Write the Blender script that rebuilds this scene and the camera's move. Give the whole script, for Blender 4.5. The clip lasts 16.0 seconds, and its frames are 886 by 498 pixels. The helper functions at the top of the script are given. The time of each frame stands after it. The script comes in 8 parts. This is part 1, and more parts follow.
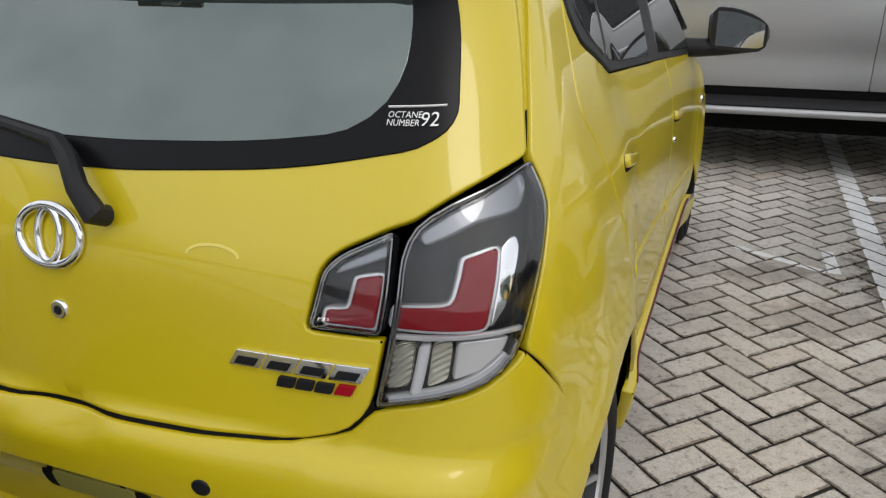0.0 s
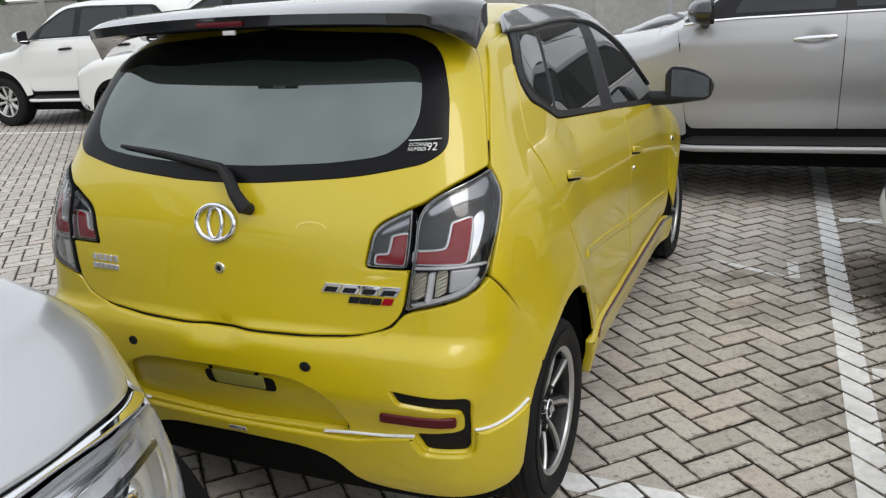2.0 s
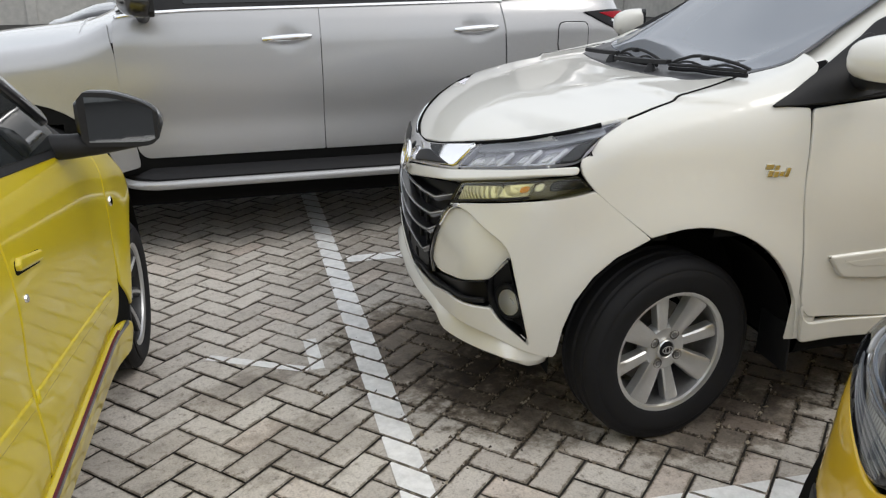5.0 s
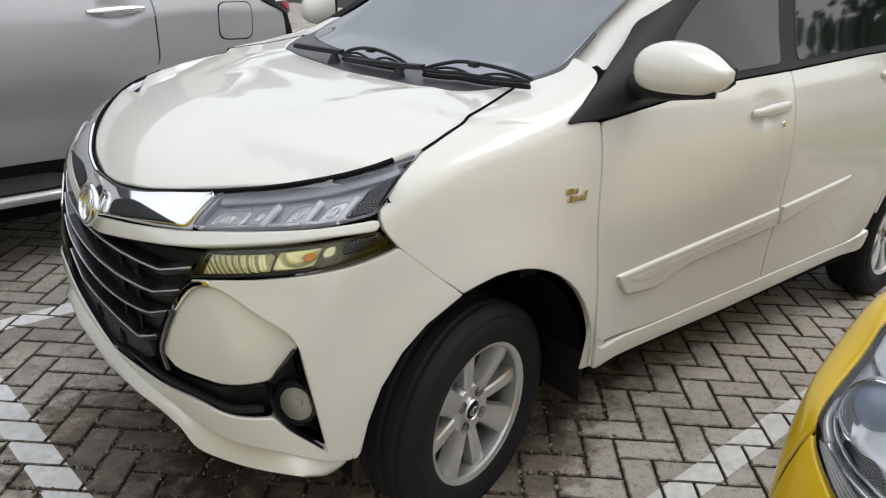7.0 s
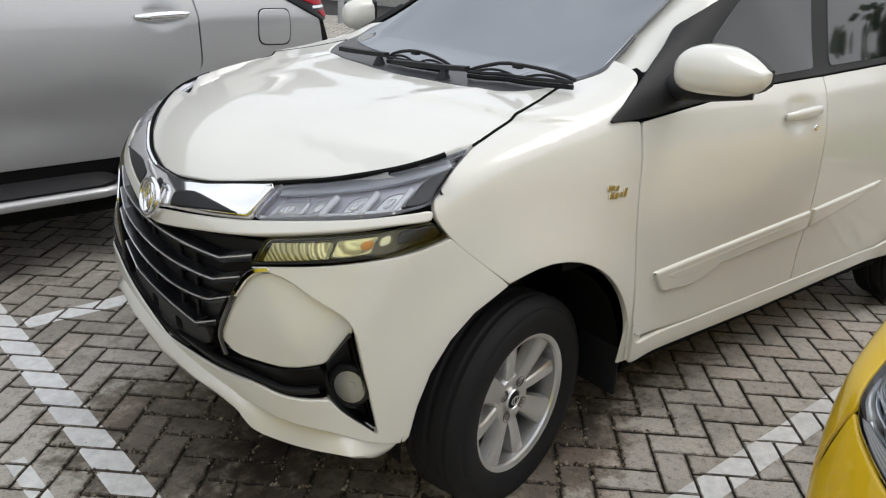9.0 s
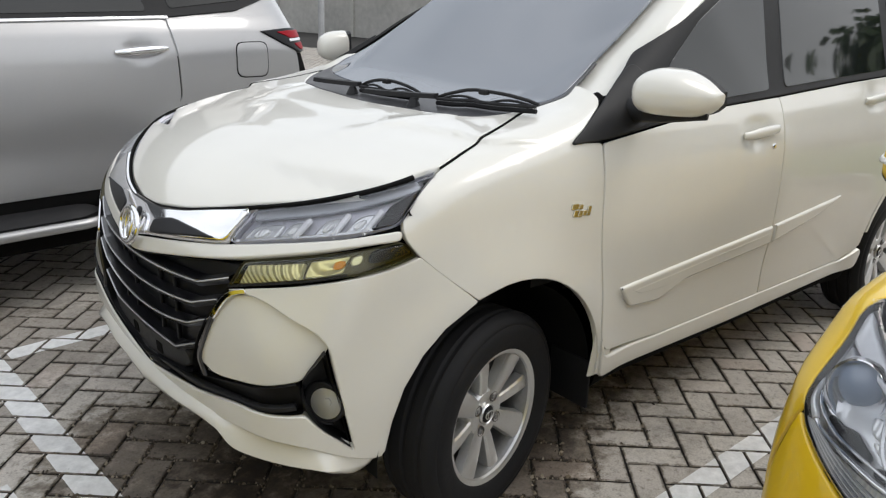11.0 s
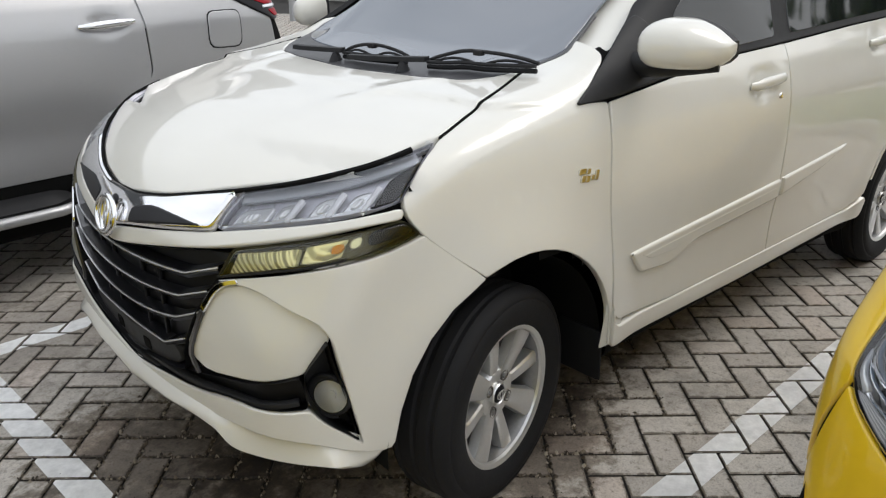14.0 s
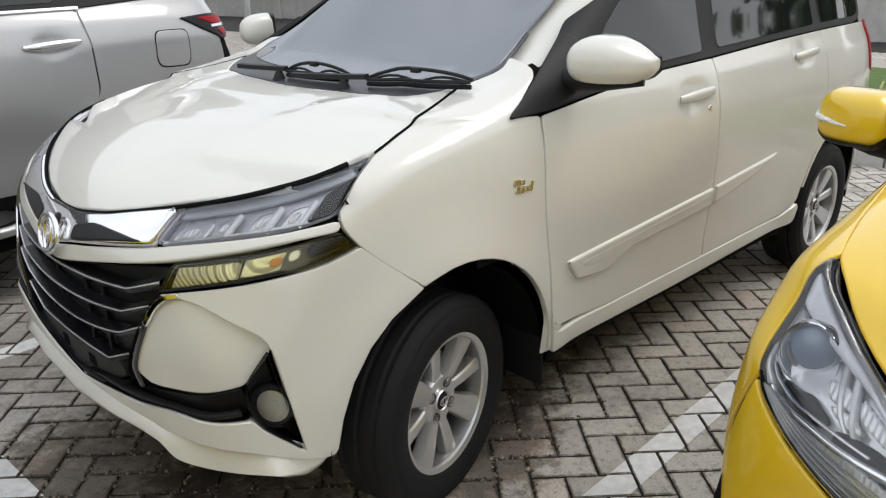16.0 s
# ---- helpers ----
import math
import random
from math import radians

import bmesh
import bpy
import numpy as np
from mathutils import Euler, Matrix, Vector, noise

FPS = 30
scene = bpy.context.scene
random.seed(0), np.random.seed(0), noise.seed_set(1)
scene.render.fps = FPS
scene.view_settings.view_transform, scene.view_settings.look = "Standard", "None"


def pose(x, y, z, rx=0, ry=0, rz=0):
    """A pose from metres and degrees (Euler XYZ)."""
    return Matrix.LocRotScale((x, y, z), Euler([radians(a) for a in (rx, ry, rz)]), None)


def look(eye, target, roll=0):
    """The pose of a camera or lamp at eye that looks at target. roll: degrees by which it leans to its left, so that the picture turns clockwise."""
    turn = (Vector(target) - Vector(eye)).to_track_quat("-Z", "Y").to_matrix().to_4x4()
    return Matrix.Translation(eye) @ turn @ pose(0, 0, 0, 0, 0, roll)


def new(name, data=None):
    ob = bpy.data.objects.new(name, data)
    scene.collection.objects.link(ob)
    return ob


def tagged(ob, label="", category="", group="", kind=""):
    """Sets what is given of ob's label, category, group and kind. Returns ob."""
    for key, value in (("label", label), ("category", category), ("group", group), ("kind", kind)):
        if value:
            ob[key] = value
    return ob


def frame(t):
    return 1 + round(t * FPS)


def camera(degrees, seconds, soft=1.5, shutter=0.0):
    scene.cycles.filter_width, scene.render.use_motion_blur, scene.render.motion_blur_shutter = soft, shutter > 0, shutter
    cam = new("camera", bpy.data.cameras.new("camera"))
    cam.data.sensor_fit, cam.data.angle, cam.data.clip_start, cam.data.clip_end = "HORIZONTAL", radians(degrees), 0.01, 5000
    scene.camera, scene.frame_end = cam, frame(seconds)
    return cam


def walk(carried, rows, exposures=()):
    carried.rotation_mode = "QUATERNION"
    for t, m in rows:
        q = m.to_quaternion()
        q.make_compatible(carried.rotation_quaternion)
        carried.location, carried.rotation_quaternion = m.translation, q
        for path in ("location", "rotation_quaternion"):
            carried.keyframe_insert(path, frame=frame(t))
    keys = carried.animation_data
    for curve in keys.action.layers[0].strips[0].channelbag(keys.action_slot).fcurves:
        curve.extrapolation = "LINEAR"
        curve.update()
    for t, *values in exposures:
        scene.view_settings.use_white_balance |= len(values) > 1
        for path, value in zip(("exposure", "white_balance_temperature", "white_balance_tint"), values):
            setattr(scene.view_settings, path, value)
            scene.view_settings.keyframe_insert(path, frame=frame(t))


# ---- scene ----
cam = camera(58.8, 16.0, soft=1.25)
METRES, EYE, TILT, LEAN, TURN = 4.298, 1.5, 0.0, 0.0, 0.0
PATH = [
    (0, (0.247, 0.172, 1.424), (0.102, 2.024, 0.681), -0.7),
    (0.5, (0.24, -0.02, 1.49), (-0.016, 1.822, 0.754), 0.4),
    (1, (0.337, -0.283, 1.545), (0.065, 1.603, 0.938), -0.8),
    (1.5, (0.415, -0.515, 1.517), (0.148, 1.374, 0.919), -2.6),
    (2, (0.424, -0.658, 1.531), (0.161, 1.23, 0.926), -3.4),
    (2.5, (0.426, -0.701, 1.539), (0.215, 1.193, 0.931), -3.7),
    (3, (0.455, -0.525, 1.508), (0.243, 1.369, 0.9), -3.0),
    (3.5, (0.489, -0.24, 1.482), (0.212, 1.645, 0.873), -2.5),
    (3.8, (0.438, -0.045, 1.467), (0.317, 1.862, 0.876), -1.1),
    (4, (0.489, 0.118, 1.488), (0.504, 2.016, 0.858), -1.6),
    (4.5, (0.625, 0.505, 1.487), (1.103, 2.333, 0.832), -2.3),
    (5, (0.79, 0.863, 1.469), (1.729, 2.5, 0.805), -0.2),
    (5.2, (0.832, 1.013, 1.453), (1.917, 2.553, 0.781), 0.7),
    (7.3, (0.9, 1.644, 1.527), (2.513, 2.573, 0.793), 2.8),
    (7.5, (0.866, 1.61, 1.533), (2.473, 2.544, 0.794), 3.1),
    (8, (0.769, 1.601, 1.513), (2.364, 2.557, 0.776), 3.9),
    (8.5, (0.763, 1.641, 1.503), (2.351, 2.616, 0.777), 3.2),
    (9, (0.779, 1.656, 1.492), (2.372, 2.641, 0.792), 2.9),
    (9.5, (0.778, 1.653, 1.49), (2.384, 2.638, 0.817), 2.8),
    (9.7, (0.774, 1.644, 1.498), (2.382, 2.631, 0.834), 2.7),
    (11.8, (0.721, 1.564, 1.495), (2.363, 2.518, 0.865), 1.5),
    (12, (0.733, 1.573, 1.479), (2.362, 2.516, 0.802), 1.9),
    (12.5, (0.745, 1.59, 1.479), (2.363, 2.517, 0.757), 1.8),
    (13, (0.763, 1.61, 1.483), (2.382, 2.535, 0.759), 1.1),
    (13.5, (0.8, 1.653, 1.489), (2.421, 2.575, 0.764), -0.0),
    (14, (0.827, 1.694, 1.484), (2.452, 2.61, 0.764), -0.5),
    (14.5, (0.845, 1.678, 1.49), (2.493, 2.558, 0.777), -0.4),
    (15, (0.833, 1.631, 1.499), (2.497, 2.489, 0.796), -1.0),
    (15.5, (0.811, 1.607, 1.493), (2.485, 2.451, 0.796), -1.0),
    (16, (0.801, 1.605, 1.495), (2.481, 2.447, 0.81), -0.7),
]
walk(cam, [(t, look(eye, target, roll)) for t, eye, target, roll in PATH], exposures=((0.0, -0.05), (2.5, 0.0), (4.5, 0.08), (7.5, 0.13), (16.0, 0.13)))

# ---------------------------------------------------------------- sky and light
world = bpy.data.worlds.new("sky")
scene.world = world
world.use_nodes = True
wn, wl = world.node_tree.nodes, world.node_tree.links
wn.clear()
sky = wn.new("ShaderNodeTexSky")
sky.sky_type, sky.sun_disc, sky.sun_elevation, sky.sun_rotation = "NISHITA", False, radians(50), radians(140)
sky.air_density, sky.dust_density = 1.6, 4.0
coord = wn.new("ShaderNodeTexCoord")
cloud = wn.new("ShaderNodeTexNoise")
cloud.inputs["Scale"].default_value, cloud.inputs["Detail"].default_value, cloud.inputs["Roughness"].default_value = 2.4, 7.0, 0.55
wl.new(coord.outputs["Generated"], cloud.inputs["Vector"])
ramp = wn.new("ShaderNodeValToRGB")
ramp.color_ramp.elements[0].position, ramp.color_ramp.elements[0].color = 0.36, (8.0, 8.4, 9.0, 1)
ramp.color_ramp.elements[1].position, ramp.color_ramp.elements[1].color = 0.66, (12.6, 12.9, 13.5, 1)
wl.new(cloud.outputs["Fac"], ramp.inputs["Fac"])
mixc = wn.new("ShaderNodeMix")
mixc.data_type = "RGBA"
mixc.inputs["Factor"].default_value = 0.82
wl.new(sky.outputs["Color"], mixc.inputs["A"])
wl.new(ramp.outputs["Color"], mixc.inputs["B"])
back = wn.new("ShaderNodeBackground")
back.inputs["Strength"].default_value = 0.112
wl.new(mixc.outputs["Result"], back.inputs["Color"])
wout = wn.new("ShaderNodeOutputWorld")
wl.new(back.outputs["Background"], wout.inputs["Surface"])
sun = new("sun", bpy.data.lights.new("sun", "SUN"))
sun.data.energy, sun.data.angle, sun.data.color = 0.7, radians(25), (1.0, 0.98, 0.95)
sun.matrix_world = look((0, 0, 30), Vector((0, 0, 30)) - Vector((math.sin(radians(140)) * 0.643, math.cos(radians(140)) * 0.643, 0.766)))

# ---------------------------------------------------------------- materials
def material(name, colour, rough=0.5, metal=0.0, coat=0.0, ior=1.5, **more):
    m = bpy.data.materials.new(name)
    m.use_nodes = True
    b = m.node_tree.nodes["Principled BSDF"]
    b.inputs["Base Color"].default_value = (*colour, 1)
    b.inputs["Roughness"].default_value = rough
    b.inputs["Metallic"].default_value = metal
    b.inputs["Coat Weight"].default_value = coat
    b.inputs["Coat Roughness"].default_value = 0.02
    b.inputs["IOR"].default_value = ior
    for key, value in more.items():
        b.inputs[key.replace("_", " ")].default_value = value
    return m


def nodes_of(m):
    return m.node_tree.nodes, m.node_tree.links, m.node_tree.nodes["Principled BSDF"]


def noise_node(m, scale, detail=4.0, rough=0.55, space="Object"):
    n, l, _ = nodes_of(m)
    c = n.new("ShaderNodeTexCoord")
    t = n.new("ShaderNodeTexNoise")
    t.inputs["Scale"].default_value, t.inputs["Detail"].default_value, t.inputs["Roughness"].default_value = scale, detail, rough
    if space == "World":
        g = n.new("ShaderNodeNewGeometry")
        l.new(g.outputs["Position"], t.inputs["Vector"])
    else:
        l.new(c.outputs[space], t.inputs["Vector"])
    return t


def ramp_node(m, source, stops):
    n, l, _ = nodes_of(m)
    r = n.new("ShaderNodeValToRGB")
    while len(r.color_ramp.elements) < len(stops):
        r.color_ramp.elements.new(0.5)
    for e, (at, c) in zip(r.color_ramp.elements, stops):
        e.position, e.color = at, (*c, 1) if len(c) == 3 else c
    l.new(source, r.inputs["Fac"])
    return r


def mix_node(m, fac, a, b, blend="MIX"):
    n, l, _ = nodes_of(m)
    x = n.new("ShaderNodeMix")
    x.data_type, x.blend_type = "RGBA", blend
    for key, value in (("Factor", fac), ("A", a), ("B", b)):
        if isinstance(value, (int, float)):
            x.inputs[key].default_value = value
        elif isinstance(value, tuple):
            x.inputs[key].default_value = (*value, 1)
        else:
            l.new(value, x.inputs[key])
    return x.outputs["Result"]


def bump_node(m, height, strength, distance):
    n, l, b = nodes_of(m)
    x = n.new("ShaderNodeBump")
    x.inputs["Strength"].default_value, x.inputs["Distance"].default_value = strength, distance
    l.new(height, x.inputs["Height"])
    l.new(x.outputs["Normal"], b.inputs["Normal"])


def paint(name, colour, metal=0.0, rough=0.35, flake=0.0, dust=0.05, coat=1.0):
    """Lacquered car paint: clear coat over colour, faint dust and orange peel."""
    m = material(name, colour, rough, metal, coat=coat)
    n, l, b = nodes_of(m)
    dirt = noise_node(m, 3.0, 6.0, 0.6)
    r = ramp_node(m, dirt.outputs["Fac"], [(0.45, (0, 0, 0)), (0.8, (dust, dust, dust))])
    col = mix_node(m, r.outputs["Color"], colour, (0.42, 0.39, 0.34))
    if flake:
        f = noise_node(m, 900.0, 1.0)
        fr = ramp_node(m, f.outputs["Fac"], [(0.4, tuple(c * (1 - flake) for c in colour)), (0.62, tuple(min(1, c * (1 + flake)) for c in colour))])
        col = mix_node(m, r.outputs["Color"], fr.outputs["Color"], (0.42, 0.39, 0.34))
    l.new(col, b.inputs["Base Color"])
    peel = noise_node(m, 60.0, 1.0)
    x = n.new("ShaderNodeBump")
    x.inputs["Strength"].default_value, x.inputs["Distance"].default_value = 0.04, 0.0006
    l.new(peel.outputs["Fac"], x.inputs["Height"])
    l.new(x.outputs["Normal"], b.inputs["Coat Normal"])
    rr = ramp_node(m, dirt.outputs["Fac"], [(0.4, (0.015, 0.015, 0.015)), (0.85, (0.10, 0.10, 0.10))])
    l.new(rr.outputs["Color"], b.inputs["Coat Roughness"])
    return m


def worn(name, colour, rough, scale=40.0, spread=0.25, bump=0.3, metal=0.0, depth=0.0008):
    """A plain surface with grain, uneven colour and fine relief."""
    m = material(name, colour, rough, metal)
    n, l, b = nodes_of(m)
    fine, broad = noise_node(m, scale, 6.0, 0.65), noise_node(m, scale * 0.12, 4.0)
    both = mix_node(m, 0.5, fine.outputs["Fac"], broad.outputs["Fac"])
    lo, hi = tuple(c * (1 - spread) for c in colour), tuple(min(1, c * (1 + spread)) for c in colour)
    l.new(ramp_node(m, both, [(0.3, lo), (0.7, hi)]).outputs["Color"], b.inputs["Base Color"])
    l.new(ramp_node(m, both, [(0.3, (rough * 0.85,) * 3), (0.7, (min(1, rough * 1.15),) * 3)]).outputs["Color"], b.inputs["Roughness"])
    bump_node(m, fine.outputs["Fac"], bump, depth)
    return m


def pane(name, tint, clear, ior=1.5, rough=0.0):
    """Thin glass or clear plastic: lets light through tinted, and mirrors at its face."""
    m = bpy.data.materials.new(name)
    m.use_nodes = True
    n, l = m.node_tree.nodes, m.node_tree.links
    n.clear()
    out, mix = n.new("ShaderNodeOutputMaterial"), n.new("ShaderNodeMixShader")
    gloss, see, fres = n.new("ShaderNodeBsdfGlossy"), n.new("ShaderNodeBsdfTransparent"), n.new("ShaderNodeFresnel")
    gloss.inputs["Roughness"].default_value = rough
    gloss.inputs["Color"].default_value = (1, 1, 1, 1)
    see.inputs["Color"].default_value = (*(c * clear for c in tint), 1)
    fres.inputs["IOR"].default_value = ior
    l.new(fres.outputs["Fac"], mix.inputs["Fac"])
    l.new(see.outputs["BSDF"], mix.inputs[1])
    l.new(gloss.outputs["BSDF"], mix.inputs[2])
    l.new(mix.outputs["Shader"], out.inputs["Surface"])
    return m


YELLOW = paint("yellow_lacquer", (0.57, 0.445, 0.003), rough=0.4, dust=0.015, coat=0.75)
AMBER = paint("deep_yellow_lacquer", (0.76, 0.495, 0.003), rough=0.4, dust=0.03)
WHITE = paint("ivory_lacquer", (0.69, 0.675, 0.615), rough=0.3, dust=0.10)
SILVER = paint("silver_lacquer", (0.40, 0.40, 0.405), metal=0.5, rough=0.36, flake=0.12, dust=0.14)
PALE_SILVER = paint("pale_silver_lacquer", (0.52, 0.53, 0.55), metal=0.6, rough=0.36, flake=0.08, dust=0.05)
PURE_WHITE = paint("white_lacquer", (0.80, 0.80, 0.77), rough=0.3, dust=0.05)
BLACK_GLOSS = paint("black_lacquer", (0.006, 0.006, 0.008), rough=0.3, dust=0.02)
GAP = material("dark_gap", (0.010, 0.010, 0.010), 0.9, ior=1.1)
PLASTIC = worn("black_plastic", (0.018, 0.018, 0.019), 0.5, 220.0, 0.2, 0.25)
RUBBER = worn("tyre_rubber", (0.0105, 0.0105, 0.0115), 0.72, 90.0, 0.35, 0.4)
for dull in (PLASTIC, RUBBER):
    dull.node_tree.nodes["Principled BSDF"].inputs["IOR"].default_value = 1.3
DARK_CHROME = material("dark_chrome", (0.30, 0.30, 0.31), 0.12, 1.0)
CHROME = material("chrome", (0.86, 0.86, 0.87), 0.06, 1.0)
ALLOY = worn("cast_alloy", (0.66, 0.66, 0.65), 0.34, 160.0, 0.08, 0.1, metal=0.85)
MACHINED = worn("machined_alloy", (0.50, 0.50, 0.50), 0.38, 300.0, 0.06, 0.1, metal=0.8)
GLASS = material("tinted_window", (0.010, 0.012, 0.012), 0.03, 0.0, ior=1.55)
LENS = pane("clear_lens", (0.98, 0.985, 0.99), 0.98, 1.62)
RED_LENS = material("red_lens", (0.30, 0.005, 0.014), 0.4, ior=1.2)
DARK_RED = material("dark_red_reflector", (0.085, 0.004, 0.008), 0.3, ior=1.3)
SMOKE = material("smoked_housing", (0.014, 0.014, 0.016), 0.3, ior=1.25)
AMBER_LENS = material("amber_bulb", (0.75, 0.30, 0.01), 0.3)
MIRROR_GLASS = material("mirror_glass", (0.32, 0.34, 0.36), 0.02, 1.0)
FILM = material("reflective_window_film", (0.022, 0.030, 0.026), 0.03, 0.0, ior=2.5, Specular_Tint=(0.90, 1.0, 0.94, 1))
BRUSHED = material("bright_lamp_reflector", (0.74, 0.75, 0.77), 0.18, 0.5)
RIBBED = material("ribbed_reflector", (0.85, 0.86, 0.87), 0.12, 0.3)


def ribs(m, scale, depth, way="Y"):
    n, l, b = nodes_of(m)
    c = n.new("ShaderNodeTexCoord")
    w = n.new("ShaderNodeTexWave")
    w.bands_direction = way
    w.inputs["Scale"].default_value, w.inputs["Distortion"].default_value = scale, 0.4
    l.new(c.outputs["Object"], w.inputs["Vector"])
    bump_node(m, w.outputs["Fac"], 1.0, depth)


GRILLE_BLACK = material("black_grille", (0.006, 0.006, 0.007), 0.35, ior=1.3)
LAMP_GREY = worn("grey_lamp_housing", (0.80, 0.81, 0.84), 0.25, 60.0, 0.1, 0.05, metal=0.05)
LAMP_DEEP = worn("deep_lamp_housing", (0.34, 0.35, 0.38), 0.2, 60.0, 0.1, 0.05, metal=0.4)
PEARL = worn("pearl_lamp_housing", (0.50, 0.50, 0.56), 0.3, 60.0, 0.08, 0.05, metal=0.3)
OLIVE = worn("olive_lamp_housing", (0.11, 0.10, 0.05), 0.3, 60.0, 0.2, 0.05)
GOLD = material("gilt_badge", (0.60, 0.55, 0.42), 0.25, 0.9)
ribs(RIBBED, 30.0, 0.0015)
STEPPED = material("stepped_reflector", (0.92, 0.90, 0.74), 0.12, 0.45)
ribs(STEPPED, 58.0, 0.006, "DIAGONAL")
IRON = worn("grey_iron", (0.16, 0.15, 0.14), 0.45, 80.0, 0.3, 0.2, 0.8)
NUT = worn("steel_nut", (0.3, 0.3, 0.3), 0.4, 90.0, 0.2, 0.1, 0.9)
WHEEL_BLACK = worn("black_wheel_lacquer", (0.010, 0.010, 0.011), 0.3, 120.0, 0.2, 0.05)

# ---------------------------------------------------------------- body forms
def smax(a, b, k):
    h = np.maximum(k - np.abs(a - b), 0) / k
    return np.maximum(a, b) + h * h * k * 0.25


def line_of(pairs):
    """A smooth curve through (t, value) pairs, without overshoot, flat beyond its ends."""
    t = np.array([p[0] for p in pairs], float)
    v = np.array([p[1] for p in pairs], float)
    d = np.diff(v) / np.diff(t)
    m = np.zeros_like(v)
    same = d[:-1] * d[1:] > 0
    m[1:-1][same] = (2 * d[:-1] * d[1:] / np.where(same, d[:-1] + d[1:], 1))[same]

    def at(x):
        x = np.clip(x, t[0], t[-1])
        i = np.clip(np.searchsorted(t, x) - 1, 0, len(t) - 2)
        h = t[i + 1] - t[i]
        s = (x - t[i]) / h
        return (v[i] * (1 + 2 * s) * (1 - s) ** 2 + m[i] * h * s * (1 - s) ** 2
                + v[i + 1] * s * s * (3 - 2 * s) + m[i + 1] * h * s * s * (s - 1))
    return at


def bump(x, c, w):
    return np.exp(-((x - c) / w) ** 2)


class Form:
    """A car body as one smooth closed form. Local metres: x ahead, y to its left, z up from the ground."""

    def __init__(self, tail, nose, tail_bow, nose_bow, width, roof, plan, crown, arches, floor=0.2, k=(0.16, 0.14, 0.12), extra=None, dents=None):
        self.tail, self.nose, self.width, self.roof, self.plan = map(line_of, (tail, nose, width, roof, plan))
        self.tail_bow, self.nose_bow = line_of(tail_bow), line_of(nose_bow)
        self.crown, self.arches, self.floor, self.k, self.extra, self.dents = line_of(crown), arches, floor, k, extra, dents
        self.ends = (min(p[1] for p in tail), max(p[1] for p in nose))
        self.high = max(p[1] for p in roof)

    def __call__(self, p):
        x, y, z = p[:, 0], p[:, 1], p[:, 2]
        ay = np.abs(y)
        ay2 = np.minimum(ay, 1.05) ** 2
        w = self.width(z) - self.plan(x)
        for cx, r in self.arches:
            ring = np.sqrt((x - cx) ** 2 + (z - 0.3) ** 2)
            w = w + 0.018 * bump(ring, r + 0.03, 0.10) * (z < 0.9)
        if self.extra:
            w = w + self.extra(x, z)
        side = ay - w
        e = 0.02
        slope = (self.roof(x + e) - self.roof(x - e)) / (2 * e)
        top = (z - self.roof(x) + self.crown(x) * ay2) / np.sqrt(1 + slope ** 2)
        t0 = self.tail(z)
        ts = (self.tail(z + e) - self.tail(z - e)) / (2 * e)
        back = (t0 + self.tail_bow(z) * ay2 - x) / np.sqrt(1 + np.minimum(ts ** 2, 9))
        ns = (self.nose(z + e) - self.nose(z - e)) / (2 * e)
        front = (x - self.nose(z) + self.nose_bow(z) * ay2) / np.sqrt(1 + np.minimum(ns ** 2, 9))
        f = smax(side, top, self.k[0])
        f = smax(f, back, self.k[1])
        f = smax(f, front, self.k[2])
        f = smax(f, self.floor - z, 0.04)
        if self.dents:
            f = f + self.dents(x, ay, z)
        return f

    def meet(self, o, d, far=6.5, steps=90, level=0.0):
        """Where rays from o along d first meet the form."""
        n = len(o)
        t, found, act = np.zeros(n), np.zeros(n, bool), np.arange(n)
        for _ in range(steps):
            v = self(o[act] + d[act] * t[act][:, None]) - level
            close = v < 0.0004
            found[act[close]] = True
            act = act[~close]
            if not len(act):
                break
            t[act] += np.clip(v[~close], 0.0008, 0.6) * 0.72
            act = act[t[act] < far]
        lo, hi = t - 0.012, t + 0.006
        for _ in range(9):
            mid = (lo + hi) / 2
            inside = self(o + d * mid[:, None]) < level
            hi = np.where(inside, mid, hi)
            lo = np.where(inside, lo, mid)
        return o + d * np.where(found, hi, far)[:, None], found

    def normal(self, p):
        e = 0.004
        g = np.stack([self(p + e * a) - self(p - e * a) for a in np.eye(3)], 1)
        return g / np.maximum(np.linalg.norm(g, axis=1, keepdims=True), 1e-9)


def bowl(x, z, cx, cz, rx, rz, deep):
    return deep * np.exp(-(((x - cx) / rx) ** 2 + ((z - cz) / rz) ** 2) ** 1.6)


def agya_dents(x, ay, z):
    side = 1 / (1 + np.exp(-(ay - 0.72) / 0.012))
    d = -side * 0.004 * np.exp(-((z - 1.02 + 0.03 * (x - 0.1)) / 0.06) ** 2) * (1 / (1 + np.exp(-(x - 0.1) / 0.08)))
    d = d + side * 0.012 * np.exp(-((z - 0.66) / 0.13) ** 2) * np.exp(-((x - 1.05) / 0.75) ** 4)
    d = d + (x < -0.3) * bowl(ay, z, 0.0, 0.708, 0.085, 0.026, 0.013)
    return d + (x < -0.3) * 0.008 * np.exp(-((z - 0.86) / 0.09) ** 2) * np.exp(-(ay / 0.42) ** 4)


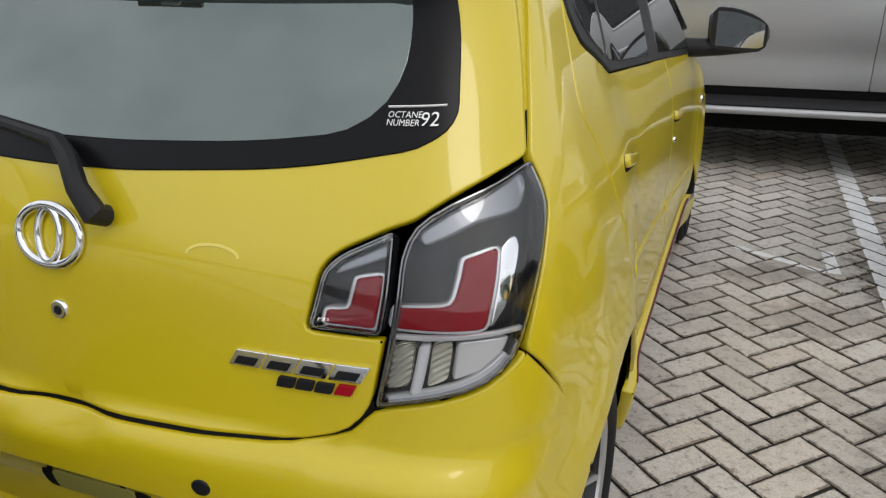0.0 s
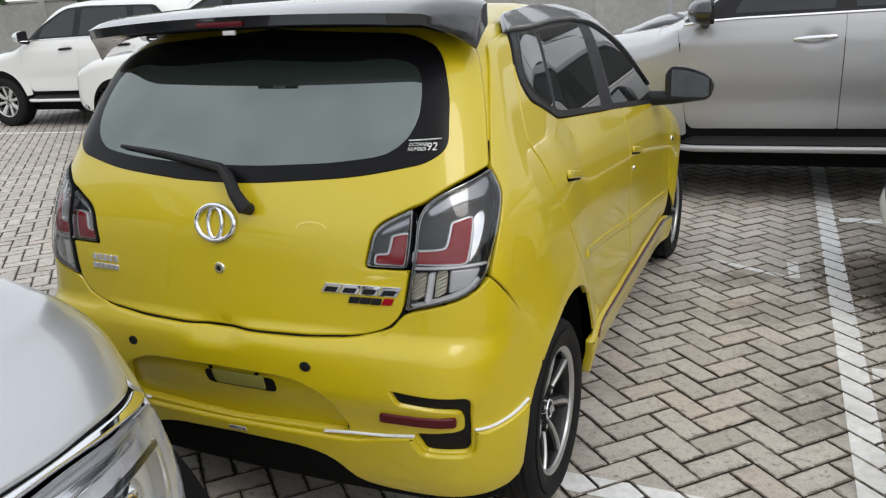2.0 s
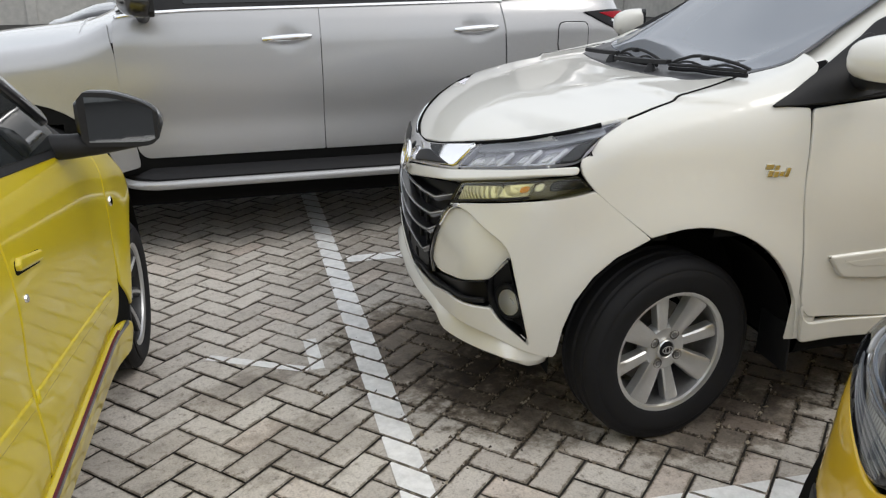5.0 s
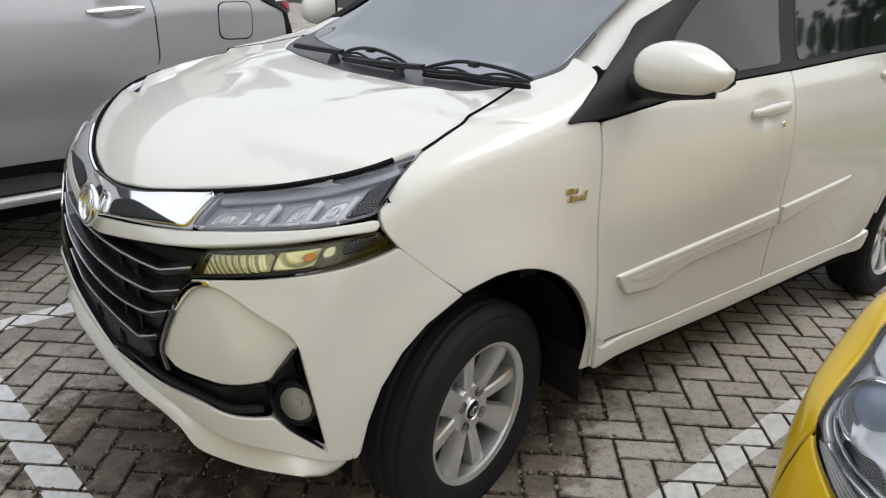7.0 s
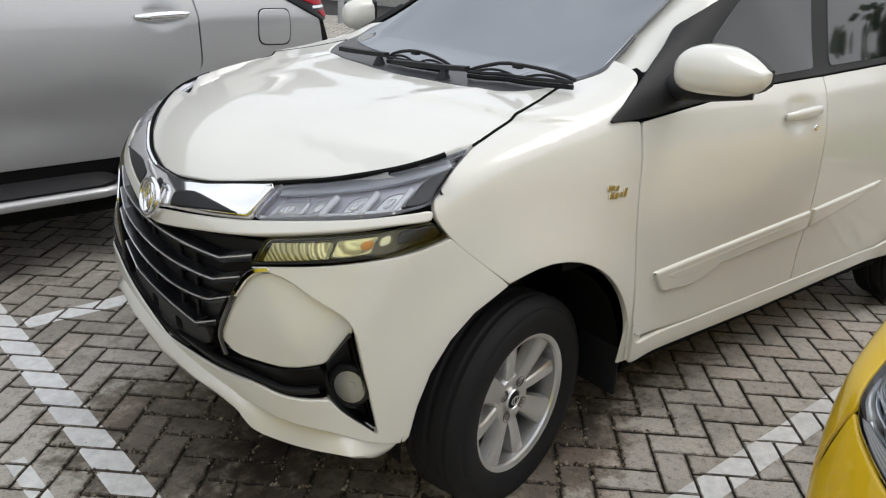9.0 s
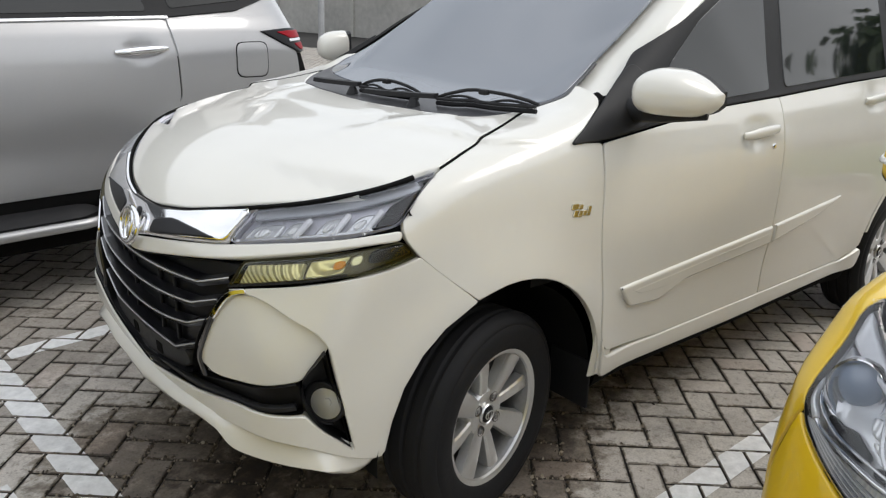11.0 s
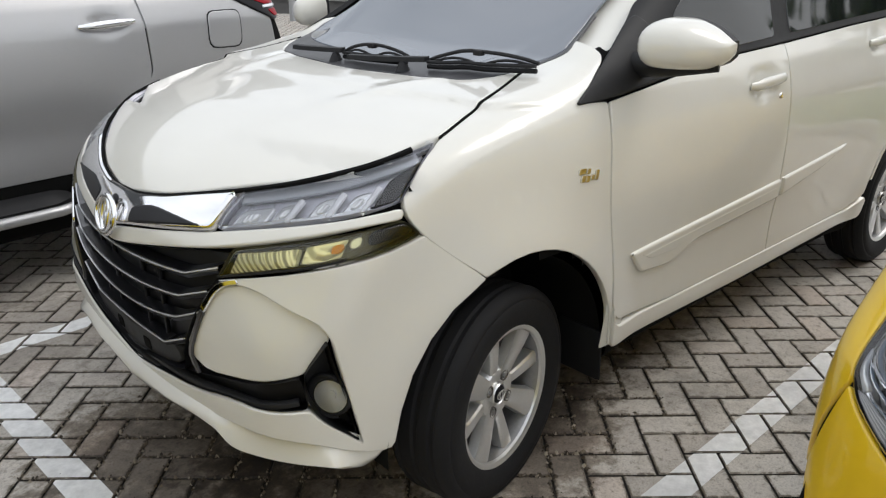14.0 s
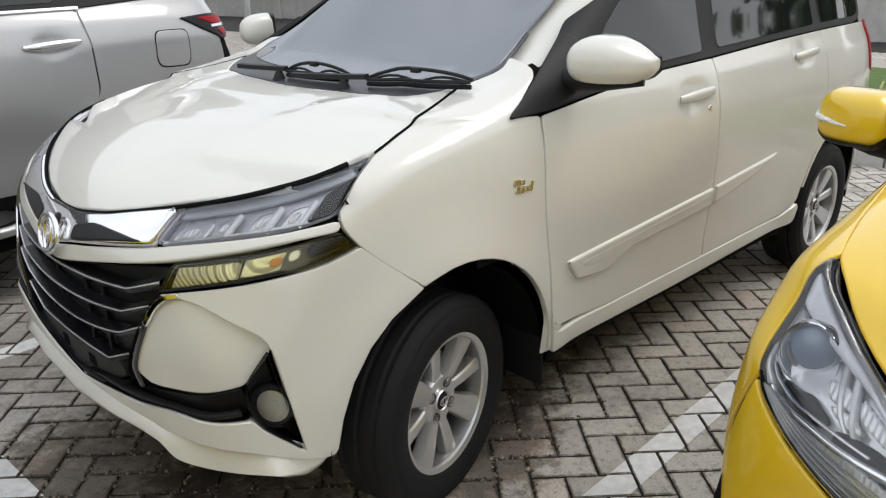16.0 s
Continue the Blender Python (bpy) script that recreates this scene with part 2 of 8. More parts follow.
def avanza_dents(x, ay, z):
    side = 1 / (1 + np.exp(-(ay - 0.74) / 0.012))
    d = side * (bowl(x, z, -1.225, 1.035, 0.085, 0.052, 0.016) + bowl(x, z, -2.21, 1.10, 0.085, 0.05, 0.016))
    ridge = np.exp(-((ay - 0.30 - 0.30 * np.maximum(0, 0.25 - x)) / 0.045) ** 2) / (1 + np.exp((x - 0.22) / 0.04)) / (1 + np.exp(-(z - 0.90) / 0.02))
    d = d - 0.004 * ridge
    fender = side * np.exp(-((np.sqrt(x ** 2 + (z - 0.335) ** 2) - 0.53) / 0.10) ** 2) / (1 + np.exp(-(z - 0.33) / 0.02)) / (1 + np.exp(-(x + 0.45) / 0.03))
    d = d + 0.003 * fender
    return d + side * 0.010 * np.exp(-((z - 0.50) / 0.10) ** 2) * np.exp(-((x + 1.3) / 0.8) ** 6)


def fortuner_dents(x, ay, z):
    side = 1 / (1 + np.exp(-(ay - 0.80) / 0.012))
    d = side * (bowl(x, z, -1.37, 1.145, 0.08, 0.045, 0.016) + bowl(x, z, -2.43, 1.17, 0.08, 0.045, 0.016))
    return d + side * 0.018 * np.exp(-((z - 0.72) / 0.11) ** 2) * np.exp(-((x + 1.35) / 1.0) ** 6)


AGYA = Form(  # small yellow hatchback; x = 0 at the rear axle
    tail=[(0.2, -0.52), (0.33, -0.575), (0.5, -0.61), (0.6, -0.64), (0.69, -0.635), (0.74, -0.588), (0.86, -0.578), (0.98, -0.56), (1.07, -0.528), (1.16, -0.478), (1.25, -0.418), (1.4, -0.30), (1.52, -0.19)],
    tail_bow=[(0.3, 0.08), (0.6, 0.08), (0.75, 0.10), (0.95, 0.12), (1.16, 0.18), (1.4, 0.18)],
    nose=[(0.2, 3.0), (0.45, 3.08), (0.6, 3.08), (0.75, 3.02), (0.9, 2.85)],
    nose_bow=[(0.3, 0.35), (0.8, 0.5)],
    width=[(0.2, 0.77), (0.35, 0.80), (0.5, 0.812), (0.72, 0.812), (0.86, 0.805), (0.98, 0.785), (1.1, 0.748), (1.42, 0.62), (1.52, 0.55)],
    roof=[(-0.7, 1.56), (-0.4, 1.55), (-0.1, 1.53), (0.15, 1.522), (0.6, 1.525), (1.1, 1.49), (1.45, 1.38), (2.05, 1.03), (2.25, 0.985), (2.7, 0.90), (3.05, 0.76)],
    plan=[(-0.65, 0.09), (-0.4, 0.035), (-0.15, 0.0), (0.05, 0.0), (0.4, 0.02), (1.8, 0.015), (2.1, 0.0), (2.4, 0.02), (3.1, 0.14)],
    crown=[(-0.6, 0.06), (1.2, 0.07), (2.3, 0.10), (3, 0.14)],
    arches=[(-0.02, 0.35), (2.46, 0.35)], k=(0.13, 0.14, 0.14), dents=agya_dents)

AVANZA = Form(  # white people carrier; x = 0 at the front axle
    tail=[(0.2, -3.38), (0.5, -3.45), (0.75, -3.45), (1.0, -3.41), (1.3, -3.33), (1.66, -3.15)],
    tail_bow=[(0.3, 0.15), (1.6, 0.15)],
    nose=[(0.2, 0.673), (0.32, 0.713), (0.5, 0.733), (0.7, 0.743), (0.82, 0.743), (0.88, 0.723), (0.95, 0.679), (1.02, 0.59), (1.08, 0.45), (1.11, 0.34)],
    nose_bow=[(0.25, 0.093), (0.6, 0.155), (0.82, 0.334), (1.0, 0.406)],
    width=[(0.2, 0.77), (0.36, 0.80), (0.55, 0.815), (0.8, 0.82), (0.95, 0.81), (1.08, 0.785), (1.18, 0.745), (1.6, 0.62), (1.7, 0.57)],
    roof=[(-3.3, 1.58), (-2.6, 1.67), (-1.6, 1.69), (-1.15, 1.64), (-0.40, 1.218), (-0.34, 1.19), (-0.22, 1.158), (-0.1, 1.132), (0.1, 1.104), (0.35, 1.07), (0.5, 1.022), (0.6, 0.972), (0.68, 0.92), (0.8, 0.82)],
    plan=[(-3.4, 0.10), (-3.0, 0.03), (-2.6, 0.0), (-0.5, 0.0), (0.0, 0.01), (0.45, 0.05), (0.7, 0.103)],
    crown=[(-3.2, 0.12), (-1.2, 0.12), (-0.7, 0.10), (-0.35, 0.02), (0.0, 0.0), (0.4, 0.04), (0.6, 0.06)],
    arches=[(0.0, 0.39), (-2.655, 0.39)], floor=0.225, k=(0.09, 0.10, 0.12), dents=avanza_dents)

FORTUNER = Form(  # silver off-roader; x = 0 at the front axle
    tail=[(0.3, -3.5), (0.6, -3.62), (0.9, -3.62), (1.2, -3.55), (1.8, -3.3)], tail_bow=[(0.3, 0.15), (1.6, 0.2)],
    nose=[(0.3, 0.78), (0.6, 0.9), (0.95, 0.88), (1.1, 0.75)], nose_bow=[(0.3, 0.25), (1.0, 0.3)],
    width=[(0.3, 0.84), (0.5, 0.895), (0.7, 0.915), (0.95, 0.925), (1.12, 0.92), (1.24, 0.89), (1.32, 0.85), (1.75, 0.67), (1.85, 0.6)],
    roof=[(-3.4, 1.74), (-2.6, 1.82), (-1.6, 1.835), (-1.2, 1.79), (-0.42, 1.27), (-0.25, 1.21), (0.3, 1.14), (0.8, 1.0)],
    plan=[(-3.6, 0.12), (-3.0, 0.03), (-2.5, 0.0), (-0.5, 0.0), (0.2, 0.02), (0.9, 0.14)],
    crown=[(-3, 0.1), (0.8, 0.1)], arches=[(0.0, 0.42), (-2.745, 0.42)], floor=0.42, k=(0.10, 0.16, 0.16), dents=fortuner_dents)

CITY = Form(  # deep yellow city car; x = 0 at the front axle
    tail=[(0.2, -2.85), (0.5, -2.95), (0.8, -2.95), (1.1, -2.85), (1.5, -2.6)], tail_bow=[(0.3, 0.15), (1.5, 0.2)],
    nose=[(0.2, 0.56), (0.4, 0.63), (0.62, 0.63), (0.76, 0.61), (0.9, 0.5)], nose_bow=[(0.3, 0.42), (0.8, 0.5)],
    width=[(0.2, 0.76), (0.4, 0.795), (0.7, 0.80), (0.88, 0.785), (1.0, 0.75), (1.42, 0.60), (1.5, 0.54)],
    roof=[(-2.9, 1.38), (-2.4, 1.47), (-1.6, 1.51), (-1.05, 1.45), (-0.38, 1.06), (-0.25, 1.03), (0.1, 0.98), (0.4, 0.89), (0.62, 0.76)],
    plan=[(-2.9, 0.1), (-2.4, 0.02), (-0.4, 0.0), (0.0, 0.0), (0.35, 0.03), (0.6, 0.10)],
    crown=[(-2.5, 0.1), (-0.4, 0.08), (0.6, 0.12)], arches=[(0.0, 0.37), (-2.45, 0.37)], floor=0.2, k=(0.10, 0.12, 0.12))
PALE = Form(  # pale silver car; x = 0 at the front axle
    tail=[(0.2, -3.2), (0.5, -3.35), (0.9, -3.35), (1.2, -3.25), (1.6, -3.05)], tail_bow=[(0.3, 0.15), (1.5, 0.2)],
    nose=[(0.2, 0.58), (0.4, 0.64), (0.62, 0.63), (0.8, 0.59), (0.9, 0.52), (0.97, 0.4)], nose_bow=[(0.3, 0.42), (0.9, 0.5)],
    width=[(0.2, 0.77), (0.4, 0.81), (0.7, 0.82), (0.9, 0.805), (1.05, 0.78), (1.15, 0.74), (1.55, 0.61), (1.65, 0.55)],
    roof=[(-3.1, 1.55), (-2.6, 1.64), (-1.6, 1.67), (-1.1, 1.62), (-0.4, 1.06), (-0.3, 1.025), (-0.1, 1.015), (0.1, 0.99), (0.25, 0.945), (0.4, 0.89), (0.6, 0.80)],
    plan=[(-3.2, 0.1), (-2.6, 0.0), (-0.4, -0.015), (-0.05, -0.008), (0.05, 0.015), (0.15, 0.055), (0.3, 0.11), (0.55, 0.18)],
    crown=[(-2.5, 0.1), (-0.4, 0.06), (0.6, 0.12)], arches=[(0.0, 0.39), (-2.6, 0.39)], floor=0.22, k=(0.14, 0.12, 0.12))

AGYA_AT = pose(-0.292, 1.796, 0, 0, 0, 73.2)
AVANZA_AT = pose(2.815, 3.205, 0, 0, 0, 161.2)
FORTUNER_AT = pose(1.114, 6.239, 0, 0, 0, 166.0)
YELLOW_AT = pose(2.297, 0.875, 0, 0, 0, 161.2)
YELLOW_AT = YELLOW_AT @ Matrix.Diagonal((1, 1, 1.04, 1))
SILVER_AT = pose(-0.931, 0.165, 0, 0, 0, -23.9) @ Matrix.Diagonal((1, 1, 0.993, 1))

# ---------------------------------------------------------------- mesh helpers
def link(name, verts, faces, mat, parent=None, label="", normals=None, angle=35, smooth=True):
    me = bpy.data.meshes.new(name)
    me.from_pydata([tuple(v) for v in verts], [], [tuple(int(i) for i in f) for f in faces])
    me.update()
    if smooth:
        me.polygons.foreach_set("use_smooth", [True] * len(me.polygons))
        if normals is not None:
            me.normals_split_custom_set_from_vertices([tuple(v) for v in normals])
        else:
            me.set_sharp_from_angle(angle=radians(angle))
    me.materials.append(mat)
    ob = new(name, me)
    if parent:
        ob.parent = parent
    if label:
        tagged(ob, label)
    return ob


def part(name, bm, mat, parent=None, label="", angle=35, smooth=True):
    """Links a bmesh as one mesh object under a thing or under a part."""
    me = bpy.data.meshes.new(name)
    bm.to_mesh(me)
    bm.free()
    if smooth:
        me.polygons.foreach_set("use_smooth", [True] * len(me.polygons))
        me.set_sharp_from_angle(angle=radians(angle))
    me.materials.append(mat)
    ob = new(name, me)
    if parent:
        ob.parent = parent
    if label:
        tagged(ob, label)
    return ob


def thing(name, at, label, category, group=""):
    ob = new(name)
    ob.matrix_world = at
    return tagged(ob, label, category, group)


class View:
    """A plane through which outlines are laid onto a form: u and v in the plane, d the way in."""

    def __init__(self, u, v, d):
        self.u, self.v, self.d = (np.array(Vector(a).normalized()) for a in (u, v, d))

    def uv(self, p):
        return np.stack([p @ self.u, p @ self.v], 1)

    def rays(self, uv):
        return uv[:, :1] * self.u + uv[:, 1:2] * self.v - 4.5 * self.d, np.tile(self.d, (len(uv), 1))

    def faces(self, n):
        return n @ self.d < -0.1


def tilted(d):
    """The view along d, with v as upright as it can be."""
    d = Vector(d).normalized()
    u = Vector((0, 0, -1)).cross(d).normalized() if abs(d.z) < 0.99 else Vector((1, 0, 0))
    return View(u, -d.cross(u), d)


class Round:
    """A view from all round an upright axis at x = cx: u runs along the turn, v up. way: 1 looks out ahead, -1 behind."""

    def __init__(self, cx, way, scale=0.6):
        self.cx, self.way, self.scale = cx, way, scale

    def uv(self, p):
        return np.stack([np.arctan2(p[:, 1], self.way * (p[:, 0] - self.cx)) * self.scale, p[:, 2]], 1)

    def rays(self, uv):
        a = uv[:, 0] / self.scale
        out = np.stack([self.way * np.cos(a), np.sin(a), np.zeros_like(a)], 1)
        o = out * 3.5
        o[:, 0] += self.cx
        o[:, 2] = uv[:, 1]
        return o, -out

    def faces(self, n):
        return np.abs(n[:, 2]) < 0.95


SIDE = View((1, 0, 0), (0, 0, 1), (0, -1, 0))      # u = x, v = z, onto the left side
REAR = View((0, 1, 0), (0, 0, 1), (1, 0, 0))       # u = y, v = z
FRONT = View((0, 1, 0), (0, 0, 1), (-1, 0, 0))
TOP = View((1, 0, 0), (0, 1, 0), (0, 0, -1))       # u = x, v = y


def corner(degrees):
    """The view onto a corner, from the compass side that looks out at that angle from straight ahead towards the left."""
    a = radians(degrees)
    return View((-math.sin(a), math.cos(a), 0), (0, 0, 1), (-math.cos(a), -math.sin(a), 0))


def loop(points, step=0.02, r=0.02, closed=True):
    """An outline with its corners rounded (r, or a point's own third number), stepped evenly."""
    pts = [(np.array(p[:2], float), p[2] if len(p) > 2 else r) for p in points]
    out = []
    n = len(pts)
    for i, (p, rad) in enumerate(pts):
        if not closed and i in (0, n - 1):
            out.append(p)
            continue
        a, b = pts[i - 1][0], pts[(i + 1) % n][0]
        la, lb = np.linalg.norm(a - p), np.linalg.norm(b - p)
        c = min(rad, la * 0.48, lb * 0.48)
        if c < 1e-4:
            out.append(p)
            continue
        s, e = p + (a - p) * c / la, p + (b - p) * c / lb
        k = max(3, int(c / step) + 2)
        for t in np.linspace(0, 1, k):
            out.append(s * (1 - t) ** 2 + 2 * p * t * (1 - t) + e * t * t)
    even = []
    m = len(out)
    for i in range(m if closed else m - 1):
        a, b = out[i], out[(i + 1) % m]
        k = max(1, int(np.linalg.norm(b - a) / step + 0.5))
        for j in range(k):
            even.append(a + (b - a) * j / k)
    if not closed:
        even.append(out[-1])
    res = [even[0]]
    for p in even[1:]:
        if np.linalg.norm(p - res[-1]) > 1e-4:
            res.append(p)
    return np.array(res)


def flat(view, points):
    """An outline given as points near the form (x, y, z, and perhaps a corner radius), seen through a view."""
    if len(points[0]) < 3 or isinstance(points, np.ndarray):
        return points
    q = view.uv(np.array([p[:3] for p in points], float))
    return [(*a, *p[3:]) for a, p in zip(q, points)]


def mirrored(points):
    """A half outline from the middle line round to the middle line, with its other half."""
    return list(points) + [(p[0], -p[1], *p[2:]) for p in reversed(points) if abs(p[1]) > 1e-6]


def inside_loop(p, ring):
    x, y = p[:, 0], p[:, 1]
    a, b = ring, np.roll(ring, -1, 0)
    hit = np.zeros(len(p), bool)
    for (x0, y0), (x1, y1) in zip(a, b):
        if y0 != y1:
            cross = ((y0 > y) != (y1 > y)) & (x < (x1 - x0) * (y - y0) / (y1 - y0) + x0)
            hit ^= cross
    return hit


def ring_out(ring):
    """Unit vectors that point out of a ring, one at each of its points."""
    t = np.roll(ring, -1, 0) - np.roll(ring, 1, 0)
    n = np.stack([t[:, 1], -t[:, 0]], 1)
    n /= np.maximum(np.linalg.norm(n, axis=1, keepdims=True), 1e-9)
    area = np.sum(ring[:, 0] * np.roll(ring[:, 1], -1) - np.roll(ring[:, 0], -1) * ring[:, 1])
    return n if area > 0 else -n


def settled(p, hit, uv):
    """Points whose ray passed the form by take the place of their nearest neighbour on it."""
    if hit.all() or not hit.any():
        return p
    p = p.copy()
    good = np.nonzero(hit)[0]
    for i in np.nonzero(~hit)[0]:
        p[i] = p[good[np.argmin(np.sum((uv[good] - uv[i]) ** 2, 1))]]
    return p


def sheet(form, view, outline, off=0.0, thick=0.010, step=0.03, edge=0.003, holes=(), r=0.02, fine=0.018, swell=0.0, raw=False):
    """A panel cut to an outline and laid onto a form: rounded rim, sides down to a depth. Gives points, faces, normals."""
    from mathutils.geometry import delaunay_2d_cdt
    rings = [outline if raw else loop(flat(view, outline), fine, r)] + [loop(flat(view, h), fine, r) for h in holes]
    outs = [ring_out(rings[0])] + [-ring_out(h) for h in rings[1:]]
    ins = [q - o * edge for q, o in zip(rings, outs)]
    lo, hi = rings[0].min(0), rings[0].max(0)
    gx, gy = np.meshgrid(np.arange(lo[0] + step / 2, hi[0], step), np.arange(lo[1] + step / 2, hi[1], step))
    grid = np.stack([gx.ravel() + (np.arange(gx.size) // gx.shape[1] % 2) * step * 0.5, gy.ravel()], 1)
    keep = inside_loop(grid, ins[0])
    for h in ins[1:]:
        keep &= ~inside_loop(grid, h)
    grid = grid[keep]
    allring = np.concatenate(ins)
    if len(grid):
        near = np.array([np.min(np.sum((allring - g) ** 2, 1)) for g in grid])
        grid = grid[near > (step * 0.45) ** 2]
    edges, base = [], 0
    for q in ins:
        k = len(q)
        edges += [(base + i, base + (i + 1) % k) for i in range(k)]
        base += k
    every = np.concatenate([allring, grid]) if len(grid) else allring
    res = delaunay_2d_cdt([Vector(p) for p in every], edges, [], 0, 1e-6)
    pts = np.array([(v.x, v.y) for v in res[0]])
    tris = np.array([f for f in res[2] if len(f) == 3])
    mid = pts[tris].mean(1)
    ok = inside_loop(mid, ins[0])
    for h in ins[1:]:
        ok &= ~inside_loop(mid, h)
    tris = tris[ok]
    p3, hit = form.meet(*view.rays(pts))
    p3 = settled(p3, hit, pts)
    nn = form.normal(p3)
    depth_at = off if callable(off) else (lambda p: np.full(len(p), off))
    height = depth_at(p3)
    if swell:
        d = np.sqrt(np.array([np.min(np.sum((allring - g) ** 2, 1)) for g in pts]))
        height = height + swell * (1 - np.exp(-d / 0.07))
    v = [p3 + nn * height[:, None]]
    ns = [nn]
    faces = []
    a, b, c = (v[0][tris[:, i]] for i in range(3))
    flip = np.sum(np.cross(b - a, c - a) * nn[tris[:, 0]], 1) < 0
    tris[flip] = tris[flip][:, ::-1]
    faces += [tuple(f) for f in tris]
    base = len(pts)
    start = 0
    for q, o, inner in zip(rings, outs, ins):
        k = len(q)
        e3, hit = form.meet(*view.rays(q))
        e3 = settled(e3, hit, q)
        en = form.normal(e3)
        i3, hit = form.meet(*view.rays(inner))
        i3 = settled(i3, hit, inner)
        o3 = e3 - i3
        o3 = o3 - en * np.sum(o3 * en, 1, keepdims=True)
        o3 /= np.maximum(np.linalg.norm(o3, axis=1, keepdims=True), 1e-9)
        mids = en * 0.6 + o3
        mids /= np.linalg.norm(mids, axis=1, keepdims=True)
        im = form.normal(i3)
        oi, oe = depth_at(i3)[:, None], depth_at(e3)[:, None]
        v += [i3 + im * oi, e3 + en * (oe - edge * 0.6), e3 + en * (oe - thick)]
        ns += [im, mids, o3]
        for i in range(k):
            j = (i + 1) % k
            for s in (0, 1):
                f = (base + s * k + i, base + s * k + j, base + (s + 1) * k + j, base + (s + 1) * k + i)
                faces.append(f)
        base += 3 * k
    v, ns = np.concatenate(v), np.concatenate(ns)
    out = []
    for f in faces:
        if len(f) == 4:
            a, b, c = v[f[0]], v[f[1]], v[f[2]]
            if np.dot(np.cross(b - a, c - a), ns[f[0]] + ns[f[3]]) < 0:
                f = f[::-1]
        out.append(f)
    return v, out, ns


def flipped(data):
    v, f, n = data
    m = np.array((1, -1, 1))
    return v * m, [tuple(reversed(q)) for q in f], n * m


def panel(name, data, mat, parent, label="", both=False):
    made = [link(name, data[0], data[1], mat, parent, label, normals=data[2])]
    if both:
        d = flipped(data)
        made.append(link(name, d[0], d[1], mat, parent, label, normals=d[2]))
    return made


def band(points, width, step=0.02, r=0.05, taper=True):
    """The outline of a strip of that width along an open line."""
    c = loop(points, step, r, closed=False)
    t = np.gradient(c, axis=0)
    n = np.stack([-t[:, 1], t[:, 0]], 1)
    n /= np.maximum(np.linalg.norm(n, axis=1, keepdims=True), 1e-9)
    w = np.full(len(c), width / 2)
    return np.concatenate([c + n * w[:, None], (c - n * w[:, None])[::-1]])


def shell(form, mat, parent, openings=(), cell=0.045, depth=0.008, name="body", upper=None, belt=9.0, bare=None):
    """The inner body under the panels, open at the wheel arches and at the openings (view, outline, side)."""
    x0, x1 = form.ends
    lo, hi = np.array((x0 - 0.3, -1.1, form.floor - 0.1)), np.array((x1 + 0.3, 1.1, form.high + 0.3))
    verts, faces, index = [], [], {}

    def vert(p):
        key = tuple(np.round(p, 4))
        if key not in index:
            index[key] = len(verts)
            verts.append(p)
        return index[key]
    for axis in range(3):
        a, b = [i for i in range(3) if i != axis]
        ga = np.linspace(lo[a], hi[a], int((hi[a] - lo[a]) / cell) + 2)
        gb = np.linspace(lo[b], hi[b], int((hi[b] - lo[b]) / cell) + 2)
        for end in (lo, hi):
            for i in range(len(ga) - 1):
                for j in range(len(gb) - 1):
                    q = []
                    for u, w in ((ga[i], gb[j]), (ga[i + 1], gb[j]), (ga[i + 1], gb[j + 1]), (ga[i], gb[j + 1])):
                        p = np.zeros(3)
                        p[axis], p[a], p[b] = end[axis], u, w
                        q.append(vert(p))
                    faces.append(q)
    o = np.array(verts)
    spine = np.stack([np.clip(o[:, 0], x0 + 0.75, x1 - 0.75), np.zeros(len(o)), np.full(len(o), 0.72)], 1)
    d = spine - o
    d /= np.linalg.norm(d, axis=1, keepdims=True)
    p, _ = form.meet(o, d, 4.0, 120, level=-depth)
    n = form.normal(p)
    drop = np.zeros(len(p), bool)
    for cx, r in form.arches:
        drop |= ((p[:, 0] - cx) ** 2 + (p[:, 2] - 0.3) ** 2 < (r + 0.02) ** 2) & (np.abs(p[:, 1]) > 0.45)
        drop |= (np.abs(p[:, 0] - cx) < r * 0.95) & (np.abs(p[:, 1]) > 0.5) & (p[:, 2] < 0.32)
    for view, outline, sides in openings:
        ring = loop(flat(view, outline), 0.03, 0.02)
        for s in sides:
            q = p * np.array((1, s, 1))
            drop |= inside_loop(view.uv(q), ring) & view.faces(n * np.array((1, s, 1)))
    if bare:
        drop |= bare(p)
    keep, good = [], ~drop
    for f in faces:
        if good[f].all():
            a, b, c = p[f[0]], p[f[1]], p[f[2]]
            keep.append(f if np.dot(np.cross(b - a, c - a), n[f[0]]) > 0 else f[::-1])
    ob = link(name, p, keep, mat, parent, normals=n)
    if upper:
        ob.data.materials.append(upper)
        ob.data.polygons.foreach_set("material_index", [int(min(p[i][2] for i in f) > belt) for f in keep])
    return ob


def lathe(profile, steps=48, axis="y"):
    """A turned bmesh from (radius, along) pairs about the y axis."""
    bm = bmesh.new()
    rings = []
    for k in range(steps):
        a = 2 * math.pi * k / steps
        rings.append([bm.verts.new((r * math.cos(a), s, r * math.sin(a))) for r, s in profile])
    for k in range(steps):
        p, q = rings[k], rings[(k + 1) % steps]
        for i in range(len(profile) - 1):
            if profile[i][0] < 1e-6 and profile[i + 1][0] < 1e-6:
                continue
            bm.faces.new((p[i], q[i], q[i + 1], p[i + 1]))
    bmesh.ops.remove_doubles(bm, verts=bm.verts, dist=1e-5)
    bmesh.ops.recalc_face_normals(bm, faces=bm.faces)
    return bm


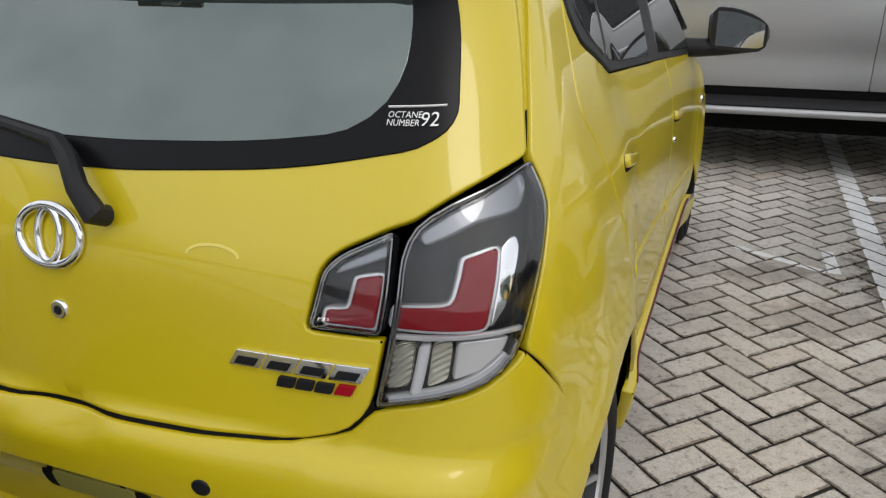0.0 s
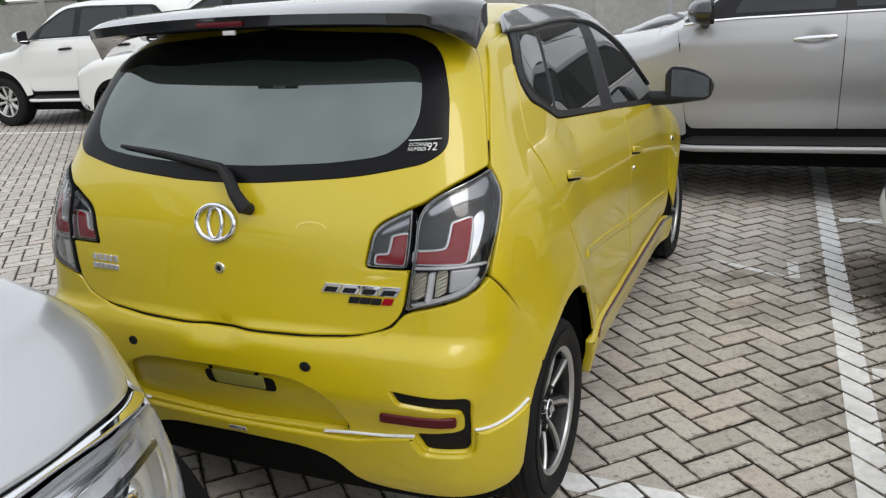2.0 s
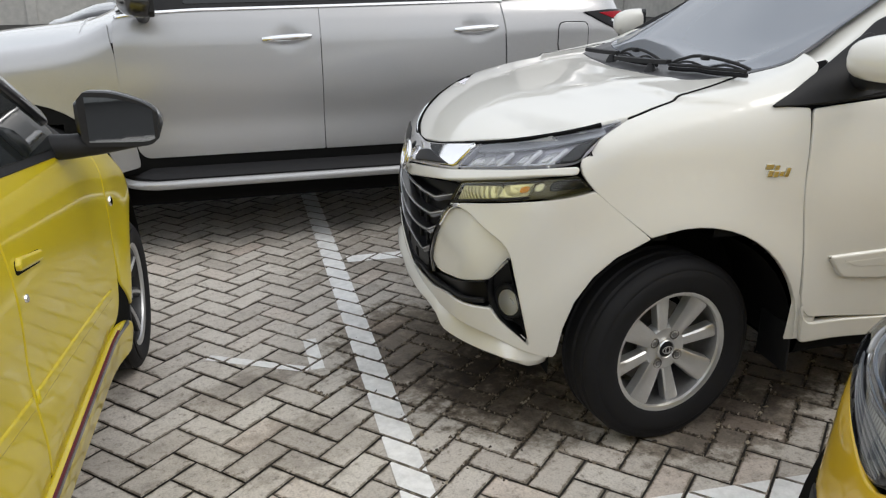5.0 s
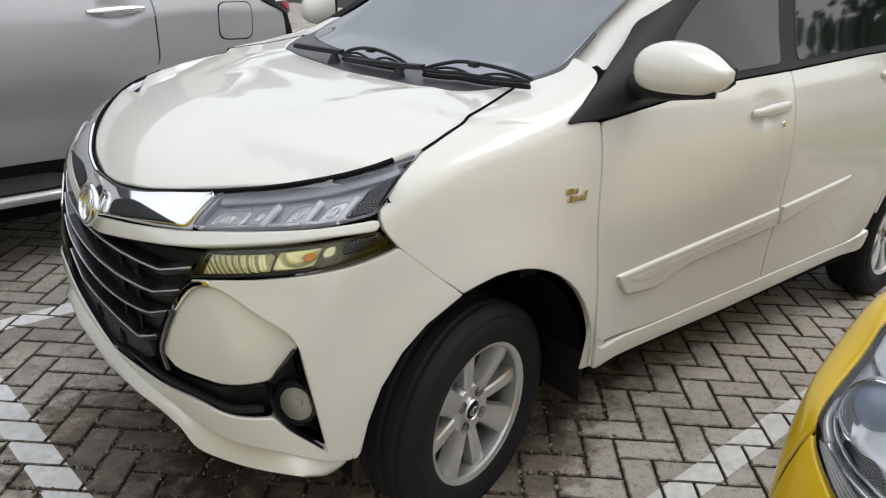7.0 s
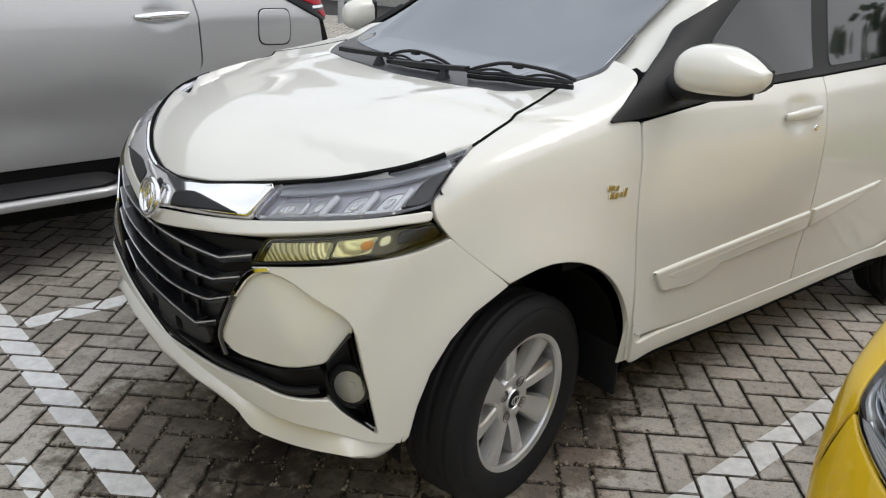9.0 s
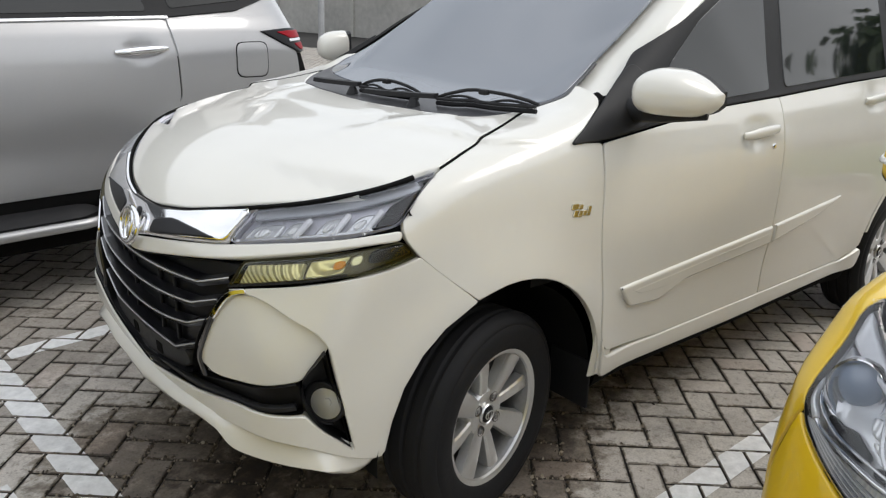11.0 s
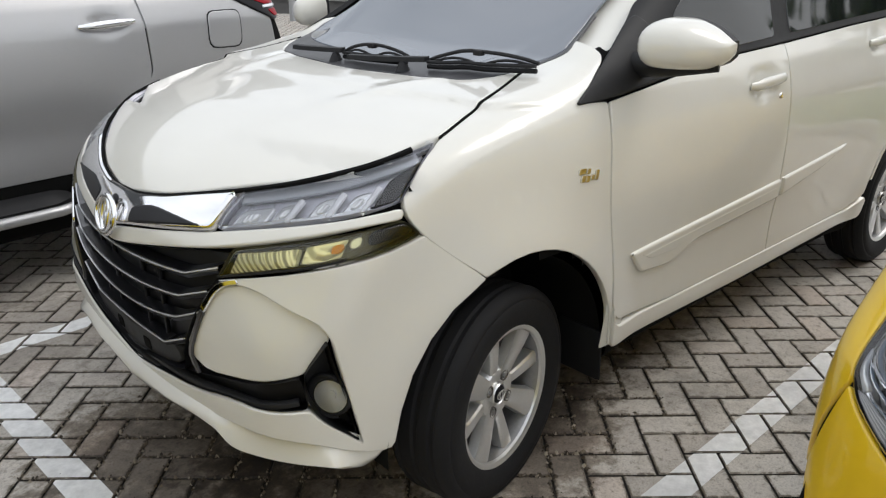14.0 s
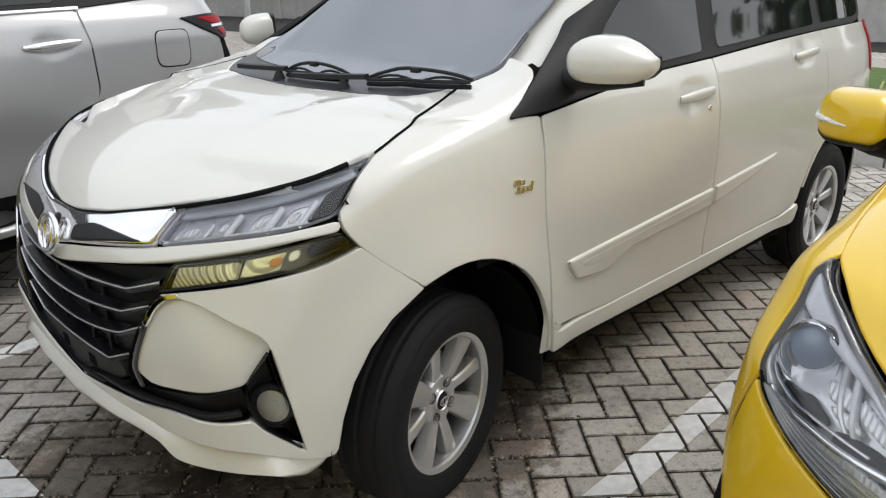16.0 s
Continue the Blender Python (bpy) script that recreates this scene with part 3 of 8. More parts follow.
def box(bm, size, at, bevel=0.0, m=None):
    made = bmesh.ops.create_cube(bm, size=1.0)["verts"]
    bmesh.ops.scale(bm, vec=size, verts=made)
    if bevel:
        es = list({e for v in made for e in v.link_edges})
        got = bmesh.ops.bevel(bm, geom=es, offset=bevel, segments=2, affect="EDGES", profile=0.5)
        made = list({v for f in got["faces"] for v in f.verts} | {v for v in made if v.is_valid})
    bmesh.ops.transform(bm, matrix=Matrix.Translation(at) @ (m or Matrix()), verts=made)
    return made


def tube(points, radius, sides=10, close=True):
    """A bmesh tube along points; radius may be a list."""
    bm = bmesh.new()
    pts = [Vector(p) for p in points]
    rad = radius if isinstance(radius, (list, tuple)) else [radius] * len(pts)
    rings = []
    side = None
    for i, p in enumerate(pts):
        t = (pts[min(i + 1, len(pts) - 1)] - pts[max(i - 1, 0)]).normalized()
        if side is None:
            side = t.orthogonal().normalized()
        side = (side - t * side.dot(t)).normalized()
        up = t.cross(side)
        rings.append([bm.verts.new(p + (side * math.cos(a) + up * math.sin(a)) * rad[i]) for a in (2 * math.pi * k / sides for k in range(sides))])
    for a, b in zip(rings, rings[1:]):
        for k in range(sides):
            bm.faces.new((a[k], a[(k + 1) % sides], b[(k + 1) % sides], b[k]))
    if close:
        bm.faces.new(rings[0][::-1])
        bm.faces.new(rings[-1])
    bmesh.ops.recalc_face_normals(bm, faces=bm.faces)
    return bm


def wheel(parent, at, radius, width, rim, style, left=True, steer=0.0):
    """A wheel with its tyre, rim, hub cap, wheel nuts and brake disc; its outer face looks to +y."""
    hub = new("wheel")
    hub.parent = parent
    hub.matrix_local = pose(*at, 0, 0, (0 if left else 180) + steer)
    w = width / 2
    prof = [(rim - 0.012, -w * 0.75), (rim + 0.004, -w * 0.92), (rim + 0.02, -w * 0.99), ((radius + rim) / 2, -w * 1.04), (radius - 0.022, -w * 0.97), (radius - 0.006, -w * 0.84)]
    for g in (-0.5, 0.0, 0.5):
        prof += [(radius, (g - 0.05) * w * 1.1 - 0.006), (radius - 0.007, (g - 0.05) * w * 1.1), (radius - 0.007, (g + 0.05) * w * 1.1), (radius, (g + 0.05) * w * 1.1 + 0.006)]
    prof += [(radius - 0.006, w * 0.84), (radius - 0.022, w * 0.97), (radius - 0.03, w * 0.985), (radius - 0.033, w * 0.975), ((radius + rim) / 2 + 0.012, w * 1.04), ((radius + rim) / 2, w * 1.045), ((radius + rim) / 2 - 0.012, w * 1.04), (rim + 0.02, w * 0.99), (rim + 0.004, w * 0.92), (rim - 0.012, w * 0.75)]
    part("tyre", lathe(prof, 64), RUBBER, hub, "black rubber tyre with moulded sidewall")
    star = style == "star"
    alloy = MACHINED if star else ALLOY
    inner = WHEEL_BLACK if star else NUT
    part("rim", lathe([(rim - 0.014, w * 0.74), (rim - 0.011, w * 0.84), (rim - 0.002, w * 0.90), (rim + 0.005, w * 0.905), (rim + 0.006, w * 0.84)], 64), alloy, hub)
    part("barrel", lathe([(rim - 0.034, -w * 0.7), (rim - 0.020, -w * 0.2), (rim - 0.020, w * 0.55), (rim - 0.014, w * 0.76)], 48), inner, hub)
    part("brake_disc", lathe([(0.0, -0.032), (rim * 0.70, -0.032), (rim * 0.70, -0.02), (rim * 0.36, -0.02), (rim * 0.34, 0.01), (0.0, 0.01)], 40), WHEEL_BLACK if star else IRON, hub)
    bm = bmesh.new()
    box(bm, (0.06, 0.05, 0.13), (0.105, -0.03, 0.02), 0.012)
    part("brake_caliper", bm, IRON, hub)
    f = w * 0.66
    n = 7 if star else 8
    for k in range(n):
        a = 2 * math.pi * k / n + 0.2
        twin = k % 2
        wide_in, wide_out = (0.006, 0.009) if star else ((0.024, 0.041) if twin else (0.017, 0.025))
        for layer in ((0, 1) if star else (0,)):
            bm = bmesh.new()
            rows = []
            for s in np.linspace(0, 1, 8):
                r = 0.04 + (rim - 0.052) * s
                half = (wide_in + (wide_out - wide_in) * s ** 1.3) * (2.3 if layer else 1.0)
                y = f - (0.022 if star else 0.012) * (1 - s) ** 2 + 0.010 * s - (0.006 if layer else 0.0) - (0.007 if (not star and not twin) else 0)
                sweep = 0.10 * s * s if star else 0.0
                row = []
                for c, dy in ((-1.12, -0.034), (-1.0, -0.005), (-0.7, 0.0), (0.7, 0.0), (1.0, -0.005), (1.12, -0.034)):
                    ang = c * half / max(r, 0.03) + sweep
                    row.append(bm.verts.new((r * math.cos(ang), y + dy, r * math.sin(ang))))
                rows.append(row)
            for p, q in zip(rows, rows[1:]):
                for i in range(5):
                    bm.faces.new((p[i], q[i], q[i + 1], p[i + 1]))
            for fc in bm.faces:
                fc.normal_update()
            if sum(fc.normal.y for fc in bm.faces) < 0:
                bmesh.ops.reverse_faces(bm, faces=bm.faces)
            bmesh.ops.rotate(bm, verts=bm.verts, cent=(0, 0, 0), matrix=Matrix.Rotation(a, 3, "Y"))
            part("spoke" if not layer else "spoke_flank", bm, alloy if not layer else WHEEL_BLACK, hub)
    if star:
        part("hub", lathe([(0.0, f - 0.022), (0.034, f - 0.02), (0.040, f - 0.028), (0.066, f - 0.03), (0.078, f - 0.05)], 32), WHEEL_BLACK, hub)
    else:
        part("hub", lathe([(0.0, f - 0.016), (0.040, f - 0.014), (0.060, f - 0.010), (0.072, f - 0.012), (0.082, f - 0.028), (0.084, f - 0.05)], 40), alloy, hub)
    part("hub_cap", lathe([(0.0, f + 0.001), (0.018, f + 0.0), (0.026, f - 0.005), (0.028, f - 0.03)], 24), SMOKE, hub, "dark hub cap with a plain face")
    part("cap_ring", lathe([(0.0275, f - 0.006), (0.030, f - 0.003), (0.033, f - 0.007), (0.033, f - 0.03)], 24), CHROME if star else alloy, hub)
    for wide, high in ((0.019, 0.012), (0.008, 0.012)):
        ring = [(wide * math.cos(a), f + 0.0015, high * math.sin(a)) for a in np.linspace(0, 2 * math.pi, 21)]
        part("cap_mark", tube(ring, 0.0016, 5, False), ALLOY, hub)
    for k in range(4):
        a = math.pi / 2 * k + 0.55
        for nm, prof, mt in (("nut_seat", [(0.0, f - 0.020), (0.013, f - 0.020), (0.0145, f - 0.005), (0.017, f - 0.006), (0.0185, f - 0.02)], IRON if not star else WHEEL_BLACK), ("wheel_nut", [(0.0, f - 0.004), (0.0075, f - 0.004), (0.0095, f - 0.008), (0.0095, f - 0.035)], NUT)):
            b = lathe(prof, 6 if nm == "wheel_nut" else 16)
            bmesh.ops.translate(b, vec=(0.055 * math.cos(a), 0, 0.055 * math.sin(a)), verts=b.verts)
            part(nm, b, mt, hub)
    return hub


def wheel_well(parent, cx, r, y_out, y_in=0.42):
    """A dark liner over each wheel, on both sides."""
    for s in (1, -1):
        bm = bmesh.new()
        rows = []
        for a in np.linspace(-4, 184, 28):
            x, z = cx + r * math.cos(radians(a)), 0.3 + r * math.sin(radians(a))
            rows.append([bm.verts.new((x, s * y_out, z)), bm.verts.new((x, s * y_in, z)), bm.verts.new((cx, s * y_in, 0.3))])
        for p, q in zip(rows, rows[1:]):
            bm.faces.new((p[0], q[0], q[1], p[1]))
            bm.faces.new((p[1], q[1], q[2]))
        bmesh.ops.remove_doubles(bm, verts=bm.verts, dist=1e-5)
        bmesh.ops.recalc_face_normals(bm, faces=bm.faces)
        part("wheel_well", bm, GAP, parent)

# ---------------------------------------------------------------- car parts
def lay(form, view, points, name, mat, parent, label="", off=0.0, both=True, **more):
    return panel(name, sheet(form, view, points, off, **more), mat, parent, label, both)


def band_on(form, view, points, width, name, mat, parent, label="", off=0.004, both=True, thick=0.008, r=0.05, edge=0.0015):
    q = view.uv(np.array([p[:3] for p in points], float))
    return panel(name, sheet(form, view, band(q, width, 0.015, r), off, thick, 0.05, edge, raw=True), mat, parent, label, both)


def emblem(parent, at, wide, high, mat):
    """A plain oval ring with a smaller oval in it, in place of a maker's mark. It looks along local x."""
    bm = bmesh.new()
    for a, b, w, cz in ((wide, high, 0.008, 0.0), (wide * 0.36, high * 0.9, 0.007, 0.0)):
        ring = []
        for k in range(40):
            t = 2 * math.pi * k / 40
            p = Vector((0, a * math.cos(t), b * math.sin(t) + cz))
            o = Vector((0, math.cos(t) / a, math.sin(t) / b)).normalized()
            ring.append([bm.verts.new(p + o * (w * math.cos(q)) + Vector((1, 0, 0)) * (w * 0.8 * math.sin(q))) for q in (2 * math.pi * j / 8 for j in range(8))])
        for k in range(40):
            p, q = ring[k], ring[(k + 1) % 40]
            for j in range(8):
                bm.faces.new((p[j], p[(j + 1) % 8], q[(j + 1) % 8], q[j]))
    bmesh.ops.recalc_face_normals(bm, faces=bm.faces)
    ob = part("emblem", bm, mat, parent, "chrome oval emblem", 60)
    ob.matrix_local = at
    return ob


def disc(name, form, view, at, r, mat, parent, label="", off=0.006, both=False, depth=0.012):
    c = flat(view, [at])[0]
    ring = np.array([(c[0] + r * math.cos(a), c[1] + r * math.sin(a)) for a in np.linspace(0, 2 * math.pi, 25)[:-1]])
    return panel(name, sheet(form, view, ring, off, depth, 0.02, min(0.003, r * 0.3), raw=True), mat, parent, label, both)


LEAF_LOW = line_of([(0, 0.82), (0.08, 0.97), (0.3, 1.0), (0.7, 0.92), (0.92, 0.62), (1.0, 0.30)])
LEAF_TOP = line_of([(0, 0.62), (0.08, 0.86), (0.25, 1.0), (0.45, 0.98), (0.7, 0.74), (0.9, 0.36), (1.0, 0.14)])
LEAF_DEEP = line_of([(0, 0.72), (0.1, 0.92), (0.3, 1.0), (0.6, 0.9), (0.85, 0.62), (1.0, 0.30)])


def mirror(parent, root, tip, high, deep, cap, label, left=True, pointed=0.35, foot=PLASTIC, leaf=False, boxy=False):
    """A door mirror: a rounded cap on a dark foot, with its glass behind. root and tip: the inner and outer ends."""
    root, tip = Vector(root), Vector(tip)
    out = tip - root
    s = 1 if left else -1
    base = new("door_mirror")
    base.parent = parent
    tagged(base, label)

    def outline(t):
        """Half heights below and above the axis, along the mirror."""
        if leaf:
            return 0.5 * high * float(LEAF_LOW(t)), 0.5 * high * float(LEAF_TOP(t))
        grow = min(1, 0.55 + t * 3.2) if t < 0.14 else 1.0
        fall = 1 - pointed * max(0, (t - 0.35) / 0.65) ** 1.6
        end = math.sqrt(max(0.0, 1 - max(0, (t - 0.78) / 0.22) ** 2)) * 0.72 + 0.28 if t > 0.78 else 1.0
        h = 0.5 * high * grow * end
        return h * (0.92 + 0.08 * fall), h * fall
    bm = bmesh.new()
    rows = []
    n, m = 18, 24
    for i in range(n):
        t = i / (n - 1)
        lo, up = outline(t)
        c = root + out * t
        d = deep * float(LEAF_DEEP(t)) if leaf else deep * (0.55 + 0.45 * math.sin(math.pi * min(1, 0.22 + t * 0.7))) * (0.75 if i in (0, n - 1) else 1)
        row = []
        for k in range(m):
            a = 2 * math.pi * k / m
            px, pz = math.cos(a), math.sin(a)
            px, pz = math.copysign(abs(px) ** (0.6 if boxy else 0.8), px), math.copysign(abs(pz) ** (0.55 if boxy else 0.75), pz)
            row.append(bm.verts.new(c + Vector((px * d * (0.78 if px > 0 else 0.16), 0, pz * (up if pz > 0 else lo)))))
        rows.append(row)
    for p, q in zip(rows, rows[1:]):
        for k in range(m):
            bm.faces.new((p[k], p[(k + 1) % m], q[(k + 1) % m], q[k]))
    bm.faces.new(rows[0])
    bm.faces.new(rows[-1])
    rows_at = [[v.co.copy() for v in row] for row in rows]
    bmesh.ops.recalc_face_normals(bm, faces=bm.faces)
    part("cap", bm, cap, base, angle=60)
    if boxy:
        # black lower shell and a clear wedge-shaped repeater wrapped round the tip
        bm = bmesh.new()
        low = []
        for i in range(n):
            t = i / (n - 1)
            c = root + out * t
            row = [rows_at[i][k] for k in range(m // 2 + 2, m - 1)]
            low.append([bm.verts.new(c + (p - c) * 1.025 + Vector((0, 0, -0.002))) for p in row])
        for p, q in zip(low, low[1:]):
            for k in range(len(p) - 1):
                bm.faces.new((p[k], p[k + 1], q[k + 1], q[k]))
        bm.faces.new(low[-1])
        bmesh.ops.recalc_face_normals(bm, faces=bm.faces)
        part("lower_shell", bm, PLASTIC, base, "black lower mirror shell", angle=60)
        line, size = [], []
        for t in np.linspace(0.50, 1.0, 12):
            c = root + out * t
            d = max(p.x for p in rows_at[int(t * (n - 1))]) - c.x
            line.append(c + Vector((d - 0.002, 0, -0.012 + 0.020 * (t - 0.5))))
            size.append(0.002 + 0.016 * (t - 0.5))
        line += [tip + out.normalized() * 0.003 + Vector((d * 0.35, 0, 0.004)), tip + out.normalized() * 0.004 + Vector((-0.01, 0, 0.012))]
        size += [0.010, 0.003]
        bm = tube(line, size, 10)
        part("repeater", bm, RIBBED, base, "clear wedge-shaped side repeater")
    # rear bezel and silvered glass
    for nm, shrink, x, mat in (("bezel", 0.97, -0.165, PLASTIC), ("mirror_glass", 0.80, -0.175, MIRROR_GLASS)):
        bm = bmesh.new()
        ring = []
        ts = np.linspace(0.04 + (1 - shrink) * 0.5, 0.97 - (1 - shrink) * 0.3, 12)
        for t in ts:
            ring.append(root + out * t + Vector((deep * x, 0, outline(t)[1] * shrink)))
        for t in ts[::-1]:
            ring.append(root + out * t + Vector((deep * x - 0.004, 0, -outline(t)[0] * shrink)))
        back_f = [bm.verts.new(p + Vector((-0.004, 0, 0))) for p in ring]
        front_f = [bm.verts.new(p + Vector((0.02, 0, 0))) for p in ring]
        bm.faces.new(back_f)
        k = len(ring)
        for i in range(k):
            bm.faces.new((back_f[i], back_f[(i + 1) % k], front_f[(i + 1) % k], front_f[i]))
        bmesh.ops.recalc_face_normals(bm, faces=bm.faces)
        part(nm, bm, mat, base, "dark silvered mirror glass" if nm == "mirror_glass" else "")
    bm = tube([root + Vector((0.0, -s * 0.10, -high * 0.50)), root + Vector((0.0, -s * 0.03, -high * 0.50)), root + out * 0.25 + Vector((0.01, 0, -high * 0.46)), root + out * 0.85 + Vector((0.01, 0, -high * 0.38))], [0.036, 0.034, 0.030, 0.016], 12)
    part("foot", bm, foot, base, "black plastic mirror foot")
    return base


def door_handle(parent, form, x, z, length, mat, label, both=True, proud=0.035, cup=True):
    """A pull handle across a hollow, on both sides."""
    y0 = form.meet(*SIDE.rays(np.array([(x, z)])))[0][0][1]
    for s in ((1, -1) if both else (1,)):
        pts = []
        for t in np.linspace(0, 1, 9):
            u = x + (t - 0.5) * length
            y = form.meet(*SIDE.rays(np.array([(u, z + 0.012 * (0.5 - t))])))[0][0][1]
            pts.append((u, s * (y + proud * math.sin(math.pi * t) ** 0.35 * 0.9), z + 0.012 * (0.5 - t)))
        bm = tube(pts, [0.012, 0.016, 0.018, 0.019, 0.019, 0.019, 0.018, 0.016, 0.012], 12)
        bmesh.ops.scale(bm, vec=(1, 0.6, 1.0), space=Matrix.Translation((0, -s * (y0 + proud * 0.8), 0)), verts=bm.verts)
        part("door_handle", bm, mat, parent, label, 60)


def bars(parent, form, view, at, count, step, size, mat, name="badge", label="", off=0.004, both=False, slant=0.0):
    """Plain bars that stand for lettering, along u from a point of the form."""
    c = flat(view, [at])[0]
    for i in range(count):
        u = c[0] + i * step
        w, h = size
        ring = loop([(u - w / 2, c[1] - h / 2), (u + w / 2, c[1] - h / 2), (u + w / 2 + slant, c[1] + h / 2), (u - w / 2 + slant, c[1] + h / 2)], 0.01, 0.002)
        panel(name, sheet(form, view, ring, off, 0.006, 0.03, 0.001, raw=True), mat, parent, label, both)


# ---------------------------------------------------------------- yellow hatchback
def hatchback(at):
    car = thing("hatchback_car", at, "bright yellow hatchback with black roof spoiler, parked on paving", "car", "parked cars")
    f = AGYA
    back = Round(0.0, -1)
    side = tilted((0, -0.94, -0.34))
    hi = tilted((0.0, -0.75, -0.66))
    lamp = [(-0.504, 0.573, 1.017, 0.02), (-0.480, 0.584, 1.057, 0.02), (-0.448, 0.626, 1.085, 0.05), (-0.333, 0.705, 1.123, 0.008), (-0.333, 0.717, 1.102, 0.01), (-0.336, 0.734, 1.063, 0.02), (-0.428, 0.740, 0.947, 0.08), (-0.465, 0.731, 0.878, 0.04), (-0.501, 0.699, 0.845, 0.05), (-0.532, 0.643, 0.828, 0.05), (-0.550, 0.548, 0.805, 0.008), (-0.536, 0.567, 0.905, 0.05)]
    lamp_in = [(-0.547, 0.447, 0.912, 0.012), (-0.528, 0.467, 0.995, 0.02), (-0.517, 0.488, 1.016, 0.02), (-0.488, 0.561, 1.051, 0.008), (-0.509, 0.564, 1.009, 0.03), (-0.536, 0.557, 0.912, 0.008)]
    recess = mirrored([(-0.64, 0.0, 0.620), (-0.63, 0.25, 0.616, 0.05), (-0.63, 0.34, 0.575, 0.05), (-0.59, 0.392, 0.458, 0.03), (-0.59, 0.0, 0.444)])
    mesh = [(-0.618, 0.522, 0.614, 0.005), (-0.558, 0.706, 0.593, 0.01), (-0.545, 0.715, 0.574, 0.015), (-0.528, 0.701, 0.440, 0.015), (-0.534, 0.691, 0.427, 0.015), (-0.568, 0.588, 0.430, 0.008), (-0.580, 0.566, 0.482, 0.006), (-0.556, 0.673, 0.491, 0.01), (-0.546, 0.691, 0.499, 0.015), (-0.553, 0.696, 0.540, 0.015), (-0.563, 0.690, 0.555, 0.01), (-0.613, 0.539, 0.575, 0.006)]
    shell(f, GAP, car, [(back, lamp, (1, -1)), (back, lamp_in, (1, -1)), (back, recess, (1,)), (back, mesh, (1, -1))], upper=YELLOW, belt=1.17)
    # rear bumper, its lip and its openings
    rim = [(-0.62, 0.0, 0.718), (-0.62, 0.28, 0.722), (-0.60, 0.44, 0.731, 0.03), (-0.57, 0.525, 0.755, 0.05), (-0.555, 0.545, 0.797, 0.02), (-0.535, 0.645, 0.820, 0.05), (-0.503, 0.703, 0.837, 0.05), (-0.465, 0.738, 0.871, 0.02), (-0.456, 0.743, 0.880, 0.01), (-0.38, 0.78, 0.785, 0.1), (-0.265, 0.80, 0.656, 0.01)]
    arch = [(-0.02 + 0.385 * math.cos(radians(a)), 0.80, 0.29 + 0.385 * math.sin(radians(a)), 0.0) for a in (132, 142, 152, 160)]
    seam = [(-0.385, 0.795, 0.42, 0.01), (-0.52, 0.72, 0.405, 0.05), (-0.58, 0.55, 0.405, 0.03), (-0.60, 0.42, 0.425, 0.03), (-0.605, 0.0, 0.425)]
    lay(f, back, mirrored(rim + arch[:3] + seam), "rear_bumper", YELLOW, car, "yellow rear bumper with sensors", both=False, holes=[recess, mesh, [(p[0], -p[1], *p[2:]) for p in mesh]], edge=0.005, thick=0.03)
    low = [(-0.61, 0.0, 0.438), (-0.605, 0.42, 0.442, 0.03), (-0.584, 0.482, 0.461, 0.02), (-0.581, 0.562, 0.472, 0.004), (-0.57, 0.585, 0.424, 0.008), (-0.536, 0.694, 0.421, 0.015), (-0.524, 0.708, 0.438, 0.015), (-0.530, 0.712, 0.488, 0.004), (-0.502, 0.737, 0.485, 0.03), (-0.44, 0.776, 0.494, 0.03), (-0.37, 0.797, 0.508, 0.01), (-0.395, 0.80, 0.40, 0.05), (-0.40, 0.79, 0.305, 0.03), (-0.46, 0.715, 0.275, 0.04), (-0.54, 0.50, 0.275, 0.06), (-0.55, 0.375, 0.295, 0.05), (-0.57, 0.31, 0.37, 0.05), (-0.58, 0.22, 0.392, 0.05), (-0.59, 0.0, 0.398)]
    lay(f, back, mirrored(low), "bumper_lip", YELLOW, car, "yellow lower bumper lip", off=0.014, both=False, edge=0.008, thick=0.03)
    band_on(f, back, [(-0.589, 0.30, 0.452), (-0.589, 0.387, 0.461), (-0.584, 0.482, 0.466), (-0.579, 0.564, 0.477)], 0.005, "trim_line", LAMP_GREY, car, off=0.007)
    band_on(f, back, [(-0.532, 0.713, 0.494), (-0.502, 0.737, 0.490), (-0.440, 0.776, 0.499), (-0.368, 0.799, 0.514)], 0.005, "trim_line", LAMP_GREY, car, off=0.007)
    lay(f, back, recess, "plate_recess", YELLOW, car, off=-0.022, both=False, edge=0.002, thick=0.02)
    lay(f, back, [(-0.6, -0.165, 0.592), (-0.6, 0.055, 0.592), (-0.6, 0.055, 0.540), (-0.6, -0.165, 0.540)], "plate_slot", GAP, car, "dark empty plate mounting slot", off=-0.019, both=False, thick=0.004, r=0.015)
    lay(f, back, [(-0.6, -0.135, 0.600), (-0.6, 0.025, 0.600), (-0.6, 0.025, 0.548), (-0.6, -0.135, 0.548)], "plate_bracket", material("dusty_olive_plastic", (0.26, 0.24, 0.05), 0.6), car, off=-0.015, both=False, thick=0.006, r=0.01)
    lay(f, back, [(-0.6, -0.05, 0.424), (-0.6, 0.01, 0.424), (-0.6, 0.01, 0.41), (-0.6, -0.05, 0.41)], "badge", CHROME, car, "small silver badge drawn as a plain bar", off=0.016, both=False, thick=0.006, r=0.003)
    lay(f, back, mesh, "vent_mesh", GRILLE_BLACK, car, "black bumper vent", off=-0.012, edge=0.002, thick=0.02)
    lay(f, back, [(-0.607, 0.485, 0.544), (-0.566, 0.677, 0.541), (-0.560, 0.672, 0.512), (-0.596, 0.478, 0.514)], "reflector", DARK_RED, car, "dark red bumper reflector", off=0.008, r=0.006, thick=0.014)
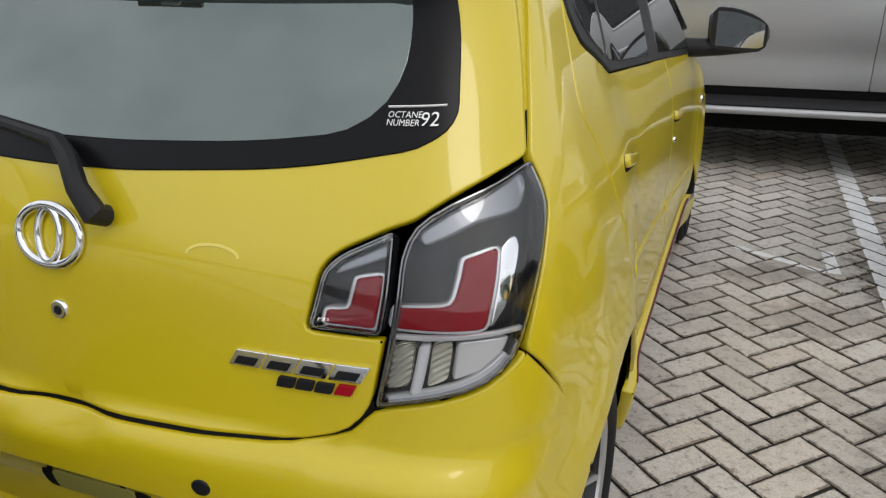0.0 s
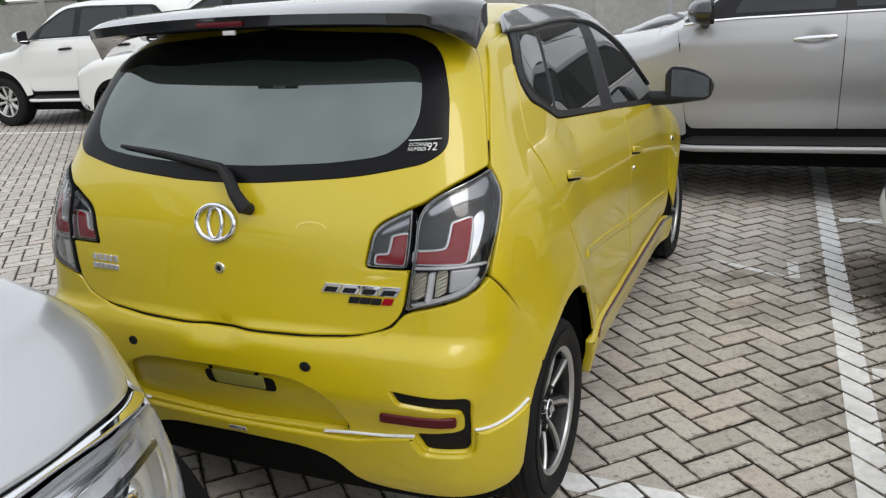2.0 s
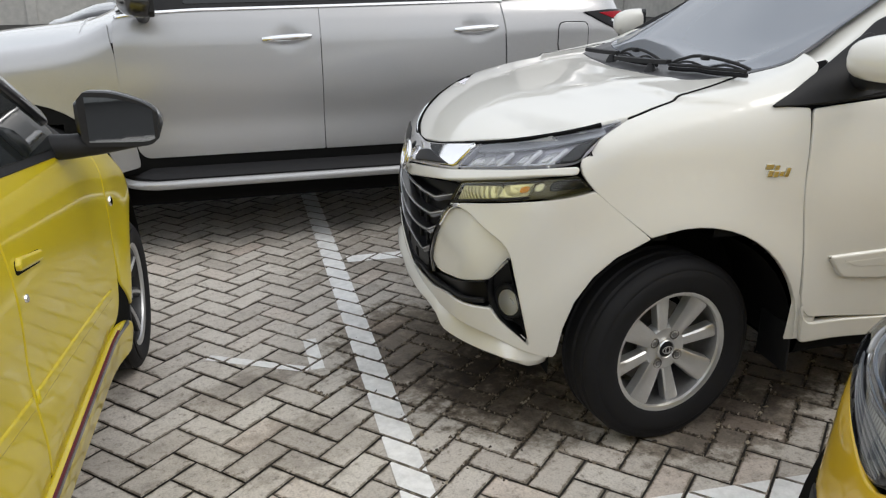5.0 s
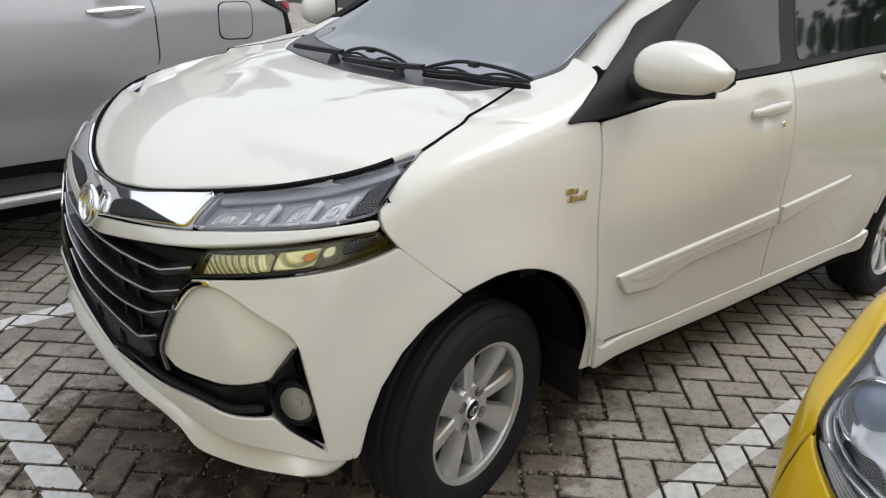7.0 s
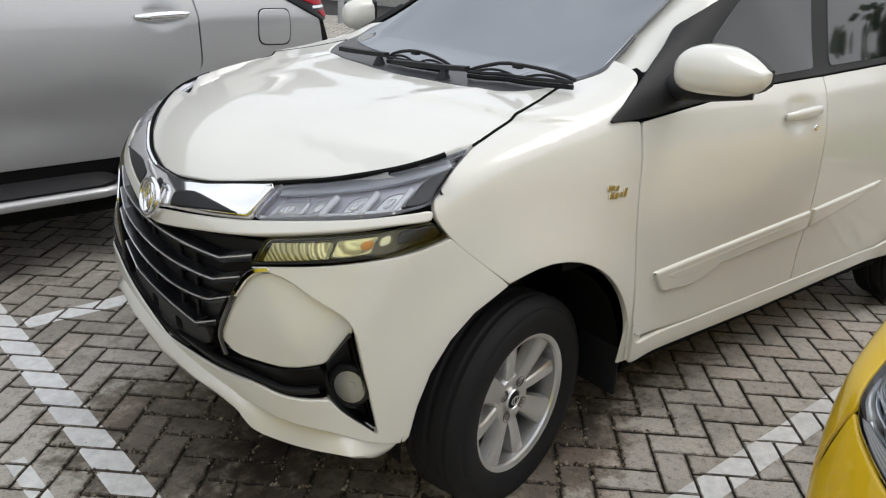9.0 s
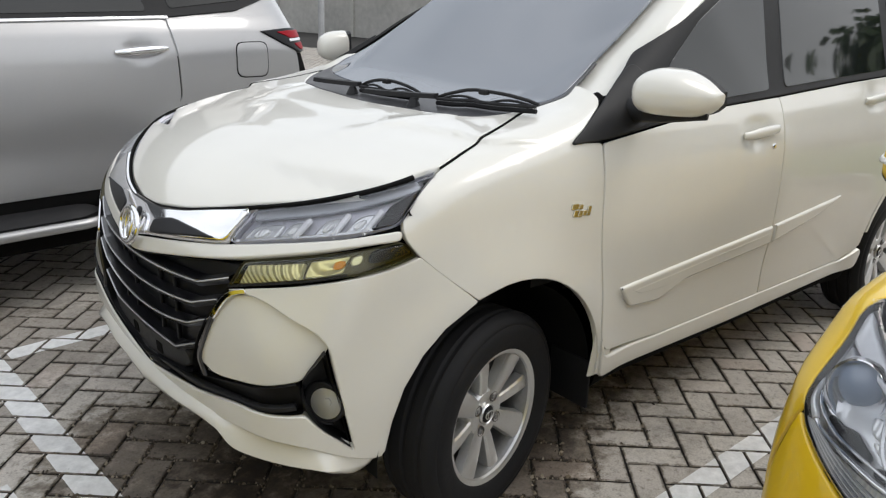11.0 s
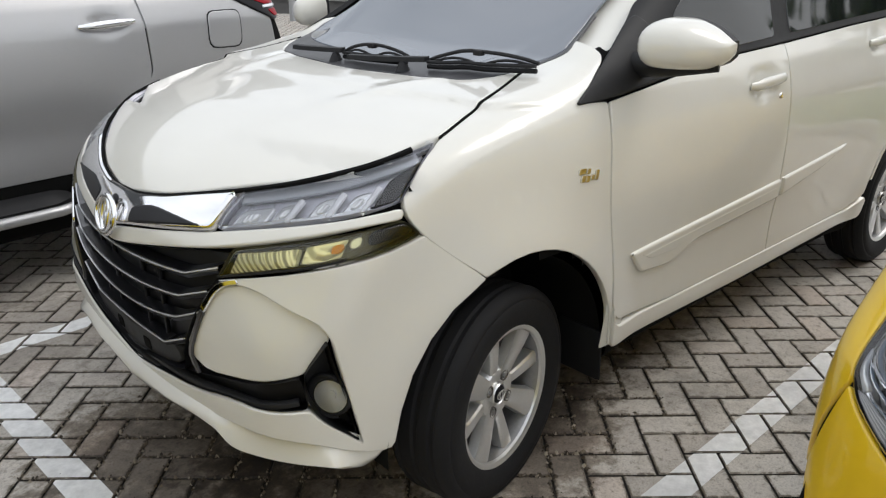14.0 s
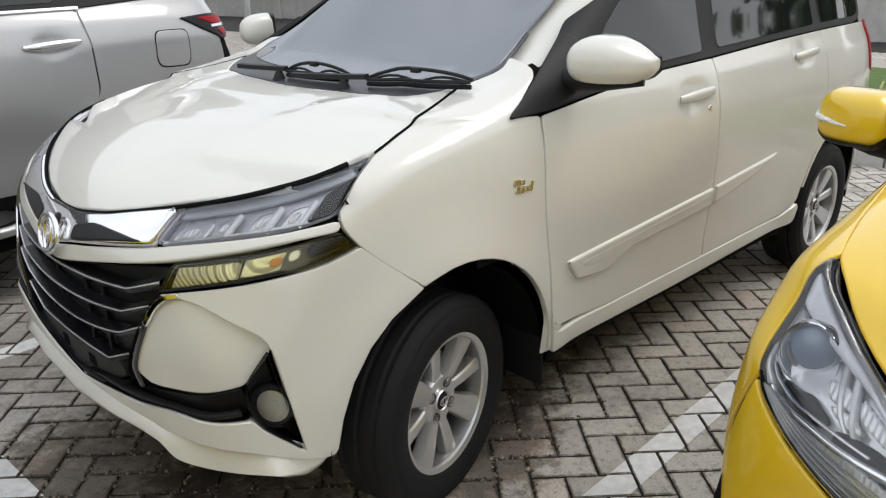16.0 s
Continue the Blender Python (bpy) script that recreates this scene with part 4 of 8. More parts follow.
    lay(f, back, mirrored([(-0.58, 0.0, 0.41), (-0.57, 0.24, 0.40, 0.06), (-0.55, 0.40, 0.30, 0.05), (-0.52, 0.5, 0.23), (-0.5, 0.0, 0.225)]), "diffuser", PLASTIC, car, "black lower diffuser", off=-0.02, both=False)
    for y in (0.29, -0.29):
        disc("parking_sensor", f, back, (-0.63, y, 0.655), 0.013, SMOKE, car, "dark round parking sensor", off=0.004)
    for y in (-0.115, 0.03):
        disc("plate_hole", f, back, (-0.6, y, 0.603), 0.006, GAP, car, off=-0.017, depth=0.004)
    # tailgate with its glass
    gate = mirrored([(-0.58, 0.0, 0.723), (-0.58, 0.28, 0.727), (-0.57, 0.44, 0.736, 0.05), (-0.56, 0.510, 0.762, 0.05), (-0.55, 0.541, 0.803, 0.02), (-0.536, 0.559, 0.905, 0.004), (-0.547, 0.441, 0.906, 0.012), (-0.528, 0.461, 0.998, 0.02), (-0.517, 0.484, 1.021, 0.02), (-0.488, 0.560, 1.057, 0.01), (-0.478, 0.583, 1.064, 0.01), (-0.448, 0.625, 1.092, 0.05), (-0.333, 0.702, 1.130, 0.008), (-0.2, 0.665, 1.28, 0.1), (-0.15, 0.61, 1.42, 0.06), (-0.15, 0.45, 1.478), (-0.16, 0.0, 1.502)])
    glass = mirrored([(-0.5, 0.0, 1.100), (-0.51, 0.13, 1.102), (-0.474, 0.404, 1.119, 0.1), (-0.42, 0.57, 1.148, 0.05), (-0.40, 0.605, 1.170, 0.03), (-0.383, 0.614, 1.192, 0.03), (-0.30, 0.592, 1.30, 0.1), (-0.243, 0.556, 1.382, 0.06), (-0.214, 0.525, 1.416, 0.04), (-0.194, 0.442, 1.448, 0.06), (-0.176, 0.0, 1.474)])
    lay(f, REAR, gate, "tailgate", YELLOW, car, "yellow tailgate", both=False, step=0.022, edge=0.004, thick=0.02)
    g = lay(f, REAR, glass, "rear_window", material("black_glass_border", (0.005, 0.005, 0.006), 0.3, ior=1.25), car, "dark tinted rear window with black border", off=0.003, both=False, edge=0.002, thick=0.006)[0]
    clear = mirrored([(-0.487, 0.0, 1.140), (-0.487, 0.122, 1.141), (-0.465, 0.335, 1.150, 0.1), (-0.436, 0.469, 1.166, 0.06), (-0.403, 0.519, 1.203, 0.05), (-0.364, 0.535, 1.255, 0.06), (-0.306, 0.522, 1.331, 0.05), (-0.283, 0.495, 1.372, 0.03), (-0.28, 0.42, 1.392, 0.04), (-0.29, 0.30, 1.384, 0.05), (-0.29, 0.0, 1.398)])
    lay(f, REAR, clear, "pane", FILM, g, "greenish reflective tinted pane", off=0.0045, both=False, edge=0.001, thick=0.003)
    # a sticker with a printed line
    text("OCTANE", f, REAR, (-0.42, -0.522, 1.186), 0.0115, g, flip=True)
    text("NUMBER", f, REAR, (-0.42, -0.522, 1.176), 0.0115, g, flip=True)
    text("92", f, REAR, (-0.41, -0.567, 1.176), 0.025, g, flip=True)
    band_on(f, REAR, [(-0.42, -0.520, 1.200), (-0.41, -0.597, 1.202)], 0.002, "sticker_line", PURE_WHITE, g, off=0.006, both=False)
    # wiper
    arm = []
    for y, z, d in ((-0.118, 1.042, 0.012), (-0.116, 1.050, 0.035), (-0.088, 1.085, 0.045), (-0.055, 1.122, 0.04), (-0.02, 1.142, 0.034), (0.19, 1.166, 0.022), (0.385, 1.178, 0.014)):
        p = f.meet(*REAR.rays(np.array([(y, z)])))[0][0]
        arm.append((p[0] - d, y, z))
    part("wiper_arm", tube(arm, [0.017, 0.020, 0.017, 0.016, 0.013, 0.009, 0.006], 10), PLASTIC, car, "black rear wiper arm")
    blade = [(p[0] + 0.012, p[1], p[2] - 0.012) for p in arm[4:]]
    part("wiper_blade", tube(blade, 0.006, 6), RUBBER, car, "black rubber wiper blade")
    # badges and small fittings
    p = f.meet(*REAR.rays(np.array([(-0.005, 1.0)])))[0][0]
    emblem(car, pose(p[0] - 0.004, -0.005, 1.0, 0, -12, 180), 0.062, 0.047, CHROME)
    disc("lock", f, REAR, (-0.58, -0.008, 0.878), 0.016, CHROME, car, "round chrome tailgate lock", off=0.006)
    disc("keyhole", f, REAR, (-0.58, -0.008, 0.878), 0.008, SMOKE, car, off=0.008, depth=0.004)
    bars(car, f, REAR, (-0.57, -0.345, 0.852), 4, -0.053, (0.050, 0.025), CHROME, "badge", "slanted chrome name badge drawn as plain bars", 0.005, slant=-0.014)
    bars(car, f, REAR, (-0.57, -0.346, 0.849), 4, -0.053, (0.034, 0.013), SMOKE, "badge_centre", "", 0.0062, slant=-0.008)
    bars(car, f, REAR, (-0.57, -0.411, 0.825), 3, -0.030, (0.027, 0.016), SMOKE, "badge", "small black grade badge drawn as plain bars", 0.006, slant=-0.005)
    bars(car, f, REAR, (-0.57, -0.501, 0.826), 1, -0.03, (0.026, 0.016), RED_LENS, "badge", "small red grade badge drawn as a plain bar", 0.006, slant=-0.008)
    bars(car, f, REAR, (-0.55, 0.465, 0.868), 5, -0.022, (0.014, 0.020), CHROME, "badge", "silver dealer badge drawn as plain bars", 0.005)
    bars(car, f, REAR, (-0.55, 0.465, 0.843), 5, -0.022, (0.018, 0.016), CHROME, "badge", "silver dealer badge drawn as plain bars", 0.005)
    faint = paint("faint_yellow_mark", (0.76, 0.62, 0.10), dust=0.02)
    ring = [(-0.55, -0.295 + 0.042 * math.cos(a), 0.998 + 0.016 * math.sin(a)) for a in np.linspace(0.0, math.pi, 12)]
    band_on(f, REAR, ring, 0.004, "faint_mark", faint, car, "faint pale mark on the tailgate", off=0.0012, both=False, thick=0.002, edge=0.0004)
    # tail lamps
    for s in (1, -1):
        lampset = new("tail_lamp")
        lampset.parent = car
        tagged(lampset, "dark tail lamp with a red angled bar and clear reversing light")

        def put(points, name, mat, label="", **more):
            d = sheet(f, back, points, **more)
            d = d if s > 0 else flipped(d)
            return link(name, d[0], d[1], mat, lampset, label, normals=d[2])
        for outline, chrome_w in ((lamp, 0.0), (lamp_in, 0.0)):
            put(outline, "housing", SMOKE, off=-0.028, thick=-0.03, edge=0.002)
            q = loop(flat(back, outline), 0.018, 0.02)
            put(q - ring_out(q) * 0.0025, "lens", LENS, "clear glossy lens", off=0.007, thick=0.012, edge=0.006, raw=True).visible_shadow = False
            ring_band(f, back, outline, 0.005, 0.0, "lamp_rim", DARK_CHROME, lampset, s)
        for red in ([(-0.526, 0.572, 0.951, 0.004), (-0.504, 0.650, 0.956, 0.010), (-0.474, 0.658, 1.017, 0.004), (-0.438, 0.697, 1.027, 0.006), (-0.488, 0.694, 0.921, 0.008), (-0.532, 0.569, 0.923, 0.005)], [(-0.540, 0.472, 0.939, 0.004), (-0.537, 0.506, 0.941, 0.008), (-0.524, 0.515, 0.987, 0.004), (-0.515, 0.550, 0.995, 0.005), (-0.536, 0.543, 0.918, 0.005), (-0.544, 0.469, 0.919, 0.004)]):
            put(red, "red_light", RED_LENS, "red light bar", off=-0.006, thick=0.02, edge=0.004, fine=0.008)
            q = loop(flat(back, red), 0.008, 0.008)
            put(q + ring_out(q) * 0.0045, "chrome_edge", BRUSHED, off=-0.010, thick=0.016, edge=0.002, raw=True)
        # clear lower half: ribbed blocks between bright bars
        for quad, mt in (([(-0.537, 0.570, 0.897), (-0.532, 0.602, 0.900), (-0.542, 0.594, 0.837), (-0.547, 0.561, 0.829)], STEPPED), ([(-0.525, 0.628, 0.904), (-0.515, 0.656, 0.906), (-0.526, 0.650, 0.851), (-0.537, 0.621, 0.838)], STEPPED), ([(-0.512, 0.661, 0.906), (-0.463, 0.727, 0.905), (-0.475, 0.720, 0.885), (-0.504, 0.692, 0.860), (-0.524, 0.656, 0.849)], BRUSHED)):
            put(quad, "reversing_light", mt, "clear ribbed reversing light", off=-0.012, thick=0.02, edge=0.003, r=0.006, step=0.012, swell=-0.008)
        put([(-0.530, 0.609, 0.901), (-0.526, 0.625, 0.903), (-0.540, 0.612, 0.829), (-0.543, 0.596, 0.825)], "bright_bar", LAMP_GREY, off=-0.006, thick=0.02, edge=0.003, r=0.004)
        band_on_side(f, back, [(-0.545, 0.562, 0.815), (-0.534, 0.640, 0.834), (-0.506, 0.692, 0.851), (-0.472, 0.724, 0.880)], 0.012, "bright_bar", BRUSHED, lampset, s, off=-0.008, edge=0.003)
        band_on_side(f, back, [(-0.535, 0.569, 0.912), (-0.511, 0.660, 0.914), (-0.447, 0.735, 0.915)], 0.007, "chrome_bar", BRUSHED, lampset, s, off=-0.002)
        put([(-0.435, 0.701, 1.027), (-0.406, 0.713, 1.041), (-0.405, 0.722, 1.024), (-0.457, 0.718, 0.946), (-0.483, 0.704, 0.920), (-0.482, 0.701, 0.929)], "side_reflector", CHROME, "bright inner reflector", off=-0.010, thick=0.012, edge=0.003, r=0.008)
        # grey upper bands: the sky's reflection in the lens put into colour
        put([(-0.484, 0.589, 1.050), (-0.450, 0.628, 1.077), (-0.342, 0.703, 1.114), (-0.341, 0.715, 1.097), (-0.375, 0.716, 1.066), (-0.435, 0.668, 1.062), (-0.489, 0.601, 1.034)], "upper_band", LAMP_DEEP, "grey band standing for sky reflected in the upper lens", off=-0.014, thick=0.01, edge=0.004, r=0.012)
        put([(-0.520, 0.485, 1.004), (-0.495, 0.553, 1.038), (-0.502, 0.555, 1.020), (-0.528, 0.478, 0.988)], "upper_band", LAMP_DEEP, off=-0.014, thick=0.01, edge=0.003, r=0.006)
    # spoiler
    bm = bmesh.new()
    rows = []
    for y in np.linspace(-0.64, 0.64, 29):
        t = abs(y) / 0.64
        tail = -0.425 + 0.09 * t ** 2 + 0.10 * max(0, t - 0.84) / 0.16
        drop = 0.010 * t ** 2 + 0.052 * max(0, (t - 0.84) / 0.16) ** 1.6
        front = 0.02 + (-0.16 if t > 0.93 else -0.10 * t ** 3)
        top = 1.545 - 0.014 * t ** 2
        prof = []
        for u, zt in ((0, 0.0), (0.25, 0.012), (0.55, 0.014), (0.85, 0.004), (1.0, -0.010)):
            prof.append((front + (tail - front) * u, top + zt - 0.016 * u - drop * (0.25 + 0.75 * u)))
        for u, th in ((0.985, 0.036), (0.93, 0.046), (0.72, 0.045), (0.45, 0.045), (0.0, 0.05)):
            prof.append((front + (tail - front) * u, top - 0.016 * u - drop * (0.3 + 0.8 * u) - th))
        rows.append([bm.verts.new((x, y, z)) for x, z in prof])
    for p, q in zip(rows, rows[1:]):
        for k in range(10):
            bm.faces.new((p[k], p[(k + 1) % 10], q[(k + 1) % 10], q[k]))
    bm.faces.new(rows[0])
    bm.faces.new(rows[-1])
    bmesh.ops.recalc_face_normals(bm, faces=bm.faces)
    sp = part("roof_spoiler", bm, BLACK_GLOSS, car, "glossy black roof spoiler", 50)
    bm = bmesh.new()
    box(bm, (0.012, 0.15, 0.014), (-0.424, 0.0, 1.500), 0.004)
    part("brake_light", bm, DARK_RED, sp, "dark red high brake light")
    bm = bmesh.new()
    box(bm, (0.008, 0.04, 0.012), (-0.414, -0.02, 1.478), 0.002)
    part("sticker", bm, PURE_WHITE, sp, "small white sticker")
    # quarter panels, doors, fenders
    rear_edge = [(0.10, 0.605, 1.432, 0.01), (0.005, 0.658, 1.34, 0.05), (-0.066, 0.698, 1.241, 0.05), (-0.113, 0.731, 1.149, 0.03), (-0.064, 0.750, 1.095, 0.04), (-0.027, 0.778, 1.01, 0.08), (0.034, 0.802, 0.892, 0.1), (0.112, 0.814, 0.769, 0.1), (0.175, 0.82, 0.66, 0.05), (0.22, 0.81, 0.60, 0.01)]
    arch_f = [(-0.02 + 0.385 * math.cos(radians(a)), 0.8, 0.29 + 0.385 * math.sin(radians(a)), 0.0) for a in np.linspace(50, 132, 10)]
    lay(f, side, [(-0.090, 0.61, 1.41, 0.02), (-0.223, 0.67, 1.28, 0.1), (-0.325, 0.708, 1.130, 0.01), (-0.326, 0.721, 1.102, 0.01), (-0.329, 0.738, 1.062, 0.02), (-0.421, 0.746, 0.947, 0.08), (-0.452, 0.745, 0.883, 0.01), (-0.375, 0.784, 0.785, 0.1)] + arch_f[::-1] + rear_edge[::-1], "quarter_panel", YELLOW, car, "yellow rear quarter panel", edge=0.004, thick=0.02, step=0.02)
    sill_z = 0.395
    door = lay(f, side, [(p[0] + 0.005, *p[1:]) for p in rear_edge[1:]] + [(0.30, 0.80, 0.48, 0.05), (0.36, 0.79, sill_z, 0.02), (1.07, 0.79, sill_z, 0.02), (1.075, 0.785, 0.9), (1.07, 0.74, 1.078, 0.01), (0.83, 0.735, 1.096), (0.24, 0.718, 1.157, 0.02), (0.022, 0.699, 1.241, 0.03), (-0.004, 0.68, 1.29, 0.03), (0.018, 0.655, 1.348, 0.01)], "rear_door", YELLOW, car, "yellow rear door", edge=0.004)
    lay(f, side, [(1.081, 0.79, sill_z, 0.02), (1.95, 0.79, sill_z, 0.06), (2.0, 0.80, 0.55, 0.1), (2.0, 0.80, 0.8), (2.02, 0.77, 0.97, 0.02), (1.80, 0.755, 0.995), (1.081, 0.74, 1.082, 0.01)], "front_door", YELLOW, car, "yellow front door", edge=0.004)
    arch2 = [(2.46 + 0.385 * math.cos(radians(a)), 0.8, 0.29 + 0.385 * math.sin(radians(a)), 0.0) for a in np.linspace(165, 30, 14)]
    lay(f, side, [(2.01, 0.80, 0.50, 0.01), (2.006, 0.80, 0.8), (2.026, 0.77, 0.97, 0.02), (2.16, 0.70, 0.99, 0.02), (2.5, 0.68, 0.93), (2.8, 0.62, 0.83, 0.03), (2.85, 0.66, 0.62, 0.02)] + arch2[::-1], "front_fender", YELLOW, car, "yellow front fender", edge=0.004)
    lay(f, TOP, mirrored([(2.10, 0, 1.0), (2.12, 0.55, 1.0), (2.18, 0.66, 0.99, 0.03), (2.5, 0.63, 0.94), (2.78, 0.55, 0.85, 0.05), (2.95, 0.3, 0.8), (3.0, 0, 0.8)]), "bonnet", YELLOW, car, "yellow bonnet", both=False)
    nose = Round(2.3, 1)
    lay(f, nose, mirrored([(3.0, 0, 0.80), (2.95, 0.3, 0.80), (2.80, 0.60, 0.80, 0.03), (2.82, 0.66, 0.62, 0.02), (2.84, 0.72, 0.42), (2.83, 0.74, 0.26, 0.03), (2.95, 0.4, 0.23), (3.0, 0, 0.23)]), "front_bumper", YELLOW, car, "yellow front bumper", both=False)
    # side glass and its black surround
    dlo = [(0.114, 0.604, 1.429, 0.01), (0.025, 0.652, 1.354, 0.05), (0.0, 0.678, 1.292, 0.03), (0.025, 0.697, 1.243, 0.03), (0.24, 0.716, 1.160, 0.02), (0.83, 0.735, 1.099), (1.80, 0.762, 0.990), (2.02, 0.77, 0.972, 0.01), (1.86, 0.69, 1.10), (1.45, 0.61, 1.32, 0.15), (1.15, 0.595, 1.42, 0.1), (0.85, 0.595, 1.437)]
    lay(f, side, dlo, "window_frame", PLASTIC, car, "black side window surround", off=0.004, edge=0.003)
    for name, pts in (("quarter_window", [(0.16, 0.609, 1.415), (0.07, 0.652, 1.345), (0.046, 0.674, 1.300), (0.065, 0.689, 1.264, 0.02), (0.116, 0.700, 1.230), (0.205, 0.709, 1.192), (0.365, 0.597, 1.414)]), ("rear_door_window", [(0.40, 0.598, 1.415), (0.235, 0.712, 1.184), (0.30, 0.712, 1.172), (0.785, 0.724, 1.118), (0.91, 0.595, 1.414)]), ("front_door_window", [(1.06, 0.60, 1.408), (0.955, 0.73, 1.103), (1.74, 0.752, 1.016), (1.70, 0.69, 1.10), (1.40, 0.62, 1.31, 0.1), (1.14, 0.60, 1.395, 0.06)])):
        lay(f, side, pts, name, GLASS, car, "dark tinted side window", off=0.007, edge=0.002, thick=0.006, r=0.015)
    lay(f, hi, [(0.039, 0.625, 1.435, 0.01), (0.174, 0.566, 1.476, 0.03), (0.283, 0.55, 1.483), (0.57, 0.53, 1.495), (0.9, 0.53, 1.49), (1.12, 0.565, 1.455, 0.1), (1.44, 0.60, 1.335, 0.1), (1.74, 0.70, 1.10, 0.01), (1.70, 0.74, 1.085, 0.01), (1.40, 0.655, 1.305, 0.1), (1.092, 0.613, 1.410, 0.08), (0.84, 0.60, 1.434), (0.596, 0.60, 1.438)], "rain_visor", BLACK_GLOSS, car, "glossy dark rain visor over the side windows", off=0.022, edge=0.008, thick=0.016, step=0.04)
    windscreen = mirrored([(1.52, 0, 1.36), (1.54, 0.52, 1.33, 0.05), (2.0, 0.62, 1.06, 0.04), (2.05, 0, 1.05)])
    lay(f, tilted((-0.6, 0, -0.8)), windscreen, "windscreen", GLASS, car, "tinted windscreen", off=0.003, both=False)
    # sill skirt, stripe and rubbing strip
    lay(f, SIDE, [(0.30, 0.8, 0.385, 0.01), (1.95, 0.8, 0.385, 0.03), (2.04, 0.8, 0.36, 0.02), (2.08, 0.8, 0.235, 0.03), (0.34, 0.8, 0.235, 0.03), (0.33, 0.8, 0.30)], "side_skirt", YELLOW, car, "yellow side skirt", off=0.016, edge=0.008, thick=0.03)
    band_on(f, SIDE, [(0.42, 0.8, 0.372), (1.0, 0.8, 0.372), (2.0, 0.8, 0.370)], 0.016, "skirt_stripe", BLACK_GLOSS, car, "black stripe along the skirt", off=0.018)
    band_on(f, SIDE, [(0.36, 0.8, 0.380), (1.0, 0.8, 0.384), (1.9, 0.8, 0.386)], 0.003, "red_line", DARK_RED, car, "thin red stripe line", off=0.018)
    for a, b in (((0.29, 0.8, 0.706), (1.06, 0.8, 0.600)), ((1.09, 0.8, 0.597), (1.90, 0.8, 0.512))):
        band_on(f, SIDE, [a, b], 0.030, "rubbing_strip", YELLOW, car, "yellow moulded rubbing strip", off=0.006, thick=0.010, edge=0.006)
    for x, z in ((0.20, 1.0), (1.20, 0.885)):
        # flat dark sheet behind each flap: the cup's shade put into colour
        for nm, mt, d, k in (("handle_cup_shade", GAP, 0.0005, 0.0), ("door_handle", YELLOW, 0.012, 0.008)):
            lay(f, side, [(x - 0.085 + k, 0.78, z + 0.022), (x + 0.095 - k, 0.78, z - 0.014), (x + 0.088 - k, 0.78, z - 0.044 + k), (x - 0.098 + k, 0.78, z - 0.012 + k)], nm, mt, car, "yellow flap door handle" if k else "", off=d, thick=0.014, edge=0.006 if k else 0.0004, r=0.016)
    disc("door_lock", f, SIDE, (1.13, 0.8, 0.815), 0.009, CHROME, car, both=True)
    disc("side_repeater", f, SIDE, (2.05, 0.8, 0.775), 0.016, CHROME, car, "small clear side repeater", both=True)
    for s in (1, -1):
        mirror(car, (1.68, s * 0.825, 1.105), (1.74, s * 1.035, 1.085), 0.15, 0.12, BLACK_GLOSS, "black door mirror", left=s > 0, pointed=0.62)
    for cx in (-0.02, 2.46):
        wheel_well(car, cx, 0.40, 0.76)
        for s in (1, -1):
            wheel(car, (cx, s * 0.70, 0.288), 0.288, 0.175, 0.198, "star", s > 0)
    return car


def ring_band(form, view, outline, width, off, name, mat, parent, s, thick=0.012):
    """A rim along the inside of an outline."""
    q = loop(flat(view, outline), 0.018, 0.02)
    o = ring_out(q)
    a, b = q - o * 0.001, q - o * width
    pa, _ = form.meet(*view.rays(a))
    pb, _ = form.meet(*view.rays(b))
    na, nb = form.normal(pa), form.normal(pb)
    k = len(q)
    v = np.concatenate([pa - na * thick, pa + na * (off + 0.002), pb + nb * (off + 0.002), pb - nb * thick]) * np.array((1, s, 1))
    faces = []
    for r in range(3):
        for i in range(k):
            j = (i + 1) % k
            faces.append((r * k + i, r * k + j, (r + 1) * k + j, (r + 1) * k + i))
    return link(name, v, faces, mat, parent)


def band_on_side(form, view, points, width, name, mat, parent, s, off=0.004, thick=0.008, label="", edge=0.0015):
    q = view.uv(np.array([p[:3] for p in points], float))
    d = sheet(form, view, band(q, width, 0.015, 0.05), off, thick, 0.05, edge, raw=True)
    d = d if s > 0 else flipped(d)
    return link(name, d[0], d[1], mat, parent, label, normals=d[2])


def text(words, form, view, at, size, parent, flip=False, mat=None):
    """Printed words laid onto a form with the built-in font."""
    cu = bpy.data.curves.new("print", "FONT")
    cu.body, cu.size, cu.resolution_u = words, size, 2
    ob = bpy.data.objects.new("print", cu)
    me = ob.to_mesh()
    v = np.array([tuple(p.co) for p in me.vertices])
    faces = [tuple(p.vertices) for p in me.polygons]
    ob.to_mesh_clear()
    bpy.data.objects.remove(ob)
    bpy.data.curves.remove(cu)
    c = flat(view, [at])[0]
    uv = np.stack([c[0] + (-v[:, 0] if flip else v[:, 0]), c[1] + v[:, 1]], 1)
    p, _ = form.meet(*view.rays(uv))
    p = p + form.normal(p) * 0.0062
    link("sticker_print", p, faces, mat or PURE_WHITE, parent, "white printed words", smooth=False)


